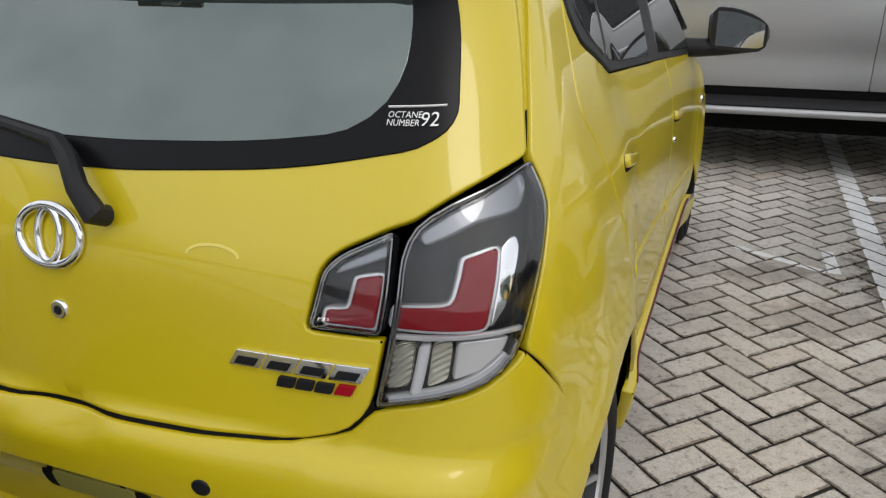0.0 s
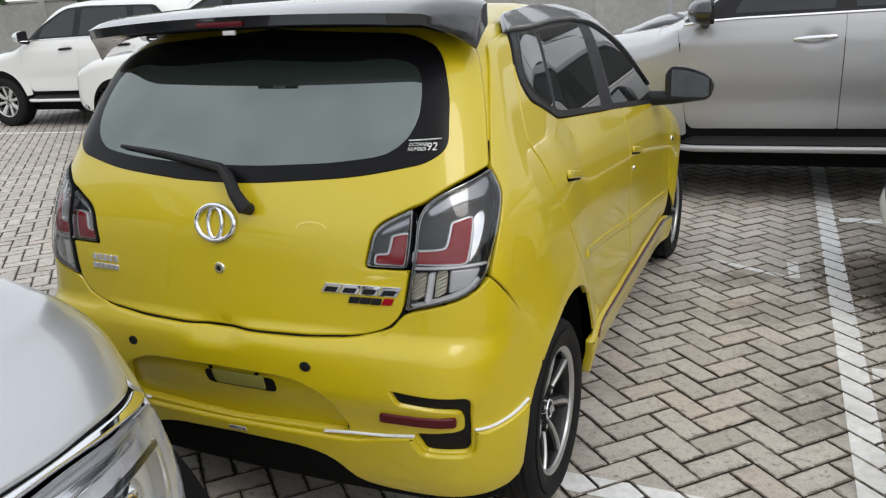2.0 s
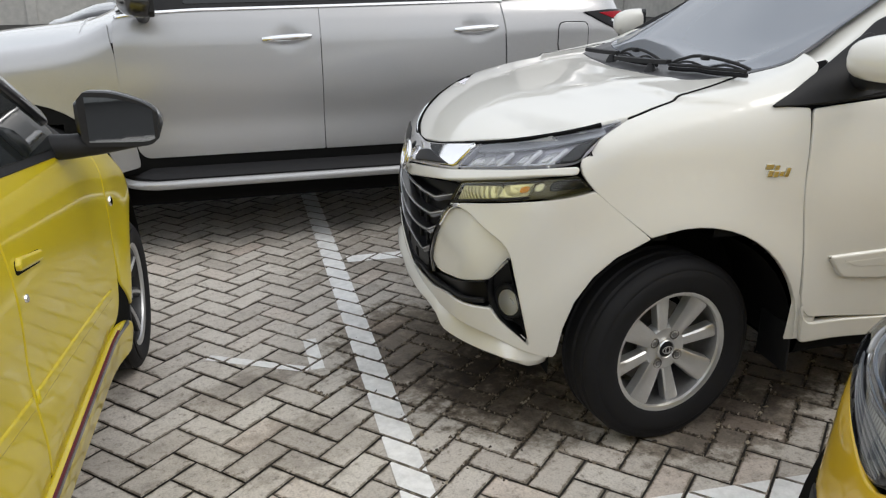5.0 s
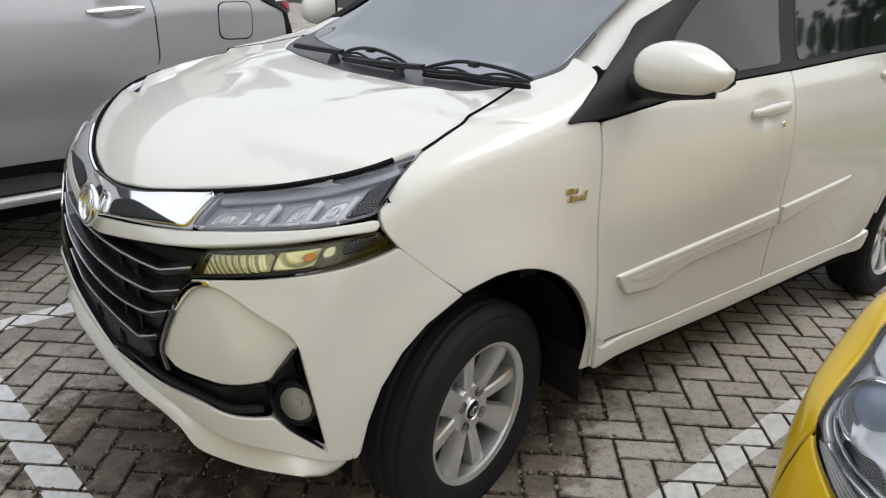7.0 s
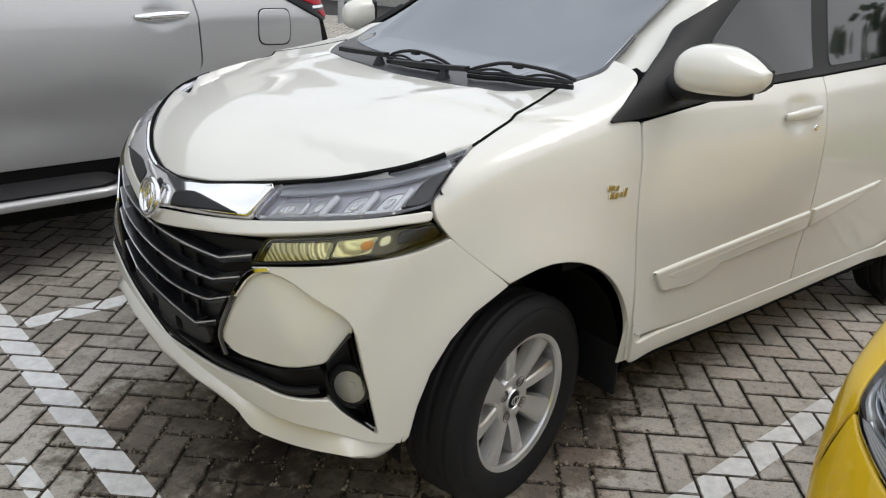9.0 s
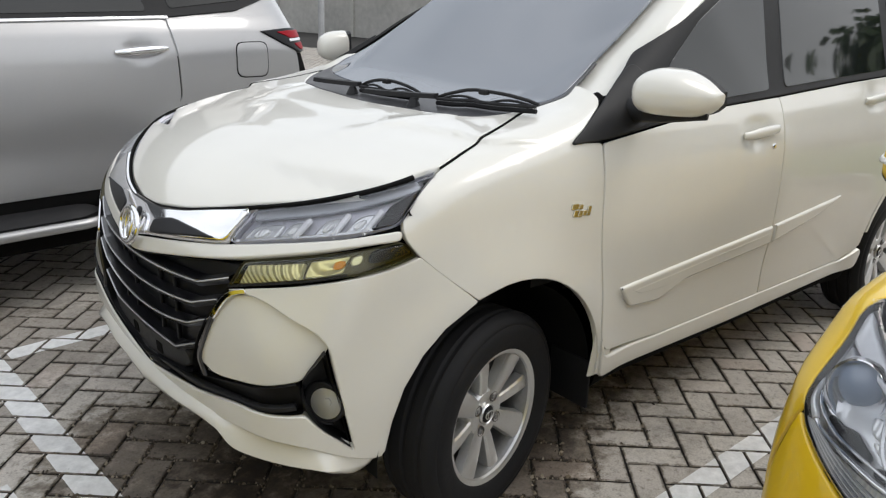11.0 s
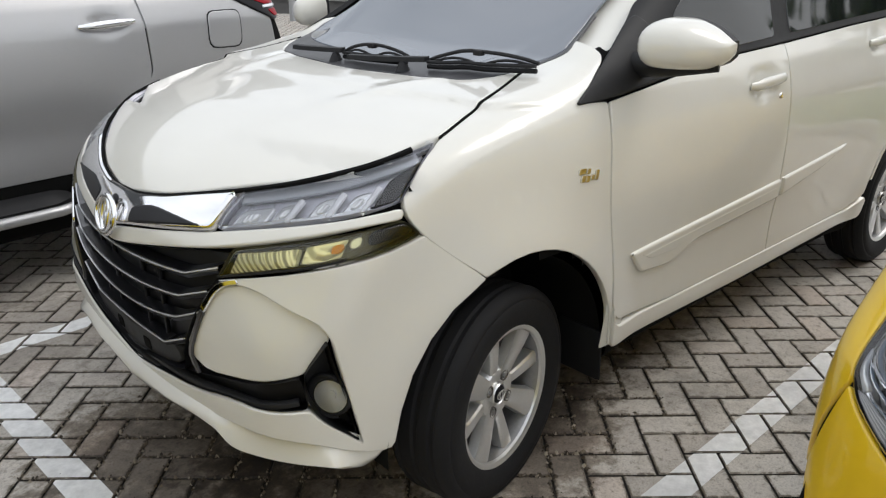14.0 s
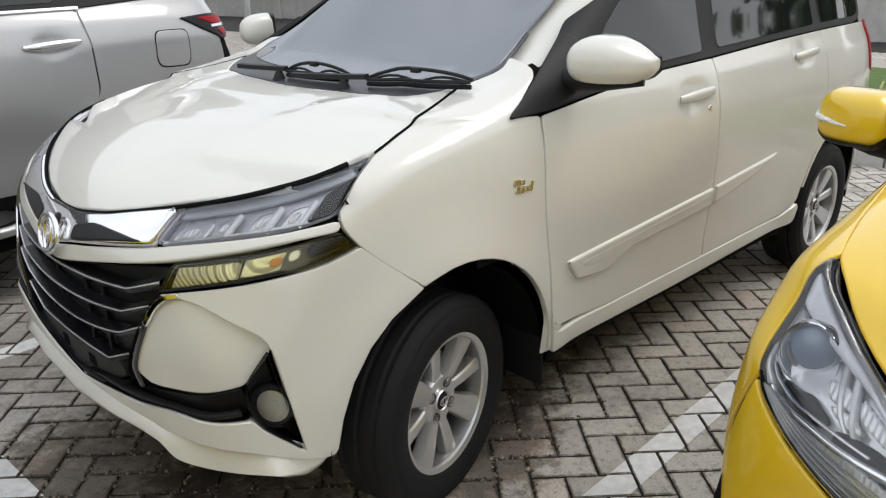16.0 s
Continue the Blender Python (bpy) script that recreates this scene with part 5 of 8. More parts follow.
# ---------------------------------------------------------------- white people carrier
def people_carrier(at):
    car = thing("people_carrier", at, "ivory white people carrier with chrome grille bar, parked on paving", "car", "parked cars")
    f = AVANZA
    nose = Round(0.0, 1)
    side = tilted((0, -0.96, -0.28))
    high = tilted((-0.25, -0.62, -0.74))
    lamp = [(0.562, 0.436, 0.949, 0.01), (0.481, 0.554, 0.979, 0.1), (0.362, 0.660, 1.018, 0.1), (0.256, 0.701, 1.042, 0.04), (0.200, 0.710, 1.055, 0.012), (0.263, 0.733, 1.027, 0.05), (0.332, 0.758, 0.975, 0.04), (0.350, 0.766, 0.950, 0.015), (0.420, 0.739, 0.942, 0.05), (0.532, 0.636, 0.918, 0.1), (0.640, 0.439, 0.874, 0.01), (0.619, 0.433, 0.900, 0.02)]
    turn = [(0.639, 0.513, 0.847, 0.01), (0.566, 0.637, 0.878, 0.1), (0.457, 0.742, 0.904, 0.08), (0.347, 0.776, 0.910, 0.01), (0.309, 0.783, 0.871, 0.01), (0.391, 0.775, 0.852, 0.06), (0.493, 0.746, 0.843, 0.1), (0.602, 0.641, 0.817, 0.1), (0.673, 0.483, 0.774, 0.01), (0.657, 0.501, 0.814, 0.02)]
    grille = mirrored([(0.71, 0.0, 0.752), (0.734, 0.079, 0.764), (0.677, 0.417, 0.826, 0.03), (0.642, 0.514, 0.842, 0.01), (0.666, 0.494, 0.789, 0.03), (0.701, 0.429, 0.700, 0.05), (0.717, 0.381, 0.618, 0.05), (0.720, 0.341, 0.542, 0.04), (0.718, 0.337, 0.487, 0.02), (0.71, 0.0, 0.425)])
    intake = mirrored([(0.71, 0.0, 0.425), (0.718, 0.337, 0.487, 0.04), (0.706, 0.463, 0.520, 0.06), (0.611, 0.712, 0.580, 0.01), (0.599, 0.718, 0.498, 0.01), (0.696, 0.539, 0.488, 0.05), (0.713, 0.371, 0.447, 0.05), (0.71, 0.0, 0.392)])
    fang = [(0.677, 0.482, 0.757, 0.02), (0.643, 0.591, 0.759, 0.05), (0.570, 0.726, 0.703, 0.04), (0.555, 0.739, 0.663, 0.02), (0.607, 0.714, 0.586, 0.01), (0.710, 0.426, 0.523, 0.03), (0.719, 0.355, 0.557, 0.03), (0.712, 0.409, 0.646, 0.08)]
    fog = [(0.551, 0.742, 0.659, 0.005), (0.605, 0.715, 0.588, 0.02), (0.605, 0.715, 0.527, 0.04), (0.572, 0.729, 0.458, 0.03), (0.488, 0.754, 0.380, 0.005)]
    under_lip = mirrored([(0.72, 0.0, 0.385), (0.71, 0.35, 0.40), (0.66, 0.55, 0.435), (0.60, 0.65, 0.44), (0.49, 0.745, 0.375), (0.41, 0.765, 0.335), (0.41, 0.765, 0.16), (0.72, 0.0, 0.16)])
    shell(f, GAP, car, [(nose, lamp, (1, -1)), (nose, turn, (1, -1)), (nose, grille, (1,)), (nose, intake, (1,)), (nose, fog, (1, -1)), (nose, fang, (1, -1)), (nose, under_lip, (1,))], upper=WHITE, belt=1.19, depth=0.024, bare=lambda p: (p[:, 0] > 0.34) & (p[:, 2] < 0.36))
    # bonnet with its two creases
    edge = [(0.69, 0.0, 0.895), (0.673, 0.083, 0.894), (0.651, 0.202, 0.909), (0.614, 0.310, 0.929), (0.560, 0.417, 0.954, 0.05), (0.482, 0.550, 0.980, 0.1), (0.377, 0.687, 1.003, 0.1), (0.240, 0.687, 1.050, 0.05), (0.180, 0.702, 1.063, 0.02), (0.091, 0.681, 1.088, 0.1), (-0.039, 0.646, 1.125, 0.1), (-0.203, 0.588, 1.154, 0.1), (-0.252, 0.574, 1.165, 0.01), (-0.195, 0.554, 1.153, 0.03), (-0.144, 0.513, 1.143, 0.05), (-0.107, 0.456, 1.137, 0.05), (-0.09, 0.347, 1.134, 0.05), (-0.08, 0.221, 1.132), (-0.067, 0.09, 1.13), (-0.063, 0.0, 1.129)]
    lay(f, tilted((-0.35, 0, -0.94)), mirrored(edge), "bonnet", WHITE, car, "ivory bonnet with two raised creases", both=False, edge=0.007, thick=0.04, off=0.003, swell=0.012, step=0.02)
    band_on(f, tilted((-0.15, -0.45, -0.88)), [(0.184, 0.7065, 1.062), (0.091, 0.6855, 1.088), (-0.039, 0.6505, 1.125), (-0.203, 0.5925, 1.154), (-0.258, 0.578, 1.166)], 0.0042, "bonnet_seam", GAP, car, "dark seam beside the bonnet", off=0.0035, thick=0.006, edge=0.0008, r=0.1)
    band_on(f, nose, [(0.688, 0.0, 0.890), (0.677, 0.085, 0.890), (0.653, 0.206, 0.905), (0.617, 0.313, 0.926), (0.567, 0.425, 0.947), (0.486, 0.552, 0.976), (0.378, 0.668, 1.013), (0.262, 0.700, 1.042)], 0.0038, "bonnet_seam", GAP, car, "dark seam below the bonnet", off=0.0075, thick=0.010, edge=0.0008)
    # fenders
    arch = [(0.0 + 0.40 * math.cos(radians(a)), 0.82, 0.335 + 0.405 * math.sin(radians(a)), 0.0) for a in np.linspace(71, 182, 16)]
    lay(f, high, [(0.131, 0.819, 0.7215, 0.004), (0.304, 0.783, 0.866, 0.02), (0.344, 0.775, 0.915, 0.02), (0.346, 0.761, 0.962, 0.05), (0.257, 0.736, 1.027, 0.05), (0.190, 0.714, 1.062, 0.01), (0.091, 0.690, 1.088, 0.1), (-0.039, 0.655, 1.125, 0.1), (-0.203, 0.597, 1.154, 0.1), (-0.256, 0.584, 1.166, 0.02), (-0.308, 0.593, 1.177, 0.02), (-0.384, 0.621, 1.204, 0.02), (-0.44, 0.600, 1.232, 0.01), (-0.425, 0.70, 1.195, 0.01), (-0.405, 0.722, 1.183, 0.01), (-0.305, 0.758, 1.128, 0.02), (-0.234, 0.776, 1.095, 0.02), (-0.363, 0.779, 1.082, 0.01), (-0.362, 0.80, 0.99, 0.05), (-0.352, 0.82, 0.84, 0.05), (-0.38, 0.82, 0.66, 0.05), (-0.392, 0.82, 0.45), (-0.40, 0.81, 0.335, 0.01)] + arch[::-1][1:-1], "front_fender", WHITE, car, "ivory front fender", edge=0.0025, thick=0.02, step=0.016)
    lay(f, SIDE, [(0.209, 0.798, 0.800), (0.06, 0.8, 0.80), (0.06, 0.8, 0.752), (0.14, 0.8, 0.735), (0.237, 0.808, 0.688), (0.278, 0.795, 0.730)], "seam_backing", WHITE, car, off=-0.006, thick=0.004, edge=0.001, r=0.005)
    # bumper
    cut = [(0.392 * math.cos(radians(a)) + 0.0, 0.78, 0.335 + 0.402 * math.sin(radians(a)), 0.0) for a in (68, 55, 42, 28, 14, 3)]
    skin = [(0.301, 0.784, 0.864, 0.004), (0.1315, 0.819, 0.7185, 0.004)] + cut[1:-1] + [(0.397, 0.768, 0.325, 0.02), (0.46, 0.752, 0.342, 0.02), (0.51, 0.725, 0.362, 0.03), (0.57, 0.68, 0.405, 0.04), (0.63, 0.60, 0.428, 0.04), (0.69, 0.45, 0.405, 0.05), (0.71, 0.30, 0.382, 0.05), (0.72, 0.0, 0.370)]
    top = [(0.71, 0.0, 0.388), (0.713, 0.371, 0.442, 0.05), (0.696, 0.539, 0.484, 0.05), (0.596, 0.719, 0.493, 0.01), (0.569, 0.730, 0.453, 0.03), (0.479, 0.756, 0.369, 0.01), (0.542, 0.745, 0.663, 0.01), (0.561, 0.731, 0.708, 0.04), (0.636, 0.597, 0.773, 0.05), (0.676, 0.477, 0.768, 0.01), (0.602, 0.645, 0.810, 0.1), (0.492, 0.749, 0.837, 0.1), (0.389, 0.775, 0.845, 0.06)]
    lay(f, nose, mirrored(top + skin), "front_bumper", WHITE, car, "ivory front bumper with lower lip", both=False, edge=0.003, thick=0.03)
    lay(f, nose, [(0.677, 0.482, 0.757, 0.02), (0.633, 0.598, 0.779, 0.05), (0.552, 0.735, 0.715, 0.04), (0.536, 0.747, 0.659, 0.02), (0.605, 0.715, 0.582, 0.01), (0.710, 0.426, 0.521, 0.03), (0.720, 0.349, 0.556, 0.03), (0.713, 0.404, 0.646, 0.08)], "bumper_insert", WHITE, car, "ivory hollow panel beside the grille", off=lambda p: -0.005 - 0.020 * np.clip((np.abs(p[:, 1]) - 0.42) / 0.28, 0, 1) ** 1.3 * np.clip((p[:, 2] - 0.50) / 0.15, 0, 1), edge=0.004, thick=0.02)
    band_on(f, nose, [(0.654, 0.541, 0.778), (0.671, 0.496, 0.764), (0.684, 0.470, 0.738), (0.701, 0.441, 0.687)], 0.011, "chrome_edge", CHROME, car, "chrome edge beside the grille", off=0.004, r=0.03)
    band_on(f, nose, [(0.702, 0.440, 0.685), (0.715, 0.402, 0.607), (0.717, 0.370, 0.551), (0.713, 0.402, 0.508)], 0.009, "grille_edge", BLACK_GLOSS, car, "glossy black edge beside the grille", off=0.003, r=0.04)
    lay(f, nose, mirrored([(0.70, 0.0, 0.795), (0.724, 0.075, 0.809), (0.646, 0.435, 0.868, 0.01), (0.536, 0.643, 0.910, 0.1), (0.420, 0.746, 0.933, 0.05), (0.349, 0.770, 0.939, 0.01), (0.354, 0.774, 0.915, 0.01), (0.459, 0.737, 0.910, 0.08), (0.564, 0.636, 0.882, 0.1), (0.641, 0.501, 0.849, 0.02), (0.676, 0.413, 0.830, 0.03), (0.733, 0.078, 0.768), (0.71, 0.0, 0.757)]), "grille_strip", WHITE, car, "ivory strip above the grille", both=False, off=0.004, edge=0.005, thick=0.02)
    # the lower lip: a ledge that stands proud of the bumper, stepped down before the wheels
    lip = [((0.722, 0.0, 0.398), (0.748, 0.0, 0.37), (0.745, 0.0, 0.345), (0.64, 0.0, 0.345)), ((0.716, 0.2, 0.402), (0.746, 0.217, 0.379), (0.734, 0.207, 0.354), (0.63, 0.2, 0.345)), ((0.708, 0.33, 0.412), (0.733, 0.359, 0.387), (0.714, 0.354, 0.358), (0.61, 0.3, 0.34)), ((0.698, 0.4, 0.424), (0.724, 0.455, 0.385), (0.693, 0.459, 0.354), (0.59, 0.36, 0.32)), ((0.688, 0.46, 0.432), (0.712, 0.527, 0.359), (0.684, 0.522, 0.332), (0.57, 0.41, 0.29)), ((0.66, 0.54, 0.442), (0.671, 0.613, 0.349), (0.641, 0.607, 0.325), (0.54, 0.46, 0.28)), ((0.605, 0.63, 0.456), (0.601, 0.711, 0.344), (0.574, 0.704, 0.324), (0.48, 0.51, 0.275)), ((0.55, 0.69, 0.425), (0.543, 0.755, 0.336), (0.526, 0.743, 0.315), (0.43, 0.56, 0.275)), ((0.488, 0.742, 0.386), (0.485, 0.748, 0.313), (0.466, 0.735, 0.29), (0.38, 0.59, 0.28)), ((0.44, 0.762, 0.355), (0.438, 0.757, 0.322), (0.42, 0.738, 0.302), (0.36, 0.6, 0.295)), ((0.408, 0.768, 0.345), (0.408, 0.757, 0.335), (0.4, 0.735, 0.322), (0.34, 0.61, 0.31))]
    us = np.arange(len(lip), dtype=float)
    runs = [[line_of([(u, st[k][c]) for u, st in zip(us, lip)]) for c in range(3)] for k in range(4)]
    bm = bmesh.new()
    rows = []
    for v in np.linspace(-us[-1], us[-1], 121):
        q = [Vector((float(g[0](abs(v))), math.copysign(float(g[1](abs(v))), v), float(g[2](abs(v))))) for g in runs]
        q[0] -= Vector((0.012, 0, 0))
        rows.append([bm.verts.new(p) for p in (q[0], q[0].lerp(q[1], 0.55) + Vector((0.002, 0, 0.003)), q[0].lerp(q[1], 0.9), q[1].lerp(q[2], 0.12), q[1].lerp(q[2], 0.5), q[1].lerp(q[2], 0.9), q[2].lerp(q[3], 0.06) + Vector((0, 0, -0.002)), q[3])])
    for p, q in zip(rows, rows[1:]):
        for k in range(7):
            bm.faces.new((p[k], q[k], q[k + 1], p[k + 1]))
    bmesh.ops.recalc_face_normals(bm, faces=bm.faces)
    part("bumper_lip", bm, WHITE, car, "ivory lower lip of the bumper", 50)
    # grille, slats and lower intake
    lay(f, nose, grille, "grille", GRILLE_BLACK, car, "deep black grille", off=-0.045, both=False, thick=-0.045, edge=0.002)
    for mid, kink, end in ((0.743, (0.359, 0.755), (0.474, 0.793)), (0.673, (0.339, 0.693), (0.445, 0.731)), (0.597, (0.318, 0.63), (0.421, 0.673)), (0.527, (0.229, 0.528), (0.348, 0.58))):
        rows = []
        for y in np.linspace(-end[0], end[0], 61):
            a = abs(y)
            zz = mid + (kink[1] - mid) * (a / kink[0]) ** 2 if a < kink[0] else kink[1] + (end[1] - kink[1]) * (a - kink[0]) / (end[0] - kink[0])
            p = f.meet(*FRONT.rays(np.array([(y, zz)])))[0][0]
            rows.append((p[0] - 0.004, y, zz))
        bm = bmesh.new()
        prof = ((-0.004, 0.006), (-0.034, 0.012), (-0.034, -0.004), (-0.010, -0.014), (-0.001, -0.004))
        vs = [[bm.verts.new((x + dx, y, zz + dz)) for dx, dz in prof] for x, y, zz in rows]
        for a, b in zip(vs, vs[1:]):
            for j in range(5):
                bm.faces.new((a[j], a[(j + 1) % 5], b[(j + 1) % 5], b[j]))
        bmesh.ops.recalc_face_normals(bm, faces=bm.faces)
        part("grille_slat", bm, BLACK_GLOSS, car, "glossy black grille slat", 30)
        # bright tube along the slat: its edge reflection put into shape and colour
        part("slat_glint", tube([(x - 0.001, y, zz + 0.002) for x, y, zz in rows], 0.0022, 6), BRUSHED, car, "bright line for the glint along a grille slat")
    for y in (-0.2, -0.1, 0.1, 0.2):
        bm = bmesh.new()
        p = f.meet(*FRONT.rays(np.array([(y, 0.62)])))[0][0]
        box(bm, (0.012, 0.012, 0.27), (p[0] - 0.038, y, 0.62), 0.003)
        part("grille_post", bm, GRILLE_BLACK, car)
    lay(f, nose, mirrored([(0.71, 0, 0.505), (0.725, 0.276, 0.541, 0.02), (0.721, 0.310, 0.502, 0.02), (0.723, 0.254, 0.467), (0.71, 0, 0.43)]), "plate_mount", PLASTIC, car, "black empty plate mounting panel", both=False, off=-0.012, edge=0.006, thick=0.03)
    for y in (-0.09, 0.09):
        lay(f, nose, [(0.7, y - 0.02, 0.490), (0.7, y + 0.02, 0.490), (0.7, y + 0.02, 0.455), (0.7, y - 0.02, 0.455)], "mount_slot", GAP, car, both=False, off=-0.009, thick=0.003, r=0.006)
    lay(f, nose, intake, "lower_intake", GRILLE_BLACK, car, "black lower intake", off=-0.035, both=False, thick=-0.03, edge=0.002)
    for dz in (0.008, 0.036):
        band_on(f, nose, [(0.71, 0.0, 0.392 + dz), (0.69, 0.30, 0.408 + dz), (0.665, 0.45, 0.436 + dz), (0.57, 0.652, 0.475 + dz)], 0.012, "intake_blade", PLASTIC, car, off=-0.010, thick=0.02, r=0.1)
    # chrome bar and emblem
    lay(f, nose, mirrored([(0.69, 0.0, 0.890), (0.677, 0.090, 0.890), (0.653, 0.209, 0.905), (0.617, 0.315, 0.926), (0.569, 0.425, 0.946, 0.01), (0.625, 0.433, 0.895), (0.645, 0.428, 0.871, 0.01), (0.683, 0.307, 0.852, 0.05), (0.722, 0.076, 0.816), (0.69, 0.0, 0.798)]), "chrome_bar", CHROME, car, "bright chrome bar across the nose", both=False, off=0.012, edge=0.008, thick=0.03)
    lay(f, nose, [(0.697, 0.105, 0.860, 0.01), (0.677, 0.188, 0.881, 0.03), (0.665, 0.312, 0.877, 0.06), (0.652, 0.400, 0.871, 0.01), (0.688, 0.271, 0.853, 0.05), (0.716, 0.111, 0.827, 0.01)], "chrome_bar_inlay", SMOKE, car, off=0.0145, edge=0.004, thick=0.008)
    emblem(car, pose(0.742, 0.0, 0.828, 0, -14, 0), 0.062, 0.050, CHROME)
    bm = lathe([(0.0, 0.012), (0.05, 0.010), (0.062, 0.0), (0.062, -0.03)], 32)
    e = part("emblem_back", bm, SMOKE, car)
    e.matrix_local = pose(0.718, 0.0, 0.828, 0, -14, 0) @ Matrix.Rotation(radians(-90), 4, "Z") @ Matrix.Diagonal((0.612, 0.624, 0.811, 1))
    # lamps
    for s in (1, -1):
        def put(under, points, name, mat, label="", view=nose, **more):
            d = sheet(f, view, points, **more)
            d = d if s > 0 else flipped(d)
            return link(name, d[0], d[1], mat, under, label, normals=d[2])
        head = new("headlamp")
        head.parent = car
        tagged(head, "clear swept headlamp with grey housing")
        put(head, lamp, "housing", PEARL, off=-0.024, thick=-0.025, edge=0.002)
        q = loop(flat(nose, lamp), 0.018, 0.02)
        put(head, q - ring_out(q) * 0.003, "lens", LENS, "clear lens", off=0.004, thick=0.01, edge=0.005, raw=True).visible_shadow = False
        for quad in ([(0.633, 0.452, 0.879), (0.586, 0.542, 0.902), (0.543, 0.542, 0.941), (0.588, 0.461, 0.923)], [(0.580, 0.553, 0.904), (0.553, 0.596, 0.915), (0.507, 0.595, 0.954), (0.537, 0.552, 0.944)], [(0.532, 0.631, 0.921), (0.496, 0.676, 0.930), (0.443, 0.668, 0.974), (0.481, 0.627, 0.963)], [(0.480, 0.692, 0.934), (0.440, 0.726, 0.940), (0.380, 0.719, 0.985), (0.424, 0.688, 0.977)]):
            put(head, quad, "reflector", BRUSHED, "bright hollow reflector", off=-0.016, thick=0.012, edge=0.004, r=0.014, step=0.010, fine=0.008, swell=-0.016)
            c = np.mean(np.array(quad), 0)
            put(head, [tuple(c + (np.array(q) - c) * 0.42) for q in quad], "light_block", RIBBED, "ribbed lamp block", off=-0.010, thick=0.012, edge=0.003, r=0.01, step=0.012, fine=0.008, swell=0.006)
        for bar in ([(0.554, 0.598, 0.913), (0.531, 0.598, 0.935), (0.502, 0.597, 0.957)], [(0.496, 0.679, 0.928), (0.470, 0.676, 0.952), (0.438, 0.671, 0.976)], [(0.438, 0.730, 0.938), (0.410, 0.727, 0.961), (0.374, 0.721, 0.987)]):
            band_on_side(f, nose, bar, 0.009, "divider", LAMP_GREY, head, s, off=-0.006, edge=0.003)
        put(head, [(0.410, 0.737, 0.952), (0.354, 0.761, 0.958), (0.274, 0.735, 1.022), (0.229, 0.723, 1.042), (0.349, 0.721, 1.000)], "dark_corner", SMOKE, off=-0.012, thick=0.016, edge=0.003, r=0.01)
        band_on_side(f, nose, [(0.634, 0.442, 0.880), (0.529, 0.633, 0.923), (0.415, 0.737, 0.948)], 0.008, "light_guide", BRUSHED, head, s, off=-0.008)
        band_on_side(f, nose, [(0.572, 0.439, 0.942), (0.489, 0.562, 0.973), (0.372, 0.674, 1.010), (0.256, 0.711, 1.039)], 0.022, "upper_band", LAMP_DEEP, head, s, off=-0.010, edge=0.003)
        low = new("turn_lamp")
        low.parent = car
        tagged(low, "narrow lower lamp with amber bulb and smoked end")
        put(low, turn, "housing", OLIVE, off=-0.03, thick=-0.032, edge=0.002)
        q = loop(flat(nose, turn), 0.018, 0.02)
        put(low, q - ring_out(q) * 0.003, "lens", pane("faint_olive_lens", (0.98, 0.95, 0.70), 0.95), "faintly tinted clear lens", off=0.004, thick=0.01, edge=0.005, raw=True).visible_shadow = False
        for quad in ([(0.662, 0.512, 0.790), (0.640, 0.525, 0.840), (0.560, 0.662, 0.869), (0.580, 0.668, 0.832)], [(0.572, 0.676, 0.836), (0.549, 0.676, 0.874), (0.478, 0.738, 0.889), (0.500, 0.738, 0.852)]):
            put(low, quad, "reflector", STEPPED, "stepped bright reflector", off=-0.008, thick=0.016, edge=0.002, r=0.003, step=0.012)
        put(low, [(0.520, 0.721, 0.856), (0.512, 0.715, 0.877), (0.485, 0.735, 0.882), (0.494, 0.739, 0.861)], "amber_bulb", AMBER_LENS, "orange bulb", off=-0.006, thick=0.012, edge=0.004, r=0.01, swell=0.006)
        put(low, [(0.484, 0.744, 0.863), (0.475, 0.738, 0.888), (0.445, 0.752, 0.895), (0.451, 0.758, 0.869)], "bright_cup", BRUSHED, "small bright cup", off=-0.014, thick=0.012, edge=0.004, r=0.016, step=0.01, fine=0.008, swell=-0.012)
        put(low, [(0.440, 0.763, 0.866), (0.427, 0.758, 0.898), (0.345, 0.777, 0.903), (0.322, 0.781, 0.874)], "brown_end", SMOKE, "smoked brown end of the lamp", off=-0.012, thick=0.012, edge=0.004, r=0.012, swell=-0.008)
        band_on_side(f, nose, [(0.672, 0.484, 0.778), (0.600, 0.642, 0.820), (0.491, 0.745, 0.848)], 0.006, "lamp_rim", PLASTIC, low, s, off=0.002)
        pod = new("fog_lamp")
        pod.parent = car
        tagged(pod, "round fog lamp in a black three-cornered bezel")
        put(pod, fog, "bezel", PLASTIC, off=-0.066, thick=-0.062, edge=0.004)
        turn_m = pose(0.534, s * 0.710, 0.505, 0, -5, s * 34) @ Matrix.Rotation(radians(-90), 4, "Z")
        for nm, prof, mt in (("fog_ring", [(0.040, -0.002), (0.043, 0.004), (0.046, 0.003), (0.052, -0.006), (0.054, -0.03)], PLASTIC), ("fog_reflector", [(0.0, -0.006), (0.010, -0.005), (0.011, -0.010), (0.024, -0.008), (0.034, -0.003), (0.041, 0.002)], LAMP_GREY), ("fog_lens", [(0.0, 0.008), (0.022, 0.006), (0.041, 0.002)], LENS)):
            o = part(nm, lathe(prof, 32), mt, pod)
            o.matrix_local = turn_m
        lobe = [(0.052 * math.cos(a) * s, 0.004 + 0.012 * math.sin((a - 1.2) / 3.9 * math.pi), 0.055 * math.sin(a)) for a in np.linspace(1.2, 5.1, 25) - math.pi]
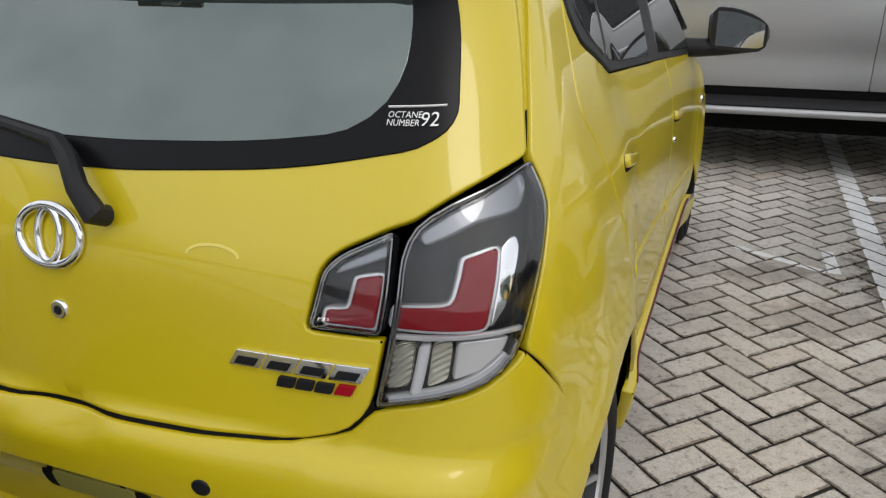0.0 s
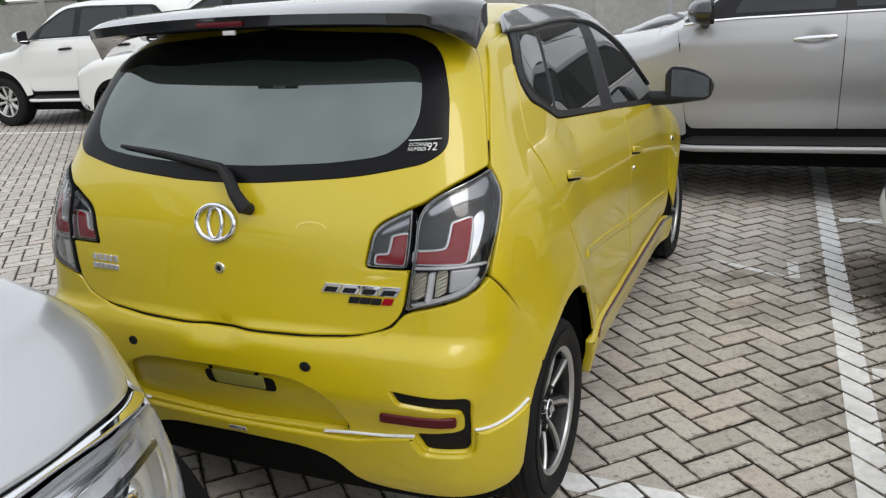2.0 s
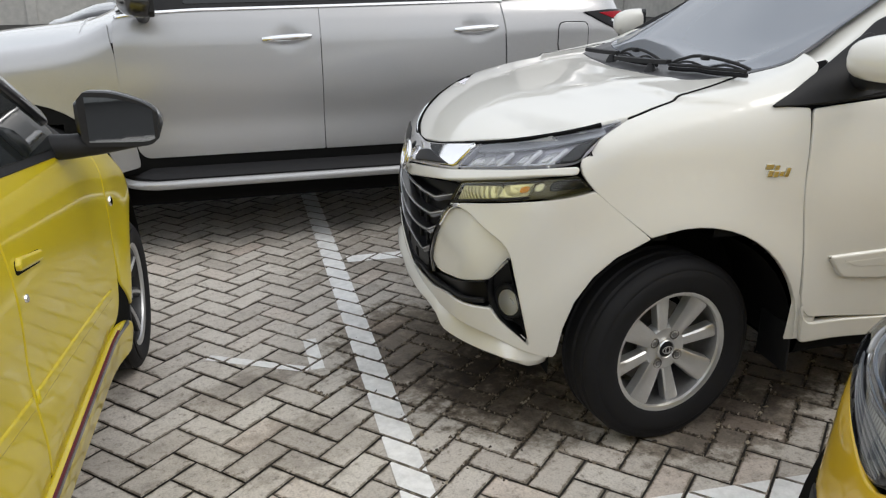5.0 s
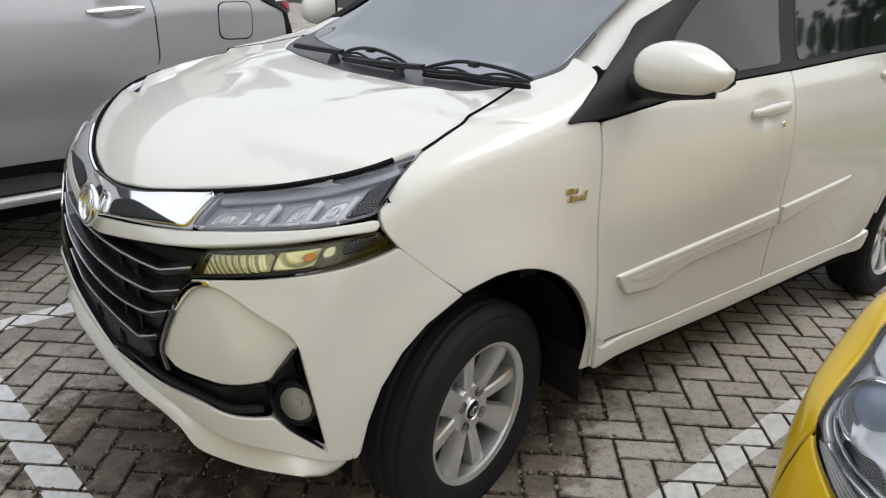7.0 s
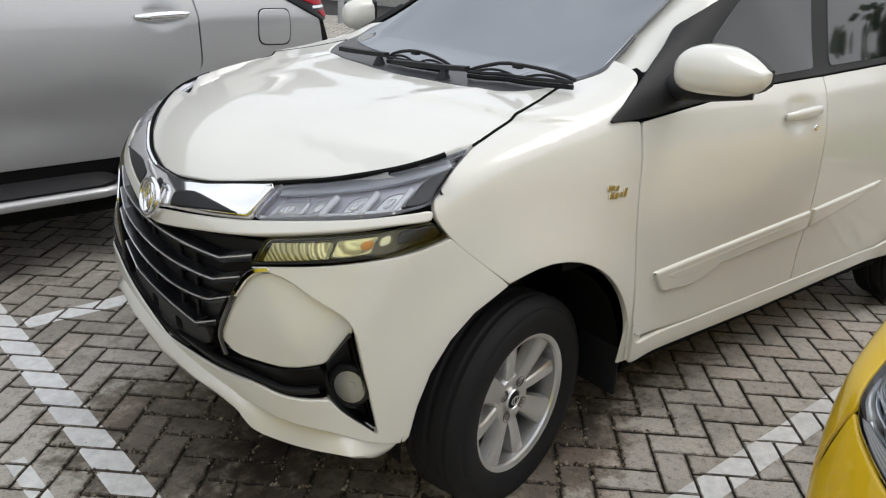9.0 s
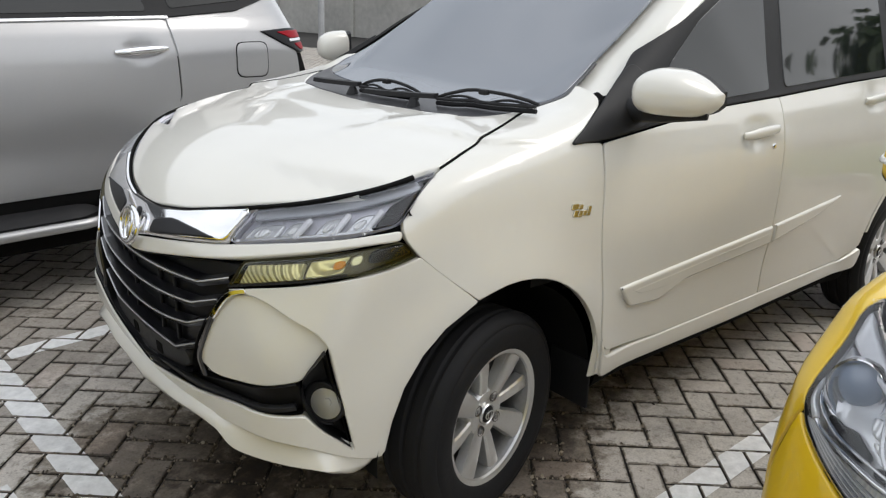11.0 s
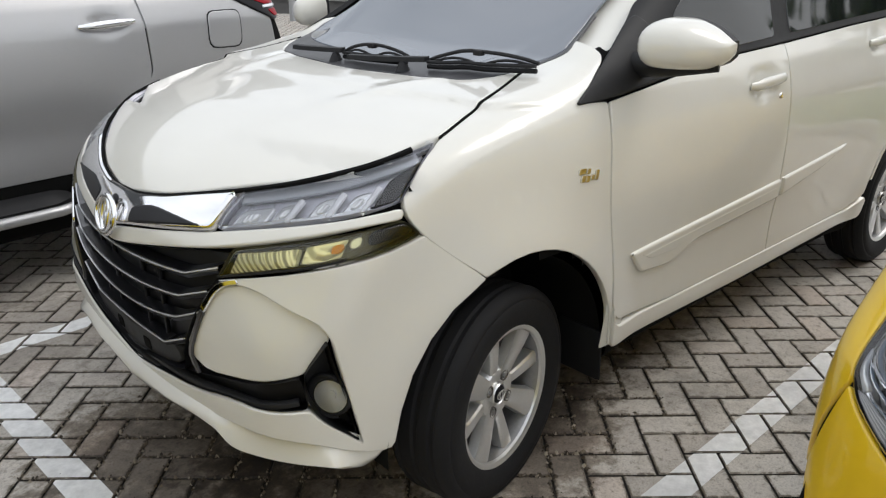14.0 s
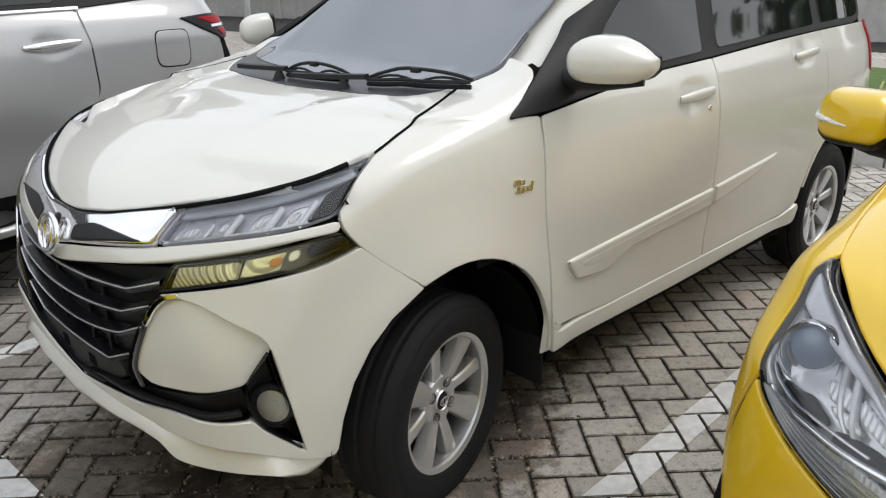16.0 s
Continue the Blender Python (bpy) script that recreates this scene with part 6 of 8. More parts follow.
        hood = part("fog_hood", tube([(x, y, z) for x, y, z in lobe], [0.003 + 0.009 * math.sin(math.pi * k / 24) for k in range(25)], 10), PLASTIC, pod)
        hood.matrix_local = turn_m
    # doors
    belt = [(-0.385, 0.77, 1.088), (-1.0, 0.755, 1.145), (-1.40, 0.755, 1.157), (-1.97, 0.75, 1.18), (-2.42, 0.745, 1.19), (-2.9, 0.73, 1.195)]
    lay(f, side, [(-0.372, 0.77, 1.08, 0.01), (-0.3665, 0.80, 0.99, 0.05), (-0.3565, 0.82, 0.84, 0.05), (-0.3845, 0.82, 0.66, 0.05), (-0.397, 0.82, 0.47, 0.03), (-0.43, 0.81, 0.415, 0.02), (-0.74, 0.81, 0.392), (-1.396, 0.80, 0.385, 0.01), (-1.394, 0.82, 0.7), (-1.398, 0.80, 1.0), (-1.398, 0.757, 1.152, 0.01), (-1.0, 0.757, 1.14)], "front_door", WHITE, car, "ivory front door", edge=0.0025)
    arch_r = [(-2.655 + 0.40 * math.cos(radians(a)), 0.82, 0.335 + 0.405 * math.sin(radians(a)), 0.0) for a in np.linspace(14, 66, 9)]
    lay(f, side, [(-1.404, 0.757, 1.152, 0.01), (-1.404, 0.80, 1.0), (-1.400, 0.82, 0.7), (-1.402, 0.80, 0.385, 0.01), (-2.10, 0.81, 0.392, 0.02), (-2.235, 0.81, 0.43, 0.02)] + [(p[0] + 0.028, p[1], p[2] + 0.012, 0.0) for p in arch_r[1:7]] + [(-2.44, 0.82, 0.78, 0.05), (-2.45, 0.80, 1.0), (-2.44, 0.75, 1.187, 0.01), (-1.97, 0.755, 1.175)], "rear_door", WHITE, car, "ivory rear door", edge=0.004)
    arch_q = [(-2.655 + 0.40 * math.cos(radians(a)), 0.82, 0.335 + 0.405 * math.sin(radians(a)), 0.0) for a in np.linspace(14, 172, 20)]
    lay(f, side, [(-2.446, 0.75, 1.187, 0.01), (-2.456, 0.80, 1.0), (-2.446, 0.82, 0.78, 0.05), (-2.40, 0.82, 0.70, 0.03)] + [(p[0] + 0.016, p[1], p[2] + 0.004, 0.0) for p in arch_q[3:0:-1]] + arch_q[1:] + [(-3.06, 0.80, 0.40, 0.02), (-3.2, 0.76, 0.62, 0.05), (-3.25, 0.74, 0.95), (-3.2, 0.71, 1.19, 0.02)], "quarter_panel", WHITE, car, "ivory rear quarter panel", edge=0.004)
    lay(f, SIDE, [(-0.402, 0.8, 0.462, 0.003), (-0.412, 0.8, 0.425, 0.02), (-0.44, 0.8, 0.392, 0.02), (-0.74, 0.8, 0.386), (-2.12, 0.8, 0.385), (-2.25, 0.8, 0.42, 0.01), (-2.268, 0.8, 0.40, 0.01), (-2.25, 0.8, 0.325, 0.03), (-1.2, 0.8, 0.312), (-0.42, 0.8, 0.322, 0.02)], "sill", WHITE, car, "ivory door sill", edge=0.006, thick=0.04, off=0.004)
    lay(f, SIDE, [(-0.37, 0.8, 0.50), (-0.47, 0.8, 0.50), (-0.47, 0.8, 0.335), (-0.37, 0.8, 0.335)], "seam_backing", WHITE, car, off=-0.006, thick=0.004, edge=0.001, r=0.005)
    tail = Round(-2.9, -1)
    lay(f, tail, mirrored([(-3.45, 0, 0.70), (-3.4, 0.5, 0.70), (-3.2, 0.755, 0.68, 0.03), (-3.06, 0.80, 0.40, 0.02), (-3.06, 0.79, 0.30, 0.03), (-3.35, 0.5, 0.28), (-3.4, 0, 0.28)]), "rear_bumper", WHITE, car, "ivory rear bumper", both=False)
    lay(f, REAR, mirrored([(-3.45, 0, 0.71), (-3.4, 0.55, 0.72, 0.03), (-3.4, 0.60, 0.9), (-3.3, 0.58, 1.2), (-3.2, 0.52, 1.56, 0.05), (-3.2, 0, 1.58)]), "tailgate", WHITE, car, "ivory tailgate", both=False)
    lay(f, tilted((0.5, -0.85, -0.1)), [(-3.28, 0.73, 0.92), (-3.2, 0.745, 0.95, 0.03), (-3.14, 0.71, 1.18), (-3.20, 0.69, 1.2)], "tail_lamp", RED_LENS, car, "red tail lamp", off=0.006)
    # side glass
    dlo = [(-0.262, 0.775, 1.096, 0.02), (-0.40, 0.775, 1.092)] + [(*p, 0.0) for p in belt[1:]] + [(-3.05, 0.70, 1.215, 0.05), (-3.02, 0.65, 1.40, 0.06), (-2.9, 0.62, 1.56, 0.06), (-1.6, 0.61, 1.60), (-1.22, 0.60, 1.585, 0.1), (-0.86, 0.60, 1.40), (-0.64, 0.650, 1.325), (-0.565, 0.672, 1.272), (-0.425, 0.715, 1.190, 0.03)]
    lay(f, side, dlo, "window_frame", PLASTIC, car, "black side window surround", off=0.003, edge=0.003)
    for name, pts in (("front_door_window", [(-0.70, 0.72, 1.135), (-1.02, 0.74, 1.165), (-1.33, 0.74, 1.177), (-1.36, 0.63, 1.57), (-1.24, 0.62, 1.565, 0.05), (-0.94, 0.62, 1.41), (-0.74, 0.66, 1.27)]), ("rear_door_window", [(-1.45, 0.74, 1.182), (-1.97, 0.735, 1.20), (-2.36, 0.73, 1.212), (-2.32, 0.62, 1.575), (-1.47, 0.62, 1.58)]), ("quarter_window", [(-2.44, 0.73, 1.215), (-2.9, 0.72, 1.222), (-3.0, 0.70, 1.235, 0.04), (-2.97, 0.65, 1.40, 0.05), (-2.86, 0.63, 1.535, 0.05), (-2.40, 0.62, 1.57)])):
        lay(f, side, pts, name, GLASS, car, "dark tinted side window", off=0.006, edge=0.002, thick=0.006, r=0.02)
    # windscreen, cowl and wipers
    slope = tilted((-0.55, 0, -0.84))
    screen = mirrored([(-0.157, 0.0, 1.146), (-0.172, 0.12, 1.150), (-0.195, 0.22, 1.155), (-0.229, 0.446, 1.165, 0.05), (-0.271, 0.535, 1.17, 0.03), (-0.308, 0.572, 1.178, 0.02), (-0.384, 0.600, 1.204, 0.02), (-0.44, 0.588, 1.23), (-0.554, 0.566, 1.292), (-0.80, 0.548, 1.39), (-1.06, 0.52, 1.575, 0.06), (-1.10, 0.0, 1.63)])
    # base lighter and bluer than the side glass: reflected sky put into colour
    lay(f, slope, screen, "windscreen", material("sky_grey_windscreen", (0.12, 0.135, 0.16), 0.06, ior=2.0), car, "grey tinted windscreen with reflected sky in its colour", off=0.004, both=False, edge=0.003)
    lay(f, slope, mirrored([(-0.060, 0.0, 1.13), (-0.067, 0.09, 1.13), (-0.08, 0.221, 1.132), (-0.09, 0.347, 1.134, 0.05), (-0.107, 0.456, 1.137, 0.05), (-0.144, 0.513, 1.143, 0.05), (-0.195, 0.554, 1.153, 0.03), (-0.258, 0.578, 1.166, 0.01), (-0.308, 0.591, 1.177, 0.02), (-0.384, 0.619, 1.204, 0.02), (-0.44, 0.598, 1.23), (-0.554, 0.576, 1.292, 0.005), (-0.554, 0.568, 1.292, 0.005), (-0.44, 0.590, 1.23), (-0.384, 0.602, 1.204, 0.02), (-0.308, 0.574, 1.178, 0.02), (-0.271, 0.537, 1.17, 0.03), (-0.229, 0.448, 1.165, 0.05), (-0.195, 0.222, 1.155), (-0.172, 0.12, 1.150), (-0.157, 0.0, 1.146)]), "cowl", worn("grey_cowl_plastic", (0.055, 0.055, 0.058), 0.38, 120.0, 0.2, 0.15), car, "dark grey plastic scuttle below the windscreen", off=0.002, both=False, edge=0.004)

    def on_screen(y, back, lift):
        """A point over the scuttle, so far behind the bonnet edge and so high over the form."""
        p = f.meet(*TOP.rays(np.array([(-0.065 - 0.10 * (abs(y) / 0.35) ** 2 * 0.25 - back, y)])))[0]
        return Vector((p + f.normal(p) * lift)[0])

    # two wipers lying side by side: pivot, flat arm, bowed blade carrier and rubber
    for y0, y1, y2, b0, b1, b2 in ((-0.34, -0.10, 0.19, 0.0, 0.055, 0.075), (0.0, 0.29, 0.645, 0.01, 0.065, 0.075)):
        wiper = new("windscreen_wiper")
        wiper.parent = car
        tagged(wiper, "black windscreen wiper with a bowed blade carrier")
        pivot = on_screen(y0 + 0.215, 0.035, 0.0)
        cap = lathe([(0.0, 0.030), (0.010, 0.028), (0.016, 0.016), (0.024, 0.0)], 14)
        cap.transform(Matrix.Translation(pivot) @ Matrix.Rotation(radians(90), 4, "X"))
        part("pivot_cap", cap, PLASTIC, wiper)
        arm = [on_screen(y0 + (y1 - y0) * t, b0 + (b1 - b0) * t, 0.034) for t in np.linspace(0, 1, 7)]
        bm = bmesh.new()
        rows = [[bm.verts.new(q + Vector(d)) for d in ((0.011, 0, -0.008), (0.009, 0, 0.006), (-0.009, 0, 0.008), (-0.011, 0, -0.006))] for q in arm]
        for p, q in zip(rows, rows[1:]):
            for k in range(4):
                bm.faces.new((p[k], p[(k + 1) % 4], q[(k + 1) % 4], q[k]))
        bm.faces.new(rows[0])
        bm.faces.new(rows[-1])
        bmesh.ops.recalc_face_normals(bm, faces=bm.faces)
        part("wiper_arm", bm, PLASTIC, wiper, smooth=False)
        ts = np.linspace(0, 1, 13)
        at_t = [(y1 + (y2 - y1) * t, b1 + (b2 - b1) * t) for t in ts]
        part("wiper_rubber", tube([on_screen(y, b, 0.012) for y, b in at_t], 0.007, 8), RUBBER, wiper)
        part("blade_carrier", tube([on_screen(y, b, 0.026) for y, b in at_t], 0.0055, 8), PLASTIC, wiper)
        part("blade_bow", tube([on_screen(y, b + 0.012, 0.028 + 0.030 * math.sin(math.pi * t) ** 0.8) for t, (y, b) in zip(ts, at_t)], 0.0055, 8), PLASTIC, wiper)
        for lo, hi in ((0.02, 0.48), (0.52, 0.98)):
            us = np.linspace(lo, hi, 7)
            part("blade_bow", tube([on_screen(y1 + (y2 - y1) * u, b1 + (b2 - b1) * u + 0.006, 0.022 + 0.016 * math.sin(math.pi * (u - lo) / (hi - lo))) for u in us], 0.004, 6), PLASTIC, wiper)
        tie = bmesh.new()
        c = on_screen((y1 + y2) / 2, (b1 + b2) / 2 + 0.008, 0.056)
        box(tie, (0.022, 0.030, 0.016), c, 0.004)
        part("blade_clip", tie, PLASTIC, wiper)
    # mouldings, handles, badge
    lay(f, SIDE, [(-0.47, 0.8, 0.622, 0.01), (-1.39, 0.8, 0.672, 0.004), (-1.39, 0.8, 0.602, 0.004), (-0.84, 0.8, 0.575, 0.03), (-0.70, 0.8, 0.528, 0.03), (-0.53, 0.8, 0.545, 0.02)], "door_moulding", WHITE, car, "ivory raised door moulding", off=0.012, edge=0.010, thick=0.014)
    lay(f, SIDE, [(-0.52, 0.8, 0.606, 0.01), (-1.37, 0.8, 0.654, 0.004), (-1.37, 0.8, 0.640, 0.004), (-0.86, 0.8, 0.612, 0.03), (-0.72, 0.8, 0.572, 0.03), (-0.57, 0.8, 0.578, 0.02)], "moulding_face", WHITE, car, off=0.014, edge=0.008, thick=0.006)
    lay(f, SIDE, [(-1.41, 0.8, 0.674, 0.004), (-1.95, 0.8, 0.715, 0.01), (-1.75, 0.8, 0.655, 0.05), (-1.41, 0.8, 0.604, 0.004)], "door_moulding", WHITE, car, "ivory raised door moulding", off=0.012, edge=0.010, thick=0.014)
    for x, z in ((-1.235, 1.04), (-2.22, 1.10)):
        door_handle(car, f, x, z + 0.004, 0.23, WHITE, "ivory pull handle")
    disc("door_lock", f, SIDE, (-1.325, 0.8, 0.985), 0.010, CHROME, car, both=True)
    for s in (1, -1):
        for x0, x1, z0, z1, lean in ((-0.217, -0.243, 0.912, 0.928, 0.004), (-0.247, -0.262, 0.910, 0.924, 0.004), (-0.224, -0.240, 0.890, 0.909, 0.006), (-0.243, -0.258, 0.888, 0.906, 0.006), (-0.262, -0.276, 0.890, 0.905, 0.006), (-0.280, -0.294, 0.888, 0.915, 0.008)):
            d = sheet(f, SIDE, loop([(x0, z0), (x1, z0 - 0.001), (x1 - lean, z1 - 0.001), (x0 - lean, z1)], 0.01, 0.002), 0.005, 0.006, 0.03, 0.001, raw=True)
            d = d if s > 0 else flipped(d)
            link("badge", d[0], d[1], GOLD, car, "small gilt badge drawn as plain bars", normals=d[2])
        mirror(car, (-0.525, s * 0.815, 1.235), (-0.60, s * 1.005, 1.228), 0.136, 0.17, WHITE, "ivory door mirror on a black foot", left=s > 0, leaf=True)
        lay_one(f, side, [(-0.236, 0.776, 1.095, 0.015), (-0.240, 0.78, 1.090, 0.01), (-0.352, 0.783, 1.093), (-0.517, 0.779, 1.108), (-0.66, 0.765, 1.13, 0.02), (-0.66, 0.72, 1.20, 0.01), (-0.60, 0.672, 1.285, 0.01), (-0.565, 0.680, 1.272), (-0.418, 0.724, 1.187), (-0.308, 0.759, 1.129)], "mirror_sail", PLASTIC, car, s, off=0.012)
        bm = bmesh.new()
        box(bm, (0.012, 0.17, 0.17), (-0.41, s * 0.70, 0.285), 0.006)
        part("mud_flap", bm, RUBBER, car, "black rubber mud flap")
    for cx in (0, -2.655):
        wheel_well(car, cx, 0.42, 0.77)
    for s in (1, -1):
        wheel(car, (0.025, s * 0.70, 0.315), 0.315, 0.19, 0.205, "cast", s > 0, steer=11.5)
        wheel(car, (-2.64, s * 0.712, 0.315), 0.315, 0.19, 0.205, "cast", s > 0)
    return car


def lay_one(form, view, points, name, mat, parent, s, off=0.0, label="", **more):
    d = sheet(form, view, points, off, **more)
    d = d if s > 0 else flipped(d)
    return link(name, d[0], d[1], mat, parent, label, normals=d[2])


# ---------------------------------------------------------------- silver off-roader
def off_roader(at, name, body, label, pickup=False, detail=True, bumper=None):
    car = thing(name, at, label, "car", "parked cars")
    f = FORTUNER
    shell(f, GAP, car, upper=body, belt=1.12, cell=0.055)
    side = tilted((0, -0.97, -0.24))
    f_arch = [(0.45 * math.cos(radians(a)), 0.92, 0.40 + 0.46 * math.sin(radians(a)), 0.0) for a in np.linspace(0, 180, 22)]
    r_arch = [(p[0] - 2.745, *p[1:]) for p in f_arch]
    z0, zb = 0.535, 1.295
    lay(f, side, [(0.75, 0.80, 0.55, 0.02), (0.72, 0.80, 0.95, 0.05), (0.45, 0.83, 1.10), (-0.2, 0.86, 1.17), (-0.47, 0.87, 1.265, 0.03), (-0.502, 0.92, 1.07), (-0.512, 0.92, 0.85, 0.05), (-0.555, 0.90, 0.56), (-0.56, 0.90, 0.49, 0.02)] + f_arch[::-1][1:-1], "front_fender", body, car, "front fender", edge=0.0025)
    for nm, x0, x1 in (("front_door", -0.508, -1.547), ("rear_door", -1.551, -2.62)):
        if nm == "front_door":
            pts = [(x0 + 0.005, 0.92, 1.07), (x0 - 0.002, 0.92, 0.85, 0.05), (x0 - 0.052, 0.90, 0.57, 0.03), (x0 - 0.09, 0.90, z0, 0.02), (x1, 0.90, z0, 0.01), (x1, 0.92, 0.9), (x1, 0.87, zb, 0.005), (-0.9, 0.87, 1.285), (-0.50, 0.875, 1.265, 0.02)]
        else:
            arch = [(p[0] + 0.03, p[1], p[2] + 0.01, 0.0) for p in r_arch[1:9]]
            pts = [(x1 + 1.0, 0.92, zb)][:0] + [(x0, 0.87, zb, 0.005), (x0, 0.92, 0.9), (x0, 0.90, z0, 0.01), (-2.2, 0.90, z0, 0.02)] + arch + [(-2.61, 0.92, 0.93, 0.04), (-2.605, 0.92, 1.16), (-2.58, 0.855, 1.31, 0.02), (-2.0, 0.865, 1.30)]
        lay(f, side, pts, nm, body, car, "door with a chrome handle", edge=0.0025)
    lay(f, side, [(-2.59, 0.855, 1.31, 0.02), (-2.613, 0.92, 1.16), (-2.618, 0.92, 0.93, 0.04), (-2.56, 0.92, 0.88, 0.01)] + r_arch[7:-1] + [(-3.25, 0.88, 0.5, 0.02), (-3.4, 0.80, 0.75), (-3.38, 0.80, 1.1), (-3.3, 0.78, 1.33, 0.03)], "quarter_panel", body, car, "rear quarter panel", edge=0.0025)
    nose = Round(-0.2, 1)
    lay(f, nose, mirrored([(0.88, 0, 1.0), (0.85, 0.4, 1.0), (0.70, 0.75, 0.98, 0.05), (0.68, 0.83, 0.6), (0.45, 0.87, 0.46, 0.03), (0.8, 0.5, 0.45), (0.85, 0, 0.45)]), "front_bumper", bumper or body, car, "front bumper", both=False)
    lay(f, tilted((-0.2, 0, -0.98)), mirrored([(0.80, 0, 1.02), (0.78, 0.35, 1.02), (0.65, 0.70, 1.0, 0.08), (0.3, 0.76, 1.12), (-0.32, 0.76, 1.22, 0.04), (-0.28, 0.0, 1.23)]), "bonnet", body, car, "bonnet", both=False)
    lay(f, Round(-2.8, -1), mirrored([(-3.6, 0, 0.75), (-3.55, 0.5, 0.75), (-3.4, 0.78, 0.75, 0.03), (-3.25, 0.87, 0.52), (-3.3, 0.8, 0.45), (-3.5, 0.4, 0.43), (-3.5, 0, 0.43)]), "rear_bumper", body, car, "rear bumper", both=False)
    dlo = [(-0.50, 0.875, 1.272, 0.02), (-0.9, 0.87, 1.292), (-1.55, 0.865, 1.302), (-2.6, 0.85, 1.318), (-3.0, 0.82, 1.35), (-3.22, 0.78, 1.42, 0.03), (-2.9, 0.70, 1.70, 0.05), (-1.7, 0.68, 1.735), (-1.3, 0.68, 1.715, 0.1), (-0.75, 0.77, 1.42)]
    lay(f, side, dlo, "window_frame", PLASTIC, car, "black side window surround", off=0.003)
    for nm, pts in (("front_door_window", [(-0.85, 0.84, 1.315), (-1.48, 0.85, 1.325), (-1.50, 0.70, 1.69), (-1.32, 0.70, 1.68, 0.06), (-0.92, 0.76, 1.46)]), ("rear_door_window", [(-1.60, 0.85, 1.327), (-2.5, 0.84, 1.343), (-2.42, 0.70, 1.69), (-1.62, 0.69, 1.69)]), ("quarter_window", [(-2.62, 0.83, 1.355), (-3.05, 0.79, 1.40, 0.03), (-2.84, 0.70, 1.66), (-2.54, 0.70, 1.68)])):
        lay(f, side, pts, nm, GLASS, car, "dark tinted side window", off=0.006, thick=0.006, edge=0.002)
    band_on(f, side, [(-0.52, 0.875, 1.270), (-0.9, 0.87, 1.290), (-1.55, 0.865, 1.300), (-2.6, 0.85, 1.316)], 0.016, "belt_trim", CHROME, car, "bright belt trim", off=0.009, edge=0.004)
    lay(f, tilted((-0.55, 0, -0.84)), mirrored([(-0.45, 0, 1.285), (-0.50, 0.68, 1.29, 0.05), (-1.12, 0.58, 1.70, 0.06), (-1.15, 0, 1.77)]), "windscreen", GLASS, car, "dark windscreen", off=0.004, both=False)
    for x, z in ((-1.37, 1.145), (-2.43, 1.17 if not pickup else 1.15)):
        door_handle(car, f, x, z, 0.25, CHROME if detail else SMOKE, "chrome pull handle", proud=0.04)
    for s in (1, -1):
        mirror(car, (-0.66, s * 0.90, 1.345), (-0.70, s * 1.13, 1.35), 0.17, 0.16, BRUSHED if not detail else BLACK_GLOSS, "dark door mirror on a black foot", left=s > 0)
        # running board: dark tread with a bright outer edge
        bm = bmesh.new()
        rows = []
        for x in np.linspace(-0.48, -2.22, 24):
            e = min(1, (-0.48 - x) / 0.16) * min(1, (x + 2.22) / 0.16)
            y = 0.86 + 0.15 * e ** 0.6
            rows.append([bm.verts.new((x, s * q, z)) for q, z in ((0.80, 0.50), (y - 0.10, 0.47), (y - 0.045, 0.432), (y - 0.06, 0.39), (0.80, 0.39))])
        for a, b in zip(rows, rows[1:]):
            for k in range(4):
                bm.faces.new((a[k], a[k + 1], b[k + 1], b[k]))
        bmesh.ops.recalc_face_normals(bm, faces=bm.faces)
        part("running_board", bm, PLASTIC, car, "black running board tread")
        pts = []
        for x in np.linspace(-0.45, -2.25, 30):
            e = min(1, max(0, (-0.45 - x) / 0.16)) * min(1, max(0, (x + 2.25) / 0.16))
            pts.append((x, s * (0.84 + 0.15 * e ** 0.6), 0.405))
        bm = tube(pts, 0.024, 12)
        part("board_edge", bm, body, car, "body-coloured running board edge")
    # unseen chassis, with a solid slab added to keep light off the ground
    bm = bmesh.new()
    box(bm, (3.4, 1.50, 0.24), (-1.35, 0, 0.35), 0.04)
    for y in (-0.45, 0.45):
        box(bm, (3.9, 0.10, 0.16), (-1.40, y, 0.36), 0.02)
    for x in (0.0, -2.745):
        box(bm, (0.16, 1.30, 0.16), (x, 0, 0.37), 0.03)
    part("underbody", bm, GAP, car, "dark chassis under the floor, filled solid to block light")
    if detail:
        lay(f, side, [(-2.95, 0.88, 1.19, 0.04), (-3.145, 0.86, 1.19, 0.04), (-3.14, 0.88, 1.015, 0.05), (-2.94, 0.90, 1.02, 0.05)], "fuel_flap", body, car, "square fuel filler flap", off=0.005, thick=0.009, edge=0.004)
        lay(f, side, [(-2.945, 0.88, 1.195, 0.04), (-3.15, 0.86, 1.195, 0.04), (-3.145, 0.88, 1.01, 0.05), (-2.935, 0.90, 1.015, 0.05)], "flap_gap", GAP, car, off=0.002, thick=0.004, edge=0.001)
        corner_v = tilted((0.55, -0.8, -0.1))
        lay(f, corner_v, [(-3.12, 0.85, 1.245, 0.01), (-3.30, 0.80, 1.255), (-3.50, 0.66, 1.25, 0.02), (-3.52, 0.66, 1.13, 0.02), (-3.40, 0.80, 1.12, 0.02), (-3.28, 0.84, 1.17)], "tail_lamp", SMOKE, car, "red and black tail lamp", off=0.01, thick=0.02, edge=0.006)
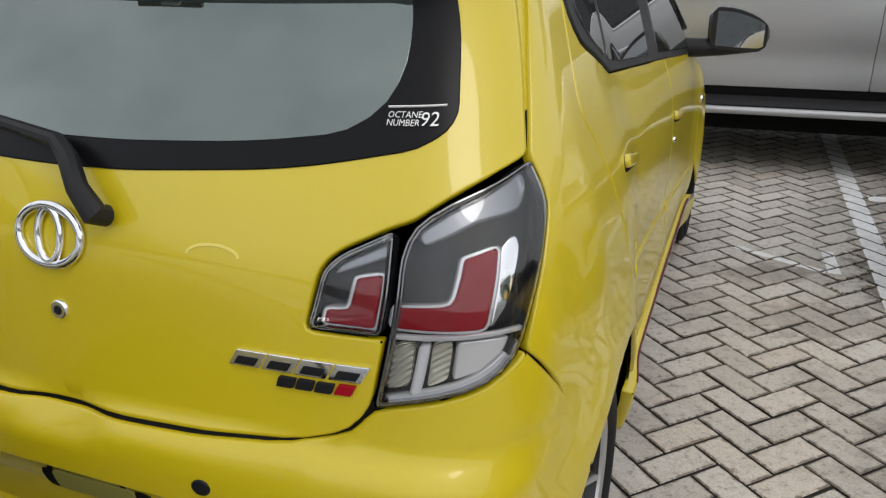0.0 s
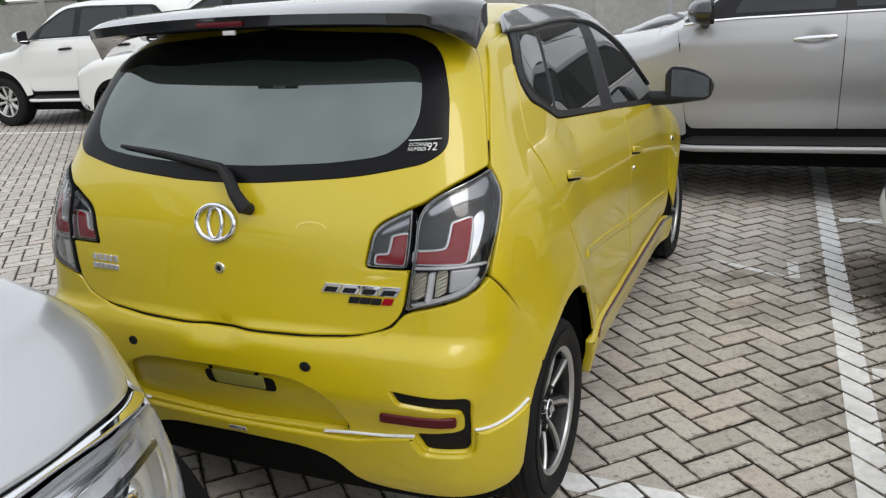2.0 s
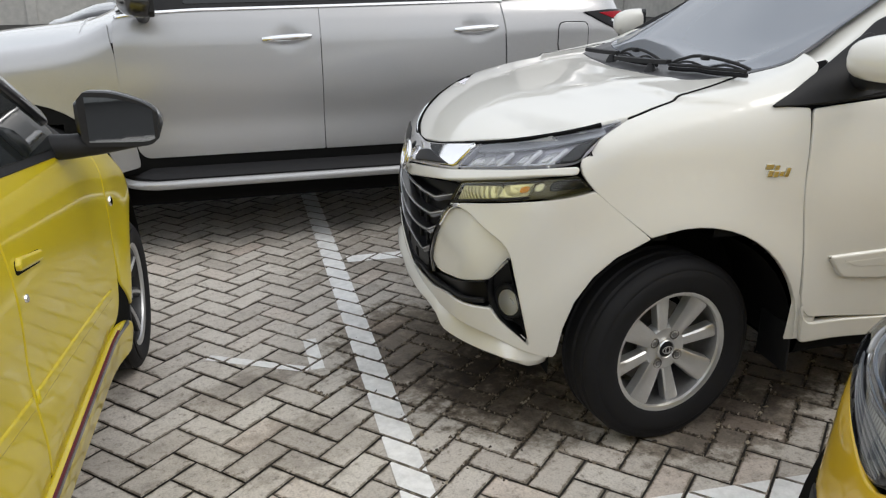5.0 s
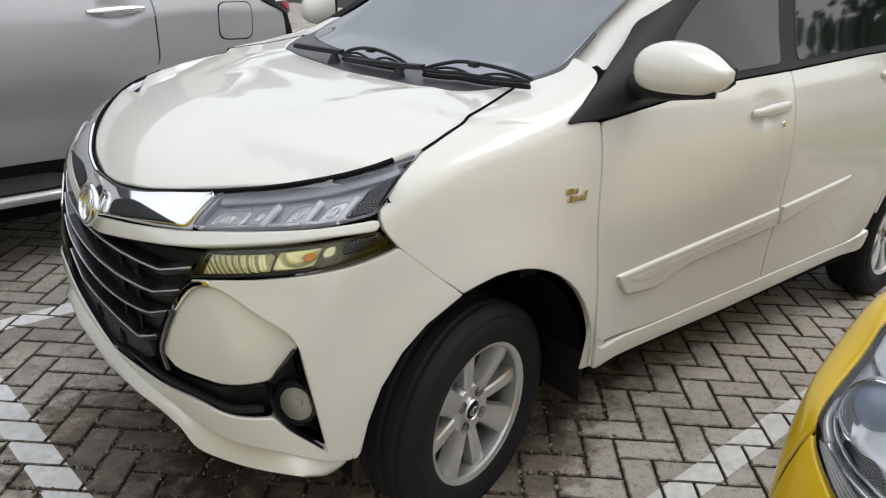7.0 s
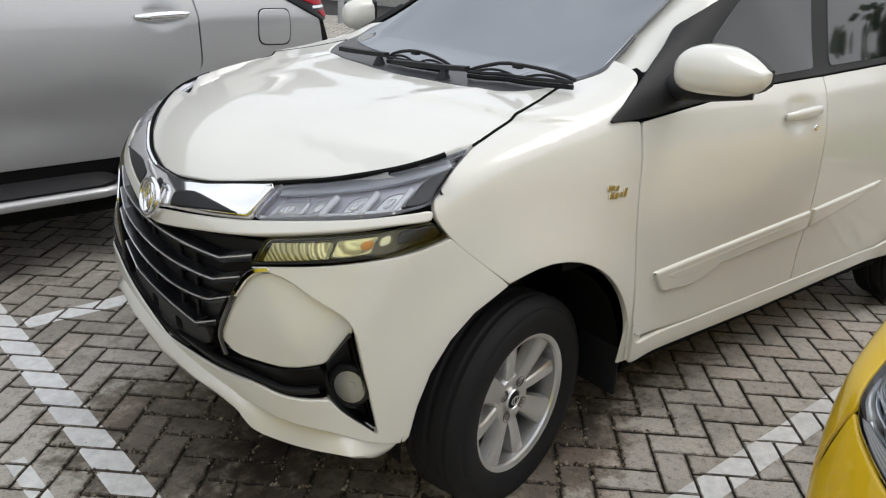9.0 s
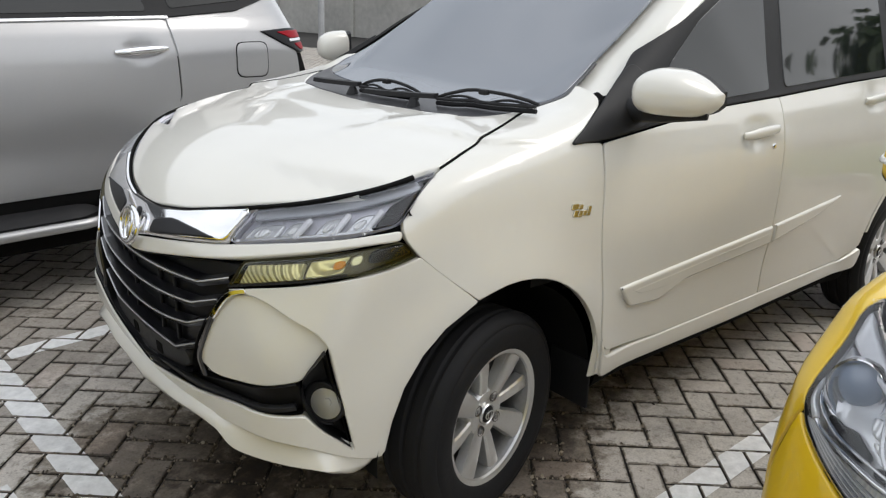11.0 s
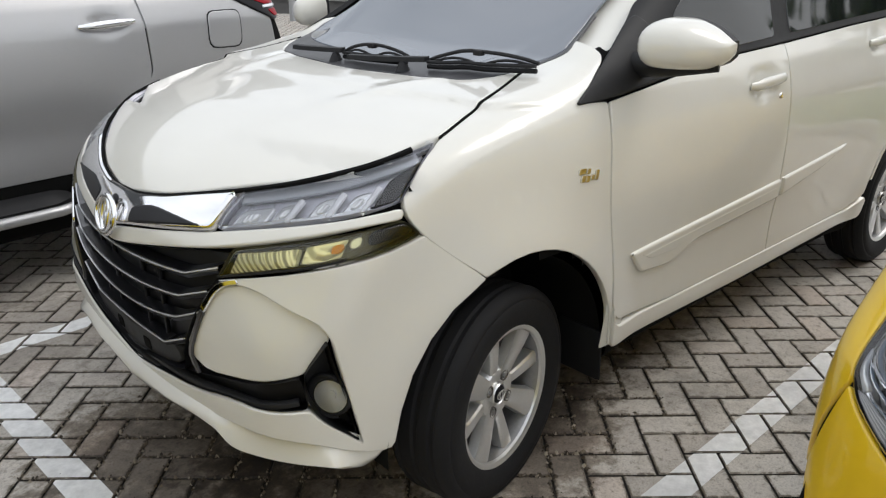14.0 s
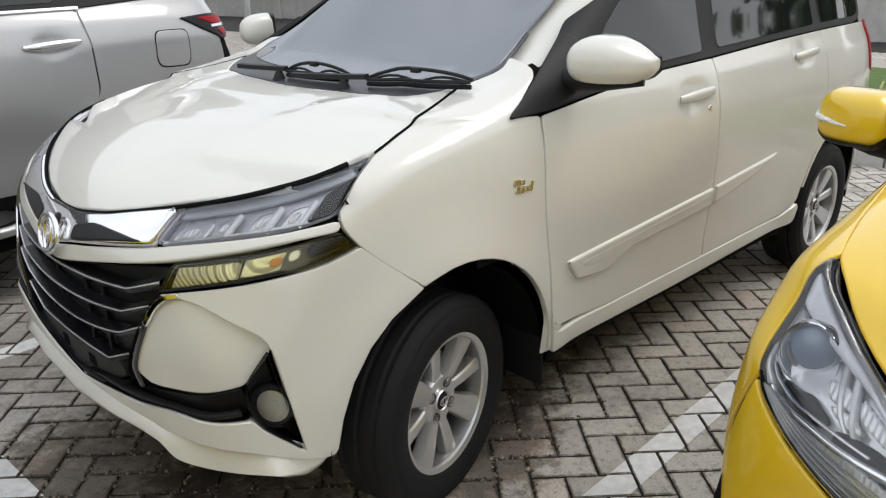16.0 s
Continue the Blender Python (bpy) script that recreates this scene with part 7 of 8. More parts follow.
        lay(f, corner_v, [(-3.22, 0.83, 1.238), (-3.46, 0.70, 1.238), (-3.48, 0.70, 1.20), (-3.32, 0.80, 1.20)], "red_light", RED_LENS, car, off=0.014, thick=0.01, edge=0.0025)
        lay(f, corner_v, [(-3.34, 0.80, 1.172), (-3.48, 0.70, 1.175), (-3.48, 0.70, 1.14), (-3.40, 0.78, 1.135)], "red_light", RED_LENS, car, off=0.014, thick=0.01, edge=0.0025)
        band_on(f, corner_v, [(-3.3, 0.80, 1.188), (-3.48, 0.70, 1.19)], 0.014, "clear_light", BRUSHED, car, off=0.016)
    for cx in (0, -2.745):
        wheel_well(car, cx, 0.47, 0.86)
        for s in (1, -1):
            wheel(car, (cx, s * 0.79, 0.385), 0.385, 0.265, 0.235, "cast", s > 0)
    return car


# ---------------------------------------------------------------- deep yellow car beside the carrier
def city_car(at, AMBER, label, tone):
    car = thing("city_car", at, label, "car", "parked cars")
    f = CITY
    nose = Round(-0.1, 1)
    side = tilted((0, -0.95, -0.3))
    lamp = [(0.147, 0.690, 0.925, 0.01), (0.169, 0.667, 0.920, 0.02), (0.274, 0.603, 0.876, 0.1), (0.337, 0.549, 0.849, 0.1), (0.390, 0.496, 0.829, 0.1), (0.47, 0.40, 0.79, 0.05), (0.53, 0.34, 0.745, 0.03), (0.555, 0.385, 0.675, 0.02), (0.535, 0.44, 0.657, 0.05), (0.498, 0.512, 0.667, 0.1), (0.443, 0.604, 0.690, 0.1), (0.367, 0.695, 0.730, 0.05), (0.344, 0.714, 0.752, 0.04), (0.305, 0.718, 0.790, 0.1), (0.245, 0.710, 0.841, 0.1)]
    shell(f, GAP, car, [(nose, lamp, (1, -1))], upper=AMBER, belt=1.05)
    lay(f, tilted((-0.3, 0, -0.95)), mirrored([(0.60, 0, 0.77), (0.535, 0.335, 0.75, 0.03), (0.472, 0.395, 0.797, 0.05), (0.388, 0.491, 0.836, 0.1), (0.335, 0.544, 0.856, 0.1), (0.272, 0.598, 0.882, 0.1), (0.165, 0.662, 0.926, 0.03), (0.128, 0.678, 0.935, 0.02), (-0.047, 0.702, 0.958, 0.1), (-0.288, 0.729, 0.98, 0.04), (-0.28, 0, 1.05)]), "bonnet", AMBER, car, tone + " bonnet", both=False, edge=0.005)
    arch = [(0.0 + 0.37 * math.cos(radians(a)), 0.8, 0.29 + 0.38 * math.sin(radians(a)), 0.0) for a in np.linspace(40, 182, 16)]
    lay(f, tilted((-0.2, -0.7, -0.68)), [(0.340, 0.720, 0.745, 0.01), (0.30, 0.724, 0.792, 0.1), (0.24, 0.715, 0.846, 0.1), (0.143, 0.697, 0.931, 0.01), (0.128, 0.684, 0.938, 0.01), (-0.047, 0.708, 0.958, 0.1), (-0.288, 0.735, 0.978, 0.02), (-0.42, 0.75, 1.0, 0.02), (-0.43, 0.79, 0.8), (-0.43, 0.80, 0.5), (-0.38, 0.80, 0.33, 0.01)] + arch[::-1][1:], "front_fender", AMBER, car, tone + " front fender", edge=0.004)
    lay(f, nose, mirrored([(0.60, 0, 0.75), (0.53, 0.33, 0.735, 0.02), (0.56, 0.385, 0.667, 0.02), (0.54, 0.445, 0.648, 0.05), (0.50, 0.517, 0.659, 0.1), (0.445, 0.610, 0.682, 0.1), (0.370, 0.702, 0.722, 0.04), (0.342, 0.722, 0.740, 0.01), (0.29, 0.745, 0.54, 0.02), (0.36, 0.745, 0.40, 0.02), (0.37, 0.745, 0.26, 0.03), (0.55, 0.45, 0.22), (0.62, 0, 0.22)]), "front_bumper", AMBER, car, tone + " front bumper", both=False, edge=0.005)
    lay(f, nose, mirrored([(0.63, 0, 0.60), (0.60, 0.30, 0.60, 0.04), (0.60, 0.35, 0.45, 0.04), (0.62, 0, 0.42)]), "grille", PLASTIC, car, "black lower grille", both=False, off=0.006)
    lay(f, nose, [(0.50, 0.60, 0.46, 0.02), (0.41, 0.70, 0.47, 0.03), (0.41, 0.71, 0.33, 0.03), (0.49, 0.62, 0.31, 0.02)], "bumper_vent", PLASTIC, car, "black bumper vent", off=0.005)
    for s in (1, -1):
        def put(under, points, name, mat, label="", **more):
            d = sheet(f, nose, points, **more)
            d = d if s > 0 else flipped(d)
            return link(name, d[0], d[1], mat, under, label, normals=d[2])
        head = new("headlamp")
        head.parent = car
        tagged(head, "large clear headlamp with a round projector")
        put(head, lamp, "housing", BRUSHED, off=-0.046, thick=-0.044, edge=0.002)
        q = loop(flat(nose, lamp), 0.018, 0.02)
        put(head, q - ring_out(q) * 0.003, "lens", LENS, "clear lens", off=0.008, thick=0.014, edge=0.007, raw=True).visible_shadow = False
        ring_band(f, nose, lamp, 0.004, 0.0, "lamp_rim", SMOKE, head, s)
        put(head, [(0.155, 0.700, 0.905), (0.168, 0.676, 0.908), (0.225, 0.636, 0.882, 0.1), (0.273, 0.598, 0.861, 0.1), (0.323, 0.551, 0.842, 0.1), (0.366, 0.504, 0.827, 0.1), (0.47, 0.40, 0.775), (0.475, 0.405, 0.760), (0.391, 0.494, 0.815, 0.1), (0.339, 0.556, 0.830, 0.1), (0.276, 0.628, 0.847, 0.1), (0.221, 0.682, 0.859, 0.05), (0.190, 0.700, 0.871)], "upper_band", LAMP_GREY, "pale bright upper trim", off=-0.010, thick=0.02, edge=0.004, r=0.01)
        put(head, [(0.165, 0.702, 0.893), (0.200, 0.700, 0.862), (0.230, 0.684, 0.850), (0.276, 0.628, 0.840), (0.262, 0.690, 0.815), (0.275, 0.702, 0.795), (0.215, 0.712, 0.838)], "inner_panel", LAMP_GREY, "pale inner panel", off=-0.020, thick=0.02, edge=0.003, r=0.01)
        band_on_side(f, nose, [(0.148, 0.708, 0.905), (0.204, 0.718, 0.848), (0.280, 0.712, 0.802), (0.335, 0.702, 0.765), (0.363, 0.682, 0.749)], 0.014, "outer_band", BRUSHED, head, s, off=-0.006, edge=0.005)
        band_on_side(f, nose, [(0.262, 0.698, 0.808), (0.268, 0.664, 0.828), (0.276, 0.632, 0.838), (0.300, 0.596, 0.834)], 0.012, "brow", LAMP_DEEP, head, s, off=-0.018, edge=0.003)
        put(head, [(0.348, 0.676, 0.754), (0.345, 0.664, 0.775), (0.365, 0.632, 0.772), (0.375, 0.593, 0.785), (0.420, 0.555, 0.752), (0.425, 0.580, 0.733), (0.390, 0.633, 0.733)], "dark_pocket", SMOKE, off=-0.034, thick=0.01, edge=0.003, r=0.01)
        band_on_side(f, nose, [(0.352, 0.688, 0.752), (0.366, 0.677, 0.738), (0.389, 0.649, 0.734), (0.426, 0.590, 0.733), (0.455, 0.535, 0.729), (0.473, 0.489, 0.731), (0.52, 0.41, 0.737)], 0.012, "chrome_guide", CHROME, head, s, off=-0.010, edge=0.005)
        band_on_side(f, nose, [(0.275, 0.706, 0.803), (0.325, 0.690, 0.776), (0.352, 0.668, 0.762), (0.385, 0.632, 0.750), (0.430, 0.565, 0.748), (0.470, 0.48, 0.745)], 0.004, "chrome_line", CHROME, head, s, off=-0.016, edge=0.0015)
        put(head, [(0.430, 0.545, 0.752), (0.448, 0.475, 0.760), (0.500, 0.415, 0.745), (0.505, 0.425, 0.732), (0.458, 0.500, 0.729), (0.438, 0.550, 0.731)], "dark_lower_pocket", SMOKE, off=-0.030, thick=0.01, edge=0.003, r=0.01)
        for k in range(9):
            u = k / 8
            band_on_side(f, nose, [(0.355 + 0.02 * u, 0.700 - 0.018 * u, 0.742 + 0.004 * u), (0.440 + 0.004 * u, 0.606 - 0.022 * u, 0.694 + 0.026 * u), (0.496 - 0.008 * u, 0.514 - 0.008 * u, 0.671 + 0.042 * u), (0.538, 0.428 - 0.01 * u, 0.662 + 0.045 * u)], 0.0022, "lens_rib", (LAMP_DEEP, BRUSHED)[k % 2], head, s, off=-0.003, thick=0.003, edge=0.0006)
        put(head, [(0.36, 0.695, 0.738), (0.445, 0.588, 0.728), (0.490, 0.500, 0.722), (0.535, 0.42, 0.712), (0.54, 0.432, 0.665), (0.497, 0.514, 0.672), (0.441, 0.606, 0.695)], "lower_reflector", RIBBED, "ribbed lower reflector", off=-0.022, thick=0.01, edge=0.003, r=0.02)
        axis = pose(0.302, s * 0.643, 0.806, 0, -4, s * 10) @ Matrix.Rotation(radians(-90), 4, "Z")
        for nm, prof, mt in (("projector_lens", [(0.0, 0.020), (0.014, 0.018), (0.028, 0.012), (0.038, 0.003), (0.043, -0.010)], material("projector_glass", (0.20, 0.25, 0.33), 0.03, 0.0, ior=1.8)), ("projector_ring", [(0.042, -0.008), (0.045, 0.001), (0.048, 0.001), (0.051, -0.010)], LAMP_DEEP)):
            part(nm, lathe(prof, 36), mt, head).matrix_local = axis
        bowl_at = pose(0.310, s * 0.640, 0.796, 0, -12, s * 10) @ Matrix.Rotation(radians(-90), 4, "Z")
        part("projector_bowl", lathe([(0.047, -0.014), (0.050, -0.004), (0.055, 0.006), (0.058, 0.008), (0.060, 0.003), (0.061, -0.03)], 40), CHROME, head, "chrome bowl round the projector").matrix_local = bowl_at
        for d, mt in ((0.0, BRUSHED), (0.018, LAMP_GREY)):
            band_on_side(f, nose, [(0.335 + d, 0.560 - d, 0.832), (0.390 + d, 0.540 - d, 0.795), (0.440 + d * 0.6, 0.525 - d * 0.6, 0.757)], 0.006, "strut", mt, head, s, off=-0.022, edge=0.002, thick=0.02)
        for quad in ([(0.335, 0.560, 0.812), (0.360, 0.515, 0.815), (0.395, 0.500, 0.790), (0.372, 0.548, 0.790)], [(0.378, 0.546, 0.786), (0.398, 0.502, 0.788), (0.430, 0.478, 0.768), (0.416, 0.525, 0.765)], [(0.370, 0.505, 0.815), (0.455, 0.415, 0.778), (0.490, 0.410, 0.752), (0.402, 0.495, 0.788)]):
            put(head, quad, "reflector", RIBBED, "faceted bright reflector", off=-0.026, thick=0.012, edge=0.004, r=0.012, step=0.012)
        mirror(car, (-0.66, s * 0.83, 1.045), (-0.70, s * 1.03, 1.045), 0.145, 0.15, AMBER, tone + " door mirror with a black lower half and clear side repeater", left=s > 0, pointed=0.05, boxy=True)
        wheel(car, (0, s * 0.70, 0.29), 0.29, 0.18, 0.18, "star", s > 0)
        wheel(car, (-2.45, s * 0.70, 0.29), 0.29, 0.18, 0.18, "star", s > 0)
    lay(f, side, [(-0.44, 0.79, 1.0, 0.02), (-0.438, 0.80, 0.5), (-0.44, 0.80, 0.36, 0.02), (-1.40, 0.80, 0.36, 0.02), (-1.40, 0.78, 1.0, 0.02)], "front_door", AMBER, car, tone + " front door")
    lay(f, side, [(-1.406, 0.79, 1.0, 0.02), (-1.406, 0.80, 0.36, 0.02), (-2.05, 0.80, 0.36, 0.05), (-2.25, 0.8, 0.7, 0.1), (-2.28, 0.78, 1.0, 0.02)], "rear_door", AMBER, car, tone + " rear door")
    arch_b = [(-2.45 + 0.38 * math.cos(radians(a)), 0.8, 0.29 + 0.38 * math.sin(radians(a)), 0.0) for a in np.linspace(65, 168, 12)]
    lay(f, side, [(-2.286, 0.78, 1.0, 0.02), (-2.27, 0.8, 0.72, 0.05)] + arch_b + [(-2.83, 0.78, 0.42), (-2.82, 0.74, 1.0, 0.03)], "quarter_panel", AMBER, car, tone + " rear quarter panel")
    lay(f, side, [(-0.42, 0.76, 1.01, 0.02), (-1.4, 0.76, 1.03), (-2.6, 0.74, 1.08, 0.05), (-2.4, 0.62, 1.38, 0.06), (-1.4, 0.60, 1.42), (-1.1, 0.61, 1.40, 0.1)], "side_windows", GLASS, car, "dark tinted side windows", off=0.004)
    lay(f, tilted((-0.6, 0, -0.8)), mirrored([(-0.40, 0, 1.085), (-0.44, 0.58, 1.08, 0.05), (-1.0, 0.52, 1.38, 0.06), (-1.02, 0, 1.42)]), "windscreen", GLASS, car, "dark windscreen", off=0.004, both=False)
    wheel_well(car, 0, 0.40, 0.76)
    wheel_well(car, -2.45, 0.40, 0.76)
    return car


# ---------------------------------------------------------------- pale silver car, nose to the lane
def silver_car(at):
    car = thing("silver_car", at, "pale silver car with chrome-edged bonnet and clear headlamps", "car", "parked cars")
    f = PALE
    nose = Round(0.0, 1)
    lamp = [(0.445, 0.30, 0.834, 0.02), (0.426, 0.403, 0.836, 0.05), (0.404, 0.495, 0.831, 0.08), (0.365, 0.59, 0.820, 0.04), (0.32, 0.658, 0.803, 0.02), (0.280, 0.700, 0.790, 0.03), (0.335, 0.712, 0.74, 0.05), (0.36, 0.705, 0.64, 0.05), (0.42, 0.60, 0.60, 0.05), (0.47, 0.42, 0.62, 0.03)]
    shell(f, GAP, car, [(nose, lamp, (1, -1))], upper=PALE_SILVER, belt=1.12)
    top = tilted((-0.3, 0, -0.95))
    lay(f, top, mirrored([(0.46, 0, 0.88), (0.445, 0.20, 0.872), (0.426, 0.329, 0.862), (0.409, 0.419, 0.858, 0.05), (0.372, 0.523, 0.857, 0.05), (0.350, 0.576, 0.853, 0.04), (0.313, 0.634, 0.847, 0.03), (0.273, 0.672, 0.849, 0.03), (0.20, 0.708, 0.866, 0.05), (0.05, 0.738, 0.92, 0.05), (-0.35, 0.735, 1.0, 0.04), (-0.32, 0, 1.03)]), "bonnet", PALE_SILVER, car, "pale silver bonnet", both=False, off=0.006, edge=0.008, thick=0.02)
    lay(f, nose, mirrored([(0.47, 0, 0.862), (0.45, 0.25, 0.853), (0.434, 0.33, 0.851), (0.416, 0.411, 0.849), (0.38, 0.515, 0.847, 0.05), (0.322, 0.631, 0.834, 0.03), (0.288, 0.667, 0.832, 0.01), (0.271, 0.702, 0.800, 0.01), (0.32, 0.655, 0.810, 0.03), (0.365, 0.59, 0.826, 0.05), (0.404, 0.495, 0.837, 0.05), (0.426, 0.403, 0.842), (0.44, 0.343, 0.843), (0.48, 0, 0.836)]), "chrome_strip", CHROME, car, "bright strip under the bonnet edge", both=False, off=0.004, edge=0.004, thick=0.02)
    lay(f, nose, mirrored([(0.48, 0, 0.83), (0.445, 0.29, 0.83), (0.475, 0.41, 0.62), (0.5, 0, 0.58)]), "grille", PLASTIC, car, "dark upper grille", both=False, off=-0.006)
    lay(f, nose, mirrored([(0.50, 0, 0.57), (0.475, 0.42, 0.61), (0.42, 0.605, 0.59, 0.05), (0.358, 0.712, 0.63, 0.03), (0.31, 0.76, 0.55, 0.02), (0.35, 0.765, 0.42), (0.37, 0.75, 0.28, 0.03), (0.50, 0.4, 0.23), (0.55, 0, 0.23)]), "front_bumper", PALE_SILVER, car, "pale silver front bumper", both=False, edge=0.006)
    arch = [(0.38 * math.cos(radians(a)), 0.8, 0.31 + 0.40 * math.sin(radians(a)), 0.0) for a in np.linspace(42, 180, 16)]
    lay(f, tilted((-0.2, -0.7, -0.68)), [(0.345, 0.722, 0.66, 0.02), (0.325, 0.722, 0.74, 0.04), (0.262, 0.712, 0.805, 0.02), (0.268, 0.680, 0.845, 0.02), (0.20, 0.714, 0.868, 0.03), (0.05, 0.744, 0.922, 0.05), (-0.35, 0.742, 1.0, 0.02), (-0.45, 0.74, 1.02, 0.02), (-0.46, 0.80, 0.8), (-0.46, 0.81, 0.36, 0.02)] + arch[::-1], "front_fender", PALE_SILVER, car, "pale silver front fender", edge=0.004)
    for s in (1, -1):
        def put(under, points, name, mat, label="", **more):
            d = sheet(f, nose, points, **more)
            d = d if s > 0 else flipped(d)
            return link(name, d[0], d[1], mat, under, label, normals=d[2])
        head = new("headlamp")
        head.parent = car
        tagged(head, "large clear headlamp with bright trim")
        put(head, lamp, "housing", LAMP_GREY, off=-0.05, thick=-0.052, edge=0.002)
        q = loop(flat(nose, lamp), 0.018, 0.02)
        put(head, q - ring_out(q) * 0.003, "lens", LENS, "clear lens", off=0.006, thick=0.012, edge=0.006, raw=True).visible_shadow = False
        band_on_side(f, nose, [(0.437, 0.36, 0.815), (0.415, 0.455, 0.812), (0.37, 0.60, 0.798), (0.335, 0.662, 0.79)], 0.022, "upper_band", CHROME, head, s, off=-0.015, edge=0.006)
        band_on_side(f, nose, [(0.437, 0.36, 0.775), (0.425, 0.455, 0.770), (0.385, 0.60, 0.755), (0.35, 0.675, 0.735)], 0.012, "dark_line", SMOKE, head, s, off=-0.012, edge=0.004)
        band_on_side(f, nose, [(0.47, 0.43, 0.645), (0.42, 0.59, 0.632), (0.37, 0.685, 0.66), (0.335, 0.702, 0.74)], 0.030, "light_guide", BRUSHED, head, s, off=-0.015, edge=0.010)
        c = f.meet(*nose.rays(np.array(flat(nose, [(0.42, 0.52, 0.71)]))))[0][0]
        m = pose(c[0] - 0.03, s * (c[1] - 0.03), c[2], 0, 0, s * 35) @ Matrix.Rotation(radians(-90), 4, "Z")
        o = part("projector_lens", lathe([(0.0, 0.02), (0.018, 0.016), (0.034, 0.004), (0.038, -0.02)], 28), CHROME, head)
        o.matrix_local = m
        wheel(car, (0, s * 0.71, 0.31), 0.31, 0.19, 0.19, "cast", s > 0)
        wheel(car, (-2.6, s * 0.71, 0.31), 0.31, 0.19, 0.19, "cast", s > 0)
    side = tilted((0, -0.96, -0.28))
    lay(f, side, [(-0.47, 0.79, 1.05, 0.02), (-0.466, 0.81, 0.38, 0.02), (-1.45, 0.81, 0.38, 0.02), (-1.45, 0.78, 1.08, 0.02)], "front_door", PALE_SILVER, car, "pale silver front door")
    lay(f, side, [(-1.456, 0.78, 1.08, 0.02), (-1.456, 0.81, 0.38, 0.02), (-2.15, 0.81, 0.38, 0.05), (-2.4, 0.81, 0.75, 0.1), (-2.45, 0.78, 1.08, 0.02)], "rear_door", PALE_SILVER, car, "pale silver rear door")
    lay(f, side, [(-2.456, 0.78, 1.08, 0.02), (-2.41, 0.81, 0.76, 0.05)] + [(p[0] - 2.6, *p[1:]) for p in arch[4:]] + [(-3.1, 0.78, 0.4), (-3.2, 0.72, 1.08, 0.03)], "quarter_panel", PALE_SILVER, car, "pale silver quarter panel")
    lay(f, side, [(-0.45, 0.75, 1.08, 0.02), (-1.4, 0.76, 1.10), (-3.0, 0.73, 1.15, 0.05), (-2.8, 0.63, 1.5, 0.06), (-1.4, 0.61, 1.56), (-1.15, 0.61, 1.54, 0.1)], "side_windows", GLASS, car, "dark tinted side windows", off=0.004)
    lay(f, tilted((-0.55, 0, -0.84)), mirrored([(-0.43, 0, 1.15), (-0.47, 0.55, 1.15, 0.05), (-1.05, 0.52, 1.55, 0.06), (-1.10, 0, 1.6)]), "windscreen", GLASS, car, "dark windscreen", off=0.004, both=False)
    wheel_well(car, 0, 0.42, 0.76)
    wheel_well(car, -2.6, 0.42, 0.76)
    return car


# ---------------------------------------------------------------- paved yard
PITCH, PAVE_TURN, PAVE_A, PAVE_B = 0.1065, radians(29.3), 3.930 - 3 * 0.1065, 0.012
E1 = np.array((math.cos(PAVE_TURN), math.sin(PAVE_TURN)))
E2 = np.array((-math.sin(PAVE_TURN), math.cos(PAVE_TURN)))


def paver_cells(x0, x1, y0, y1):
    """Centres, half sizes along E1 and E2 of all pavers of a herringbone over that stretch of the plan."""
    lim = np.array([(x, y) for x in (x0, x1) for y in (y0, y1)])
    a, b = (lim @ E1 - PAVE_A) / PITCH, (lim @ E2 - PAVE_B) / PITCH
    out = []
    for i in range(int(a.min()) - 2, int(a.max()) + 3):
        for j in range(int(b.min()) - 2, int(b.max()) + 3):
            s = (i - j) % 4
            if s == 0:
                c, h = (i + 1, j + 0.5), (1, 0.5)
            elif s == 3:
                c, h = (i + 0.5, j + 1), (0.5, 1)
            else:
                continue
            p = E1 * (PAVE_A + c[0] * PITCH) + E2 * (PAVE_B + c[1] * PITCH)
            if x0 <= p[0] <= x1 and y0 <= p[1] <= y1:
                out.append((p, h))
    return out


def paver_shape(half, gap=0.0036, bevel=0.0035, deep=0.022, rim=0.024):
    """Points and faces of one paver about its centre, its top at z = 0; the first ring is the clean middle of the top."""
    a, b = half[0] * PITCH - gap, half[1] * PITCH - gap
    pts = []
    for inset, z in ((rim, 0.0), (bevel, 0.0), (0.0, -bevel * 0.8), (0.0, -deep)):
        for u, v in ((-1, -1), (1, -1), (1, 1), (-1, 1)):
            q = E1 * (u * (a - inset)) + E2 * (v * (b - inset))
            pts.append((q[0], q[1], z))
    faces = [(0, 1, 2, 3)]
    for k in (0, 4, 8):
        for i in range(4):
            j = (i + 1) % 4
            faces.append((k + i, k + 4 + i, k + 4 + j, k + j))
    return np.array(pts), faces


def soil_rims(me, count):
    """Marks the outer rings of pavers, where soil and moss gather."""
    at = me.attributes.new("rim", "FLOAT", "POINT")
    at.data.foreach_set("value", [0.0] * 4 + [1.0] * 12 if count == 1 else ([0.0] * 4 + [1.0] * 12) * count)


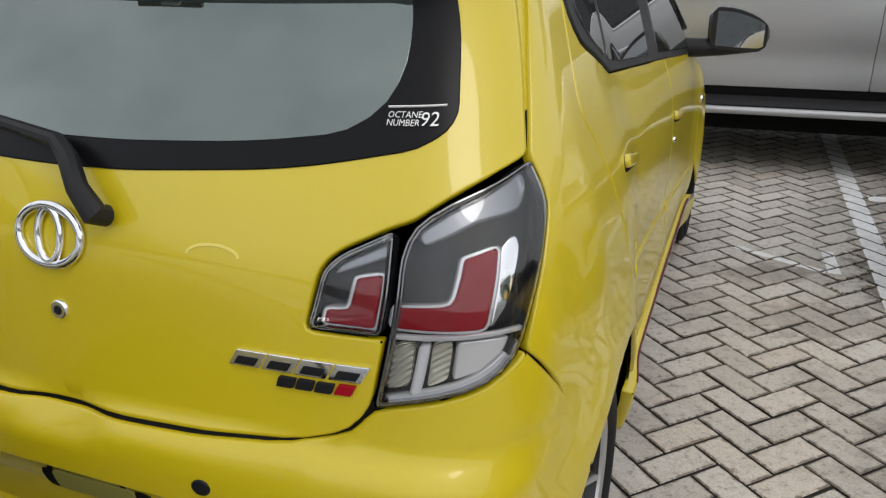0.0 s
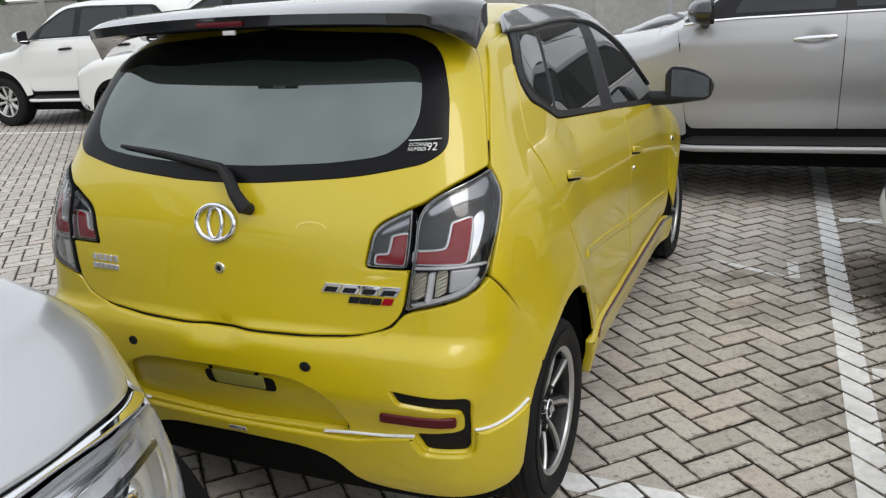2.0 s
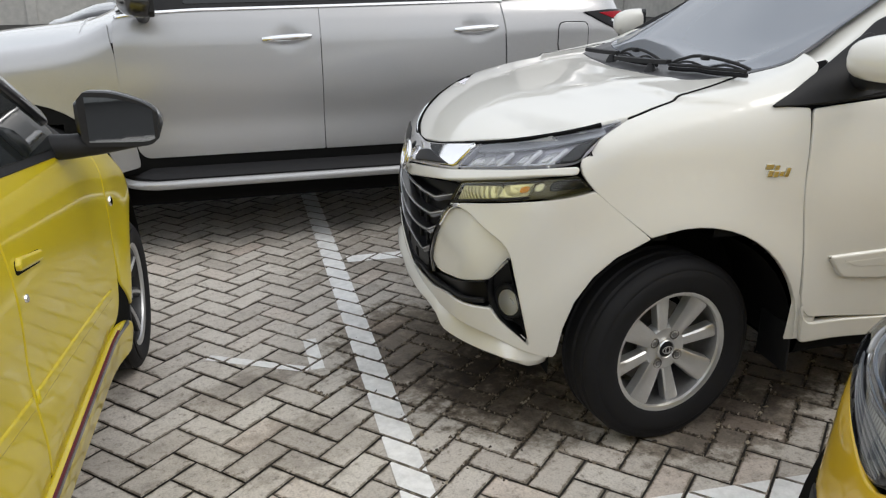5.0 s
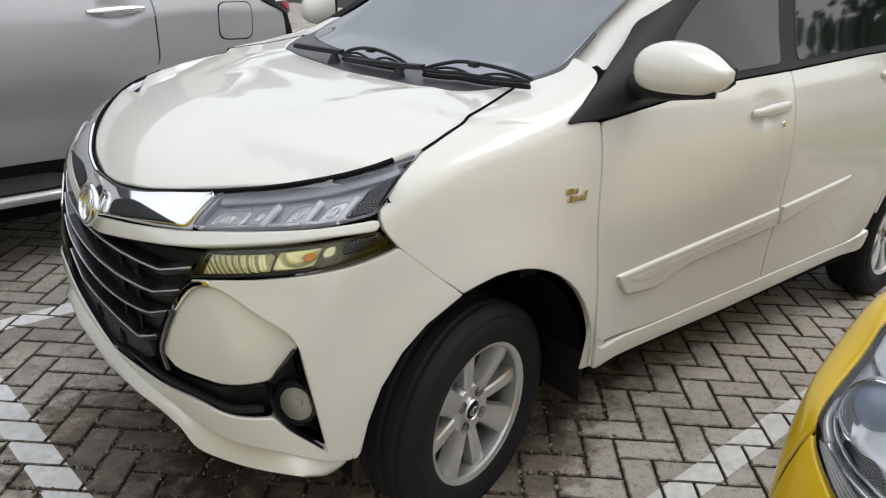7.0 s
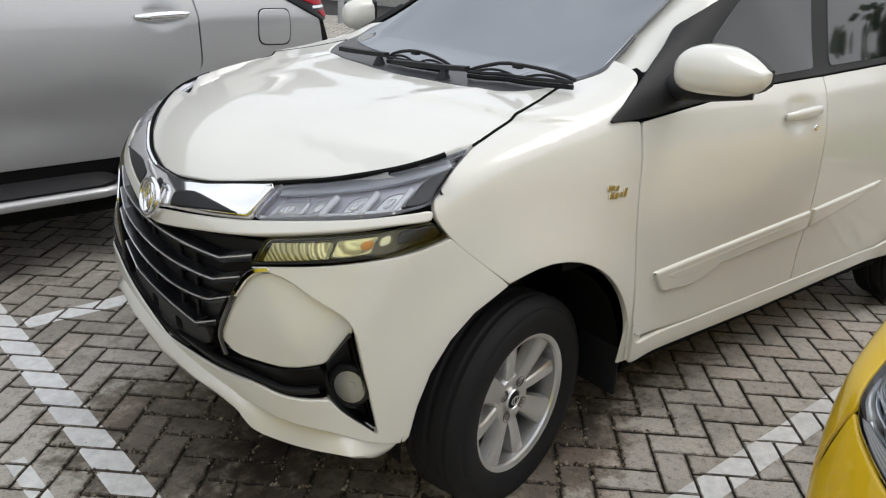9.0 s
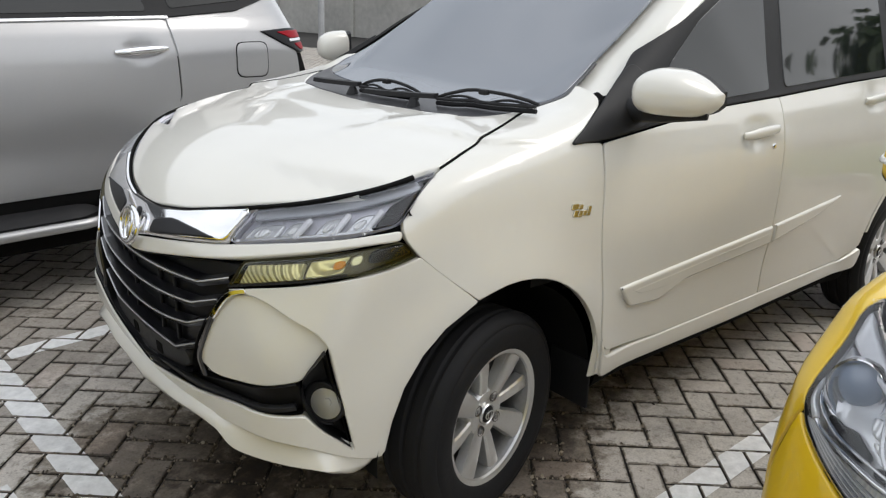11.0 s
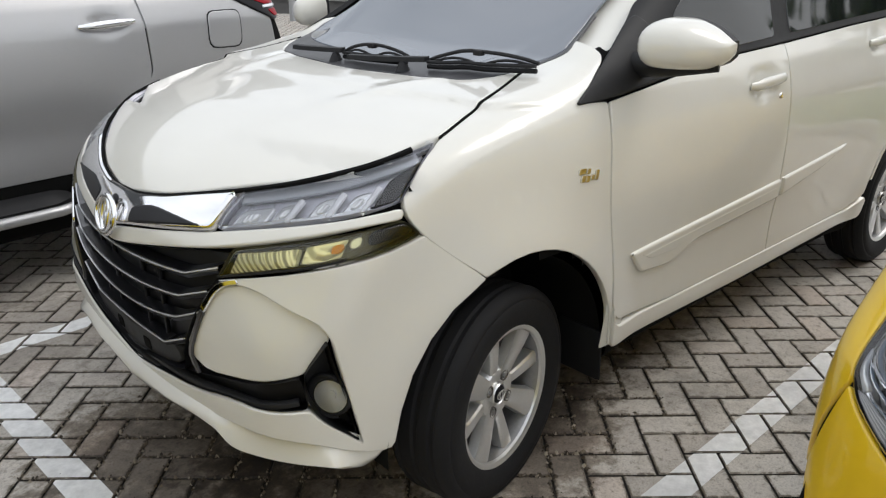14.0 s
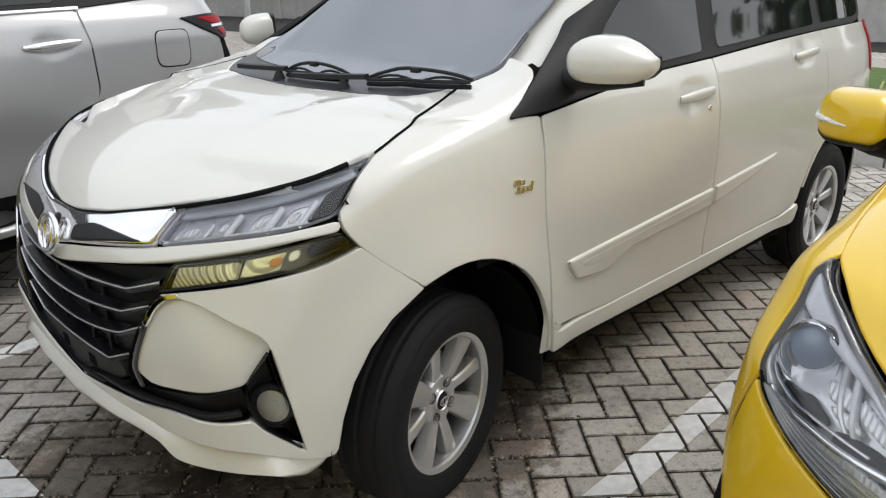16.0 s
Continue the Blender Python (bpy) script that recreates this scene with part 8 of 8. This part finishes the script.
def paver_material():
    m = material("concrete_paver", (0.3, 0.29, 0.27), 0.8)
    n, l, b = nodes_of(m)
    info, geo = n.new("ShaderNodeObjectInfo"), n.new("ShaderNodeNewGeometry")
    add = n.new("ShaderNodeMath")
    add.operation = "ADD"
    l.new(info.outputs["Random"], add.inputs[0])
    l.new(geo.outputs["Random Per Island"], add.inputs[1])
    fr = n.new("ShaderNodeMath")
    fr.operation = "FRACT"
    l.new(add.outputs[0], fr.inputs[0])
    tone = ramp_node(m, fr.outputs[0], [(0.0, (0.47, 0.432, 0.385)), (0.35, (0.55, 0.512, 0.46)), (0.8, (0.61, 0.574, 0.52)), (1.0, (0.58, 0.508, 0.445))])
    grain = noise_node(m, 140.0, 8.0, 0.7, "World")
    speck = ramp_node(m, grain.outputs["Fac"], [(0.34, (0.62, 0.62, 0.61)), (0.52, (1.0, 1.0, 1.0)), (0.7, (1.12, 1.12, 1.11))])
    col = mix_node(m, 0.8, tone.outputs["Color"], speck.outputs["Color"], "MULTIPLY")
    # damp and grimy patches with their own shape
    grime = noise_node(m, 1.6, 8.0, 0.62, "World")
    fine = noise_node(m, 14.0, 8.0, 0.68, "World")
    both = mix_node(m, 0.42, grime.outputs["Fac"], fine.outputs["Fac"])
    dirt = ramp_node(m, both, [(0.36, (0.22, 0.20, 0.18)), (0.46, (0.78, 0.77, 0.75)), (0.53, (1.0, 1.0, 1.0))])
    col = mix_node(m, 0.6, col, dirt.outputs["Color"], "MULTIPLY")
    # old oil stains; the last three: dirt plus the carrier's shade put into colour
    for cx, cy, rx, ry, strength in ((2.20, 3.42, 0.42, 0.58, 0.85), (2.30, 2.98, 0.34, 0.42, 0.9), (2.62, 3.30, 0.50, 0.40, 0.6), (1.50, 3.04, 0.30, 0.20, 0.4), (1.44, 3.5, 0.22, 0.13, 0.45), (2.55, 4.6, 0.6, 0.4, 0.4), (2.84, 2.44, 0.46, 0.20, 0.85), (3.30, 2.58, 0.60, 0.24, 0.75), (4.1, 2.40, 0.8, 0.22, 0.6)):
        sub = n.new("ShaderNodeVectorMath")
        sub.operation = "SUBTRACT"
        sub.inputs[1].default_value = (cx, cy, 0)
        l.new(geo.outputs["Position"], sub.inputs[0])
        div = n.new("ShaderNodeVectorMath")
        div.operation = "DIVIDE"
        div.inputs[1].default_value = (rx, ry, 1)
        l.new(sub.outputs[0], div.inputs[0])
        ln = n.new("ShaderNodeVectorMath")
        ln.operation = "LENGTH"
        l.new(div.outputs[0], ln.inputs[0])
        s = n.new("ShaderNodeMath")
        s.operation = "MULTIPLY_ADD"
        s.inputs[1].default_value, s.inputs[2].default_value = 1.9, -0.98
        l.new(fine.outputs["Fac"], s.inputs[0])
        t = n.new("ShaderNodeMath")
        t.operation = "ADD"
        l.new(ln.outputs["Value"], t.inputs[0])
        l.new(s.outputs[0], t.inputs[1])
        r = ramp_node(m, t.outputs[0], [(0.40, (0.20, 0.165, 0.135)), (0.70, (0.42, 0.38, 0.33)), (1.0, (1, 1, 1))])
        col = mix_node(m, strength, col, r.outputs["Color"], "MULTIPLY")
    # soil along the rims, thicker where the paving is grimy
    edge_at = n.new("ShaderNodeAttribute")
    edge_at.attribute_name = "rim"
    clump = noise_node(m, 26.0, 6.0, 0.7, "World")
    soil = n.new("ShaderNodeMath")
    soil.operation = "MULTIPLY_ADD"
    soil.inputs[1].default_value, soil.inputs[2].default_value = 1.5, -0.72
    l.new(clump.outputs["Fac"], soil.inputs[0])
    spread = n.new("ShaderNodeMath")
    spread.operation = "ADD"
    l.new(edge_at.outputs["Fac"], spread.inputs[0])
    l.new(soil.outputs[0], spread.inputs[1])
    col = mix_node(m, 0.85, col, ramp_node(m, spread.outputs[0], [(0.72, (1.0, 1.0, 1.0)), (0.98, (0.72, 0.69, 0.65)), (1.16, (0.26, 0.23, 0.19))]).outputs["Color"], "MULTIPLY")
    # small dark spots and smears
    spots = noise_node(m, 34.0, 7.0, 0.72, "World")
    col = mix_node(m, 0.8, col, ramp_node(m, spots.outputs["Fac"], [(0.33, (0.30, 0.28, 0.25)), (0.43, (0.88, 0.87, 0.86)), (0.50, (1.0, 1.0, 1.0))]).outputs["Color"], "MULTIPLY")
    l.new(col, b.inputs["Base Color"])
    l.new(ramp_node(m, both, [(0.40, (0.5, 0.5, 0.5)), (0.58, (0.82, 0.82, 0.82))]).outputs["Color"], b.inputs["Roughness"])
    bump_node(m, grain.outputs["Fac"], 0.5, 0.0016)
    return m


def paving():
    bm = bmesh.new()
    bmesh.ops.create_grid(bm, x_segments=2, y_segments=2, size=400)
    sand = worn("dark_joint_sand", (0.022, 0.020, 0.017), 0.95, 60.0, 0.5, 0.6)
    g = part("ground", bm, sand, None, smooth=False)
    g.location.z = -0.009
    tagged(g, "dark sandy bed under the paved parking yard", "ground", kind="structure")
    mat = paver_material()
    yard = new("pavement")
    tagged(yard, "grey concrete pavers laid in herringbone, stained and worn", "pavement", kind="structure")
    near, rest = [], []
    for p, h in paver_cells(-16, 16, -6, 22):
        near.append((p, h)) if 1.25 < p[0] < 3.3 and 1.75 < p[1] < 4.95 and p[1] > 4.6 - 1.32 * p[0] else rest.append((p, h))
    rng = random.Random(4)
    meshes = {}
    for h in ((1, 0.5), (0.5, 1)):
        pts, faces = paver_shape(h)
        me = bpy.data.meshes.new("paver")
        me.from_pydata([tuple(v) for v in pts], [], faces)
        me.materials.append(mat)
        # second slot, for the sides: joint soil and shade both put into colour
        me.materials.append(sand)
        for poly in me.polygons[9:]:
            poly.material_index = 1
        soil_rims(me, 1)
        meshes[h] = me
    while len(near) > 300:
        rest.append(near.pop())
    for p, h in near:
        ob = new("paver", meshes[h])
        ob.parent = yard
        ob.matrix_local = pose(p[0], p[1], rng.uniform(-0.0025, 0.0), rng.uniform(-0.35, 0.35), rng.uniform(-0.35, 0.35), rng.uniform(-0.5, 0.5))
    verts, faces = [], []
    shapes = {h: paver_shape(h) for h in meshes}
    for p, h in rest:
        pts, fs = shapes[h]
        k = len(verts)
        z = rng.uniform(-0.0025, 0.0)
        tx, ty = rng.uniform(-0.006, 0.006), rng.uniform(-0.006, 0.006)
        jog = [(rng.uniform(-0.0018, 0.0018), rng.uniform(-0.0018, 0.0018)) for _ in range(4)]
        verts += [(p[0] + q[0] + jog[m % 4][0], p[1] + q[1] + jog[m % 4][1], q[2] + z + q[0] * tx + q[1] * ty) for m, q in enumerate(pts)]
        faces += [tuple(k + i for i in f) for f in fs]
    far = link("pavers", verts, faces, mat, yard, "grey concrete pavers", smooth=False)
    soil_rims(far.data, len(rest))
    # these sides also take the dark colour of joint soil and shade
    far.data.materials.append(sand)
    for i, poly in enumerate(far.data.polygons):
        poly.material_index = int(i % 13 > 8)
    tagged(far, kind="stuff")
    return near + rest


def clip(poly, a, n):
    """The part of a convex polygon on the inner side of the line through a with inward normal n."""
    out = []
    for i, p in enumerate(poly):
        q = poly[(i + 1) % len(poly)]
        dp, dq = float(np.dot(p - a, n)), float(np.dot(q - a, n))
        if dp >= 0:
            out.append(p)
        if dp * dq < 0:
            out.append(p + (q - p) * dp / (dp - dq))
    return out


def painted_line(cells, a, b, width, mat, label):
    """Road paint on the paver tops between two points; the joints stay bare."""
    a, b = np.array(a, float), np.array(b, float)
    d = (b - a) / np.linalg.norm(b - a)
    n = np.array((-d[1], d[0]))
    verts, faces = [], []
    for p, h in cells:
        s = np.dot(p - a, d)
        if not (-0.2 < s < np.linalg.norm(b - a) + 0.2 and abs(np.dot(p - a, n)) < width / 2 + 0.14):
            continue
        u, v = h[0] * PITCH - 0.0062, h[1] * PITCH - 0.0062
        poly = [p + E1 * (i * u) + E2 * (j * v) for i, j in ((-1, -1), (1, -1), (1, 1), (-1, 1))]
        for o, m in ((a, d), (b, -d), (a + n * width / 2, -n), (a - n * width / 2, n)):
            poly = clip(poly, o, m) if poly else poly
        if len(poly) > 2:
            k = len(verts)
            verts += [(q[0], q[1], 0.0016) for q in poly]
            faces.append(tuple(range(k, k + len(poly))))
    ob = link("parking_line", verts, faces, mat, None, smooth=False)
    tagged(ob, label, "line", kind="structure")


CELLS = paving()
ROAD_PAINT = worn("worn_white_paint", (0.78, 0.78, 0.76), 0.7, 25.0, 0.3, 0.3)
for a, b, w, words in (((1.30, 1.14), (2.72, 6.30), 0.105, "worn white parking line painted on the pavers"), ((1.71, 2.38), (7.6, 0.52), 0.10, "worn white parking line painted on the pavers"), ((2.332, 4.603), (7.5, 3.2), 0.10, "worn white parking line painted on the pavers"), ((1.285, 1.354), (-1.3, 2.13), 0.10, "worn white parking line painted on the pavers"), ((1.385, 3.815), (1.70, 3.515), 0.045, "thin white corner mark painted on the pavers"), ((1.735, 3.50), (1.80, 3.77), 0.055, "thin white corner mark painted on the pavers"), ((-9.5, 10.4), (-3.2, 9.5), 0.11, "worn white parking line painted on the pavers")):
    painted_line(CELLS, a, b, w, ROAD_PAINT, words)


def soil_crumbs(cells):
    """Loose soil and leaf scraps gathered along the joints in front of the people carrier."""
    rng = random.Random(21)
    verts, faces = [], []
    spots = [(p, h) for p, h in cells if (p[0] - 2.28) ** 2 / 0.30 + (p[1] - 3.2) ** 2 / 0.50 < 1]
    spots += [(p, h) for p, h in cells if (p[0] - 3.1) ** 2 / 0.45 + (p[1] - 2.48) ** 2 / 0.05 < 1]
    for _ in range(3600):
        p, h = rng.choice(spots)
        along, side = rng.uniform(-1, 1), rng.choice((-1, 1))
        if rng.random() < 0.5:
            q = E1 * (h[0] * PITCH * along) + E2 * (h[1] * PITCH * side + rng.gauss(0, 0.007))
        else:
            q = E1 * (h[0] * PITCH * side + rng.gauss(0, 0.007)) + E2 * (h[1] * PITCH * along)
        c, r, a = p + q, rng.uniform(0.0015, 0.006) * rng.choice((0.6, 1.0, 1.0, 1.5)), rng.uniform(0, 6.28)
        long = rng.uniform(0.8, 2.2)
        ring = [(c[0] + r * long * math.cos(a) * math.cos(t) - r * math.sin(a) * math.sin(t), c[1] + r * long * math.sin(a) * math.cos(t) + r * math.cos(a) * math.sin(t)) for t in (0, 1.3, 2.5, 3.8, 5.0)]
        k = len(verts)
        verts += [(x, y, -0.004) for x, y in ring] + [(c[0] + r * 0.2, c[1], r * rng.uniform(0.3, 0.9) + 0.001)]
        faces += [(k + i, k + (i + 1) % 5, k + 5) for i in range(5)]
    m = material("loose_soil", (0.07, 0.055, 0.04), 0.9)
    n, l, b = nodes_of(m)
    g = n.new("ShaderNodeNewGeometry")
    l.new(ramp_node(m, g.outputs["Random Per Island"], [(0.0, (0.025, 0.020, 0.015)), (0.6, (0.09, 0.07, 0.05)), (0.85, (0.20, 0.165, 0.12)), (1.0, (0.36, 0.32, 0.25))]).outputs["Color"], b.inputs["Base Color"])
    ob = link("soil_crumbs", verts, faces, m, None, smooth=False)
    tagged(ob, "dark soil crumbs and leaf scraps in the paving joints", "soil", kind="stuff")


soil_crumbs(CELLS)
hatchback(AGYA_AT)
people_carrier(AVANZA_AT)
off_roader(FORTUNER_AT, "off_roader", SILVER, "dusty silver off-roader with chrome handles and running boards")
city_car(YELLOW_AT, AMBER, "deep yellow city car with large clear headlamps, parked on paving", "yellow")
silver_car(SILVER_AT)
off_roader(pose(-7.75, 11.75, 0, 0, 0, 168.0), "pickup", PURE_WHITE, "white pickup with dark handles and black running boards", detail=False)
off_roader(pose(-4.46, 9.2, 0, 0, 0, 169.0), "utility_vehicle", PURE_WHITE, "white utility vehicle with a black front bumper", detail=False, bumper=PLASTIC)
city_car(pose(-6.75, 14.9, 0, 0, 0, 160.0), BLACK_GLOSS, "black small car parked behind the white pickup", "black")
off_roader(pose(2.4, 11.2, 0, 0, 0, 166.0), "dark_off_roader", BLACK_GLOSS, "glossy black off-roader parked behind the silver one", detail=False)


# ---------------------------------------------------------------- edges of the yard
def wall_run(name, a, b, height, thick, mat, label):
    a, b = Vector((*a, 0)), Vector((*b, 0))
    d = b - a
    bm = bmesh.new()
    box(bm, (d.length, thick, height), (0, 0, height / 2 - 0.02), 0.02)
    box(bm, (d.length, thick + 0.08, 0.10), (0, 0, height + 0.02), 0.015)
    n = int(d.length / 3.2)
    for i in range(n + 1):
        box(bm, (0.3, thick + 0.12, height), (-d.length / 2 + i * d.length / n, 0, height / 2 - 0.02), 0.01)
    ob = part(name, bm, mat, None, smooth=False)
    ob.matrix_world = Matrix.Translation((a + b) / 2) @ Matrix.Rotation(math.atan2(d.y, d.x), 4, "Z")
    tagged(ob, label, "wall", kind="structure")


CONCRETE = worn("weathered_render", (0.46, 0.45, 0.42), 0.85, 6.0, 0.25, 0.5)
wall_run("wall_north", (-40, 34), (22, 27), 2.4, 0.25, CONCRETE, "weathered grey boundary wall with piers")
wall_run("wall_east", (22, 27), (16, -14), 1.7, 0.25, CONCRETE, "weathered grey boundary wall with piers")
wall_run("wall_south", (16, -14), (-24, -12), 1.7, 0.25, CONCRETE, "weathered grey boundary wall with piers")
wall_run("wall_west", (-24, -12), (-40, 34), 2.4, 0.25, CONCRETE, "weathered grey boundary wall with piers")


def kerb(a, b):
    a, b = Vector((*a, 0)), Vector((*b, 0))
    d = b - a
    n = int(d.length / 0.6)
    run = tagged(new("kerb"), "pale concrete kerb stones along the lawn", "kerb", kind="structure")
    bm = bmesh.new()
    box(bm, (d.length / n - 0.01, 0.15, 0.30), (0, 0, 0), 0.02)
    stone = part("kerb_stone", bm, worn("kerb_concrete", (0.50, 0.49, 0.46), 0.85, 12.0, 0.2, 0.4), run)
    for i in range(n):
        ob = stone if i == 0 else new("kerb_stone", stone.data)
        ob.parent = run
        ob.matrix_local = Matrix.Translation(a + d * ((i + 0.5) / n)) @ Matrix.Rotation(math.atan2(d.y, d.x), 4, "Z")


kerb((6.62, -3.0), (8.17, 4.2))
bm = bmesh.new()
box(bm, (5.2, 9.6, 0.24), (0, 0, 0), 0.03)
lawn = part("lawn", bm, worn("short_grass", (0.10, 0.16, 0.035), 0.95, 60.0, 0.5, 1.0, depth=0.02), None)
lawn.matrix_world = pose(10.02, 0.15, 0, 0, 0, -12.2)
tagged(lawn, "strip of short green lawn behind the kerb", "lawn", kind="structure")


def tree(at, height, seed, label):
    rng = random.Random(seed)
    root = thing("tree", at, label, "tree", "trees by the wall")
    bark = worn("tree_bark", (0.12, 0.09, 0.065), 0.9, 14.0, 0.35, 0.8)
    leaf = worn("green_leaves", (0.06, 0.10, 0.025), 0.55, 3.0, 0.5, 0.1)
    trunk = [Vector((0, 0, -0.05))]
    for i in range(6):
        trunk.append(trunk[-1] + Vector((rng.uniform(-0.12, 0.12), rng.uniform(-0.12, 0.12), height * 0.1)))
    part("trunk", tube(trunk, [0.17, 0.14, 0.12, 0.11, 0.10, 0.09, 0.07], 10), bark, root)
    tips = []
    for k in range(9):
        a = k * 2.4
        p = trunk[3 + k % 4]
        q = p + Vector((math.cos(a), math.sin(a), 0.55)) * height * rng.uniform(0.16, 0.30)
        e = q + Vector((math.cos(a + 0.4), math.sin(a + 0.4), 0.5)) * height * 0.14
        part("limb", tube([p, (p + q) / 2 + Vector((0, 0, 0.12)), q, e], [0.06, 0.045, 0.03, 0.012], 7), bark, root)
        tips += [q, e, (q + e) / 2]
    tips.append(trunk[-1] + Vector((0, 0, height * 0.2)))
    verts, faces = [], []
    for tip in tips:
        for _ in range(190):
            o = tip + Vector((rng.gauss(0, 0.34), rng.gauss(0, 0.34), rng.gauss(0, 0.26))) * height / 5.5
            u = Vector((rng.gauss(0, 1), rng.gauss(0, 1), rng.gauss(0, 0.6))).normalized()
            v = u.orthogonal().normalized() * 0.10
            ln = rng.uniform(0.18, 0.34)
            k = len(verts)
            verts += [o, o + u * ln * 0.5 + v, o + u * ln, o + u * ln * 0.5 - v]
            faces.append((k, k + 1, k + 2, k + 3))
    crown = link("crown", verts, faces, leaf, root, "loose crown of green leaves", smooth=False)
    tagged(crown, kind="stuff")


for x, y, h, seed in ((18.5, -9.5, 5.4, 1), (20.8, -4.5, 5.0, 2), (21.5, -1.0, 4.6, 3), (-21, 25, 6.5, 5), (-14, 28, 6.0, 6)):
    tree(pose(x, y, 0), h, seed, "young broad-leaved tree with an open crown")


def strap_plant(at):
    """A clump of long arching leaves."""
    rng = random.Random(9)
    root = thing("strap_leaved_plant", at, "clump of pale yellow-green strap leaves on the lawn", "plant")
    leaf = worn("pale_strap_leaf", (0.40, 0.44, 0.14), 0.5, 20.0, 0.3, 0.1)
    for k in range(46):
        a, reach, high = rng.uniform(0, 6.28), rng.uniform(0.15, 0.42), rng.uniform(0.40, 0.75)
        d = Vector((math.cos(a), math.sin(a), 0))
        s = Vector((-d.y, d.x, 0))
        bm = bmesh.new()
        rows = []
        for t in np.linspace(0, 1, 7):
            c = d * (0.04 + reach * t ** 1.5) + Vector((0, 0, high * (t * 1.5 - 0.75 * t * t)))
            w = 0.018 * (1 - t) ** 0.5 + 0.002
            rows.append([bm.verts.new(c - s * w), bm.verts.new(c + Vector((0, 0, -0.006))), bm.verts.new(c + s * w)])
        for p, q in zip(rows, rows[1:]):
            for i in range(2):
                bm.faces.new((p[i], p[i + 1], q[i + 1], q[i]))
        part("leaf", bm, leaf, root)


strap_plant(pose(7.95, 1.33, 0.11))


def canopy(at):
    """An open steel shelter beyond the cars: posts, lattice beams and a pale roof."""
    root = thing("steel_canopy", at, "open steel canopy with lattice beams and pale roof", "canopy")
    steel = worn("grey_steel", (0.40, 0.41, 0.42), 0.5, 30.0, 0.2, 0.2, 0.3)
    for x in (-6, 0, 6):
        for y in (-3, 3):
            part("post", tube([(x, y, 0), (x, y, 4.6)], 0.07, 10), steel, root)
        part("beam", tube([(x, -4, 4.6), (x, 4, 5.2)], 0.05, 8), steel, root)
        part("beam", tube([(x, -4, 5.1), (x, 4, 5.7)], 0.05, 8), steel, root)
        for i in range(10):
            y0, y1 = -4 + i * 0.8, -4 + (i + 1) * 0.8
            za, zb = (4.6, 5.1) if i % 2 else (5.1, 4.6)
            part("lattice_bar", tube([(x, y0, za + (y0 + 4) * 0.075), (x, y1, zb + (y1 + 4) * 0.075)], 0.025, 6), steel, root)
    bm = bmesh.new()
    box(bm, (14, 9, 0.05), (0, 0, 5.55), 0.01, Matrix.Rotation(radians(4.3), 4, "X"))
    part("roof", bm, worn("pale_sheet_roof", (0.62, 0.64, 0.66), 0.5, 8.0, 0.1, 0.2), root, "pale sheet roof")


canopy(pose(9.5, 17.5, 0, 0, 0, -15))
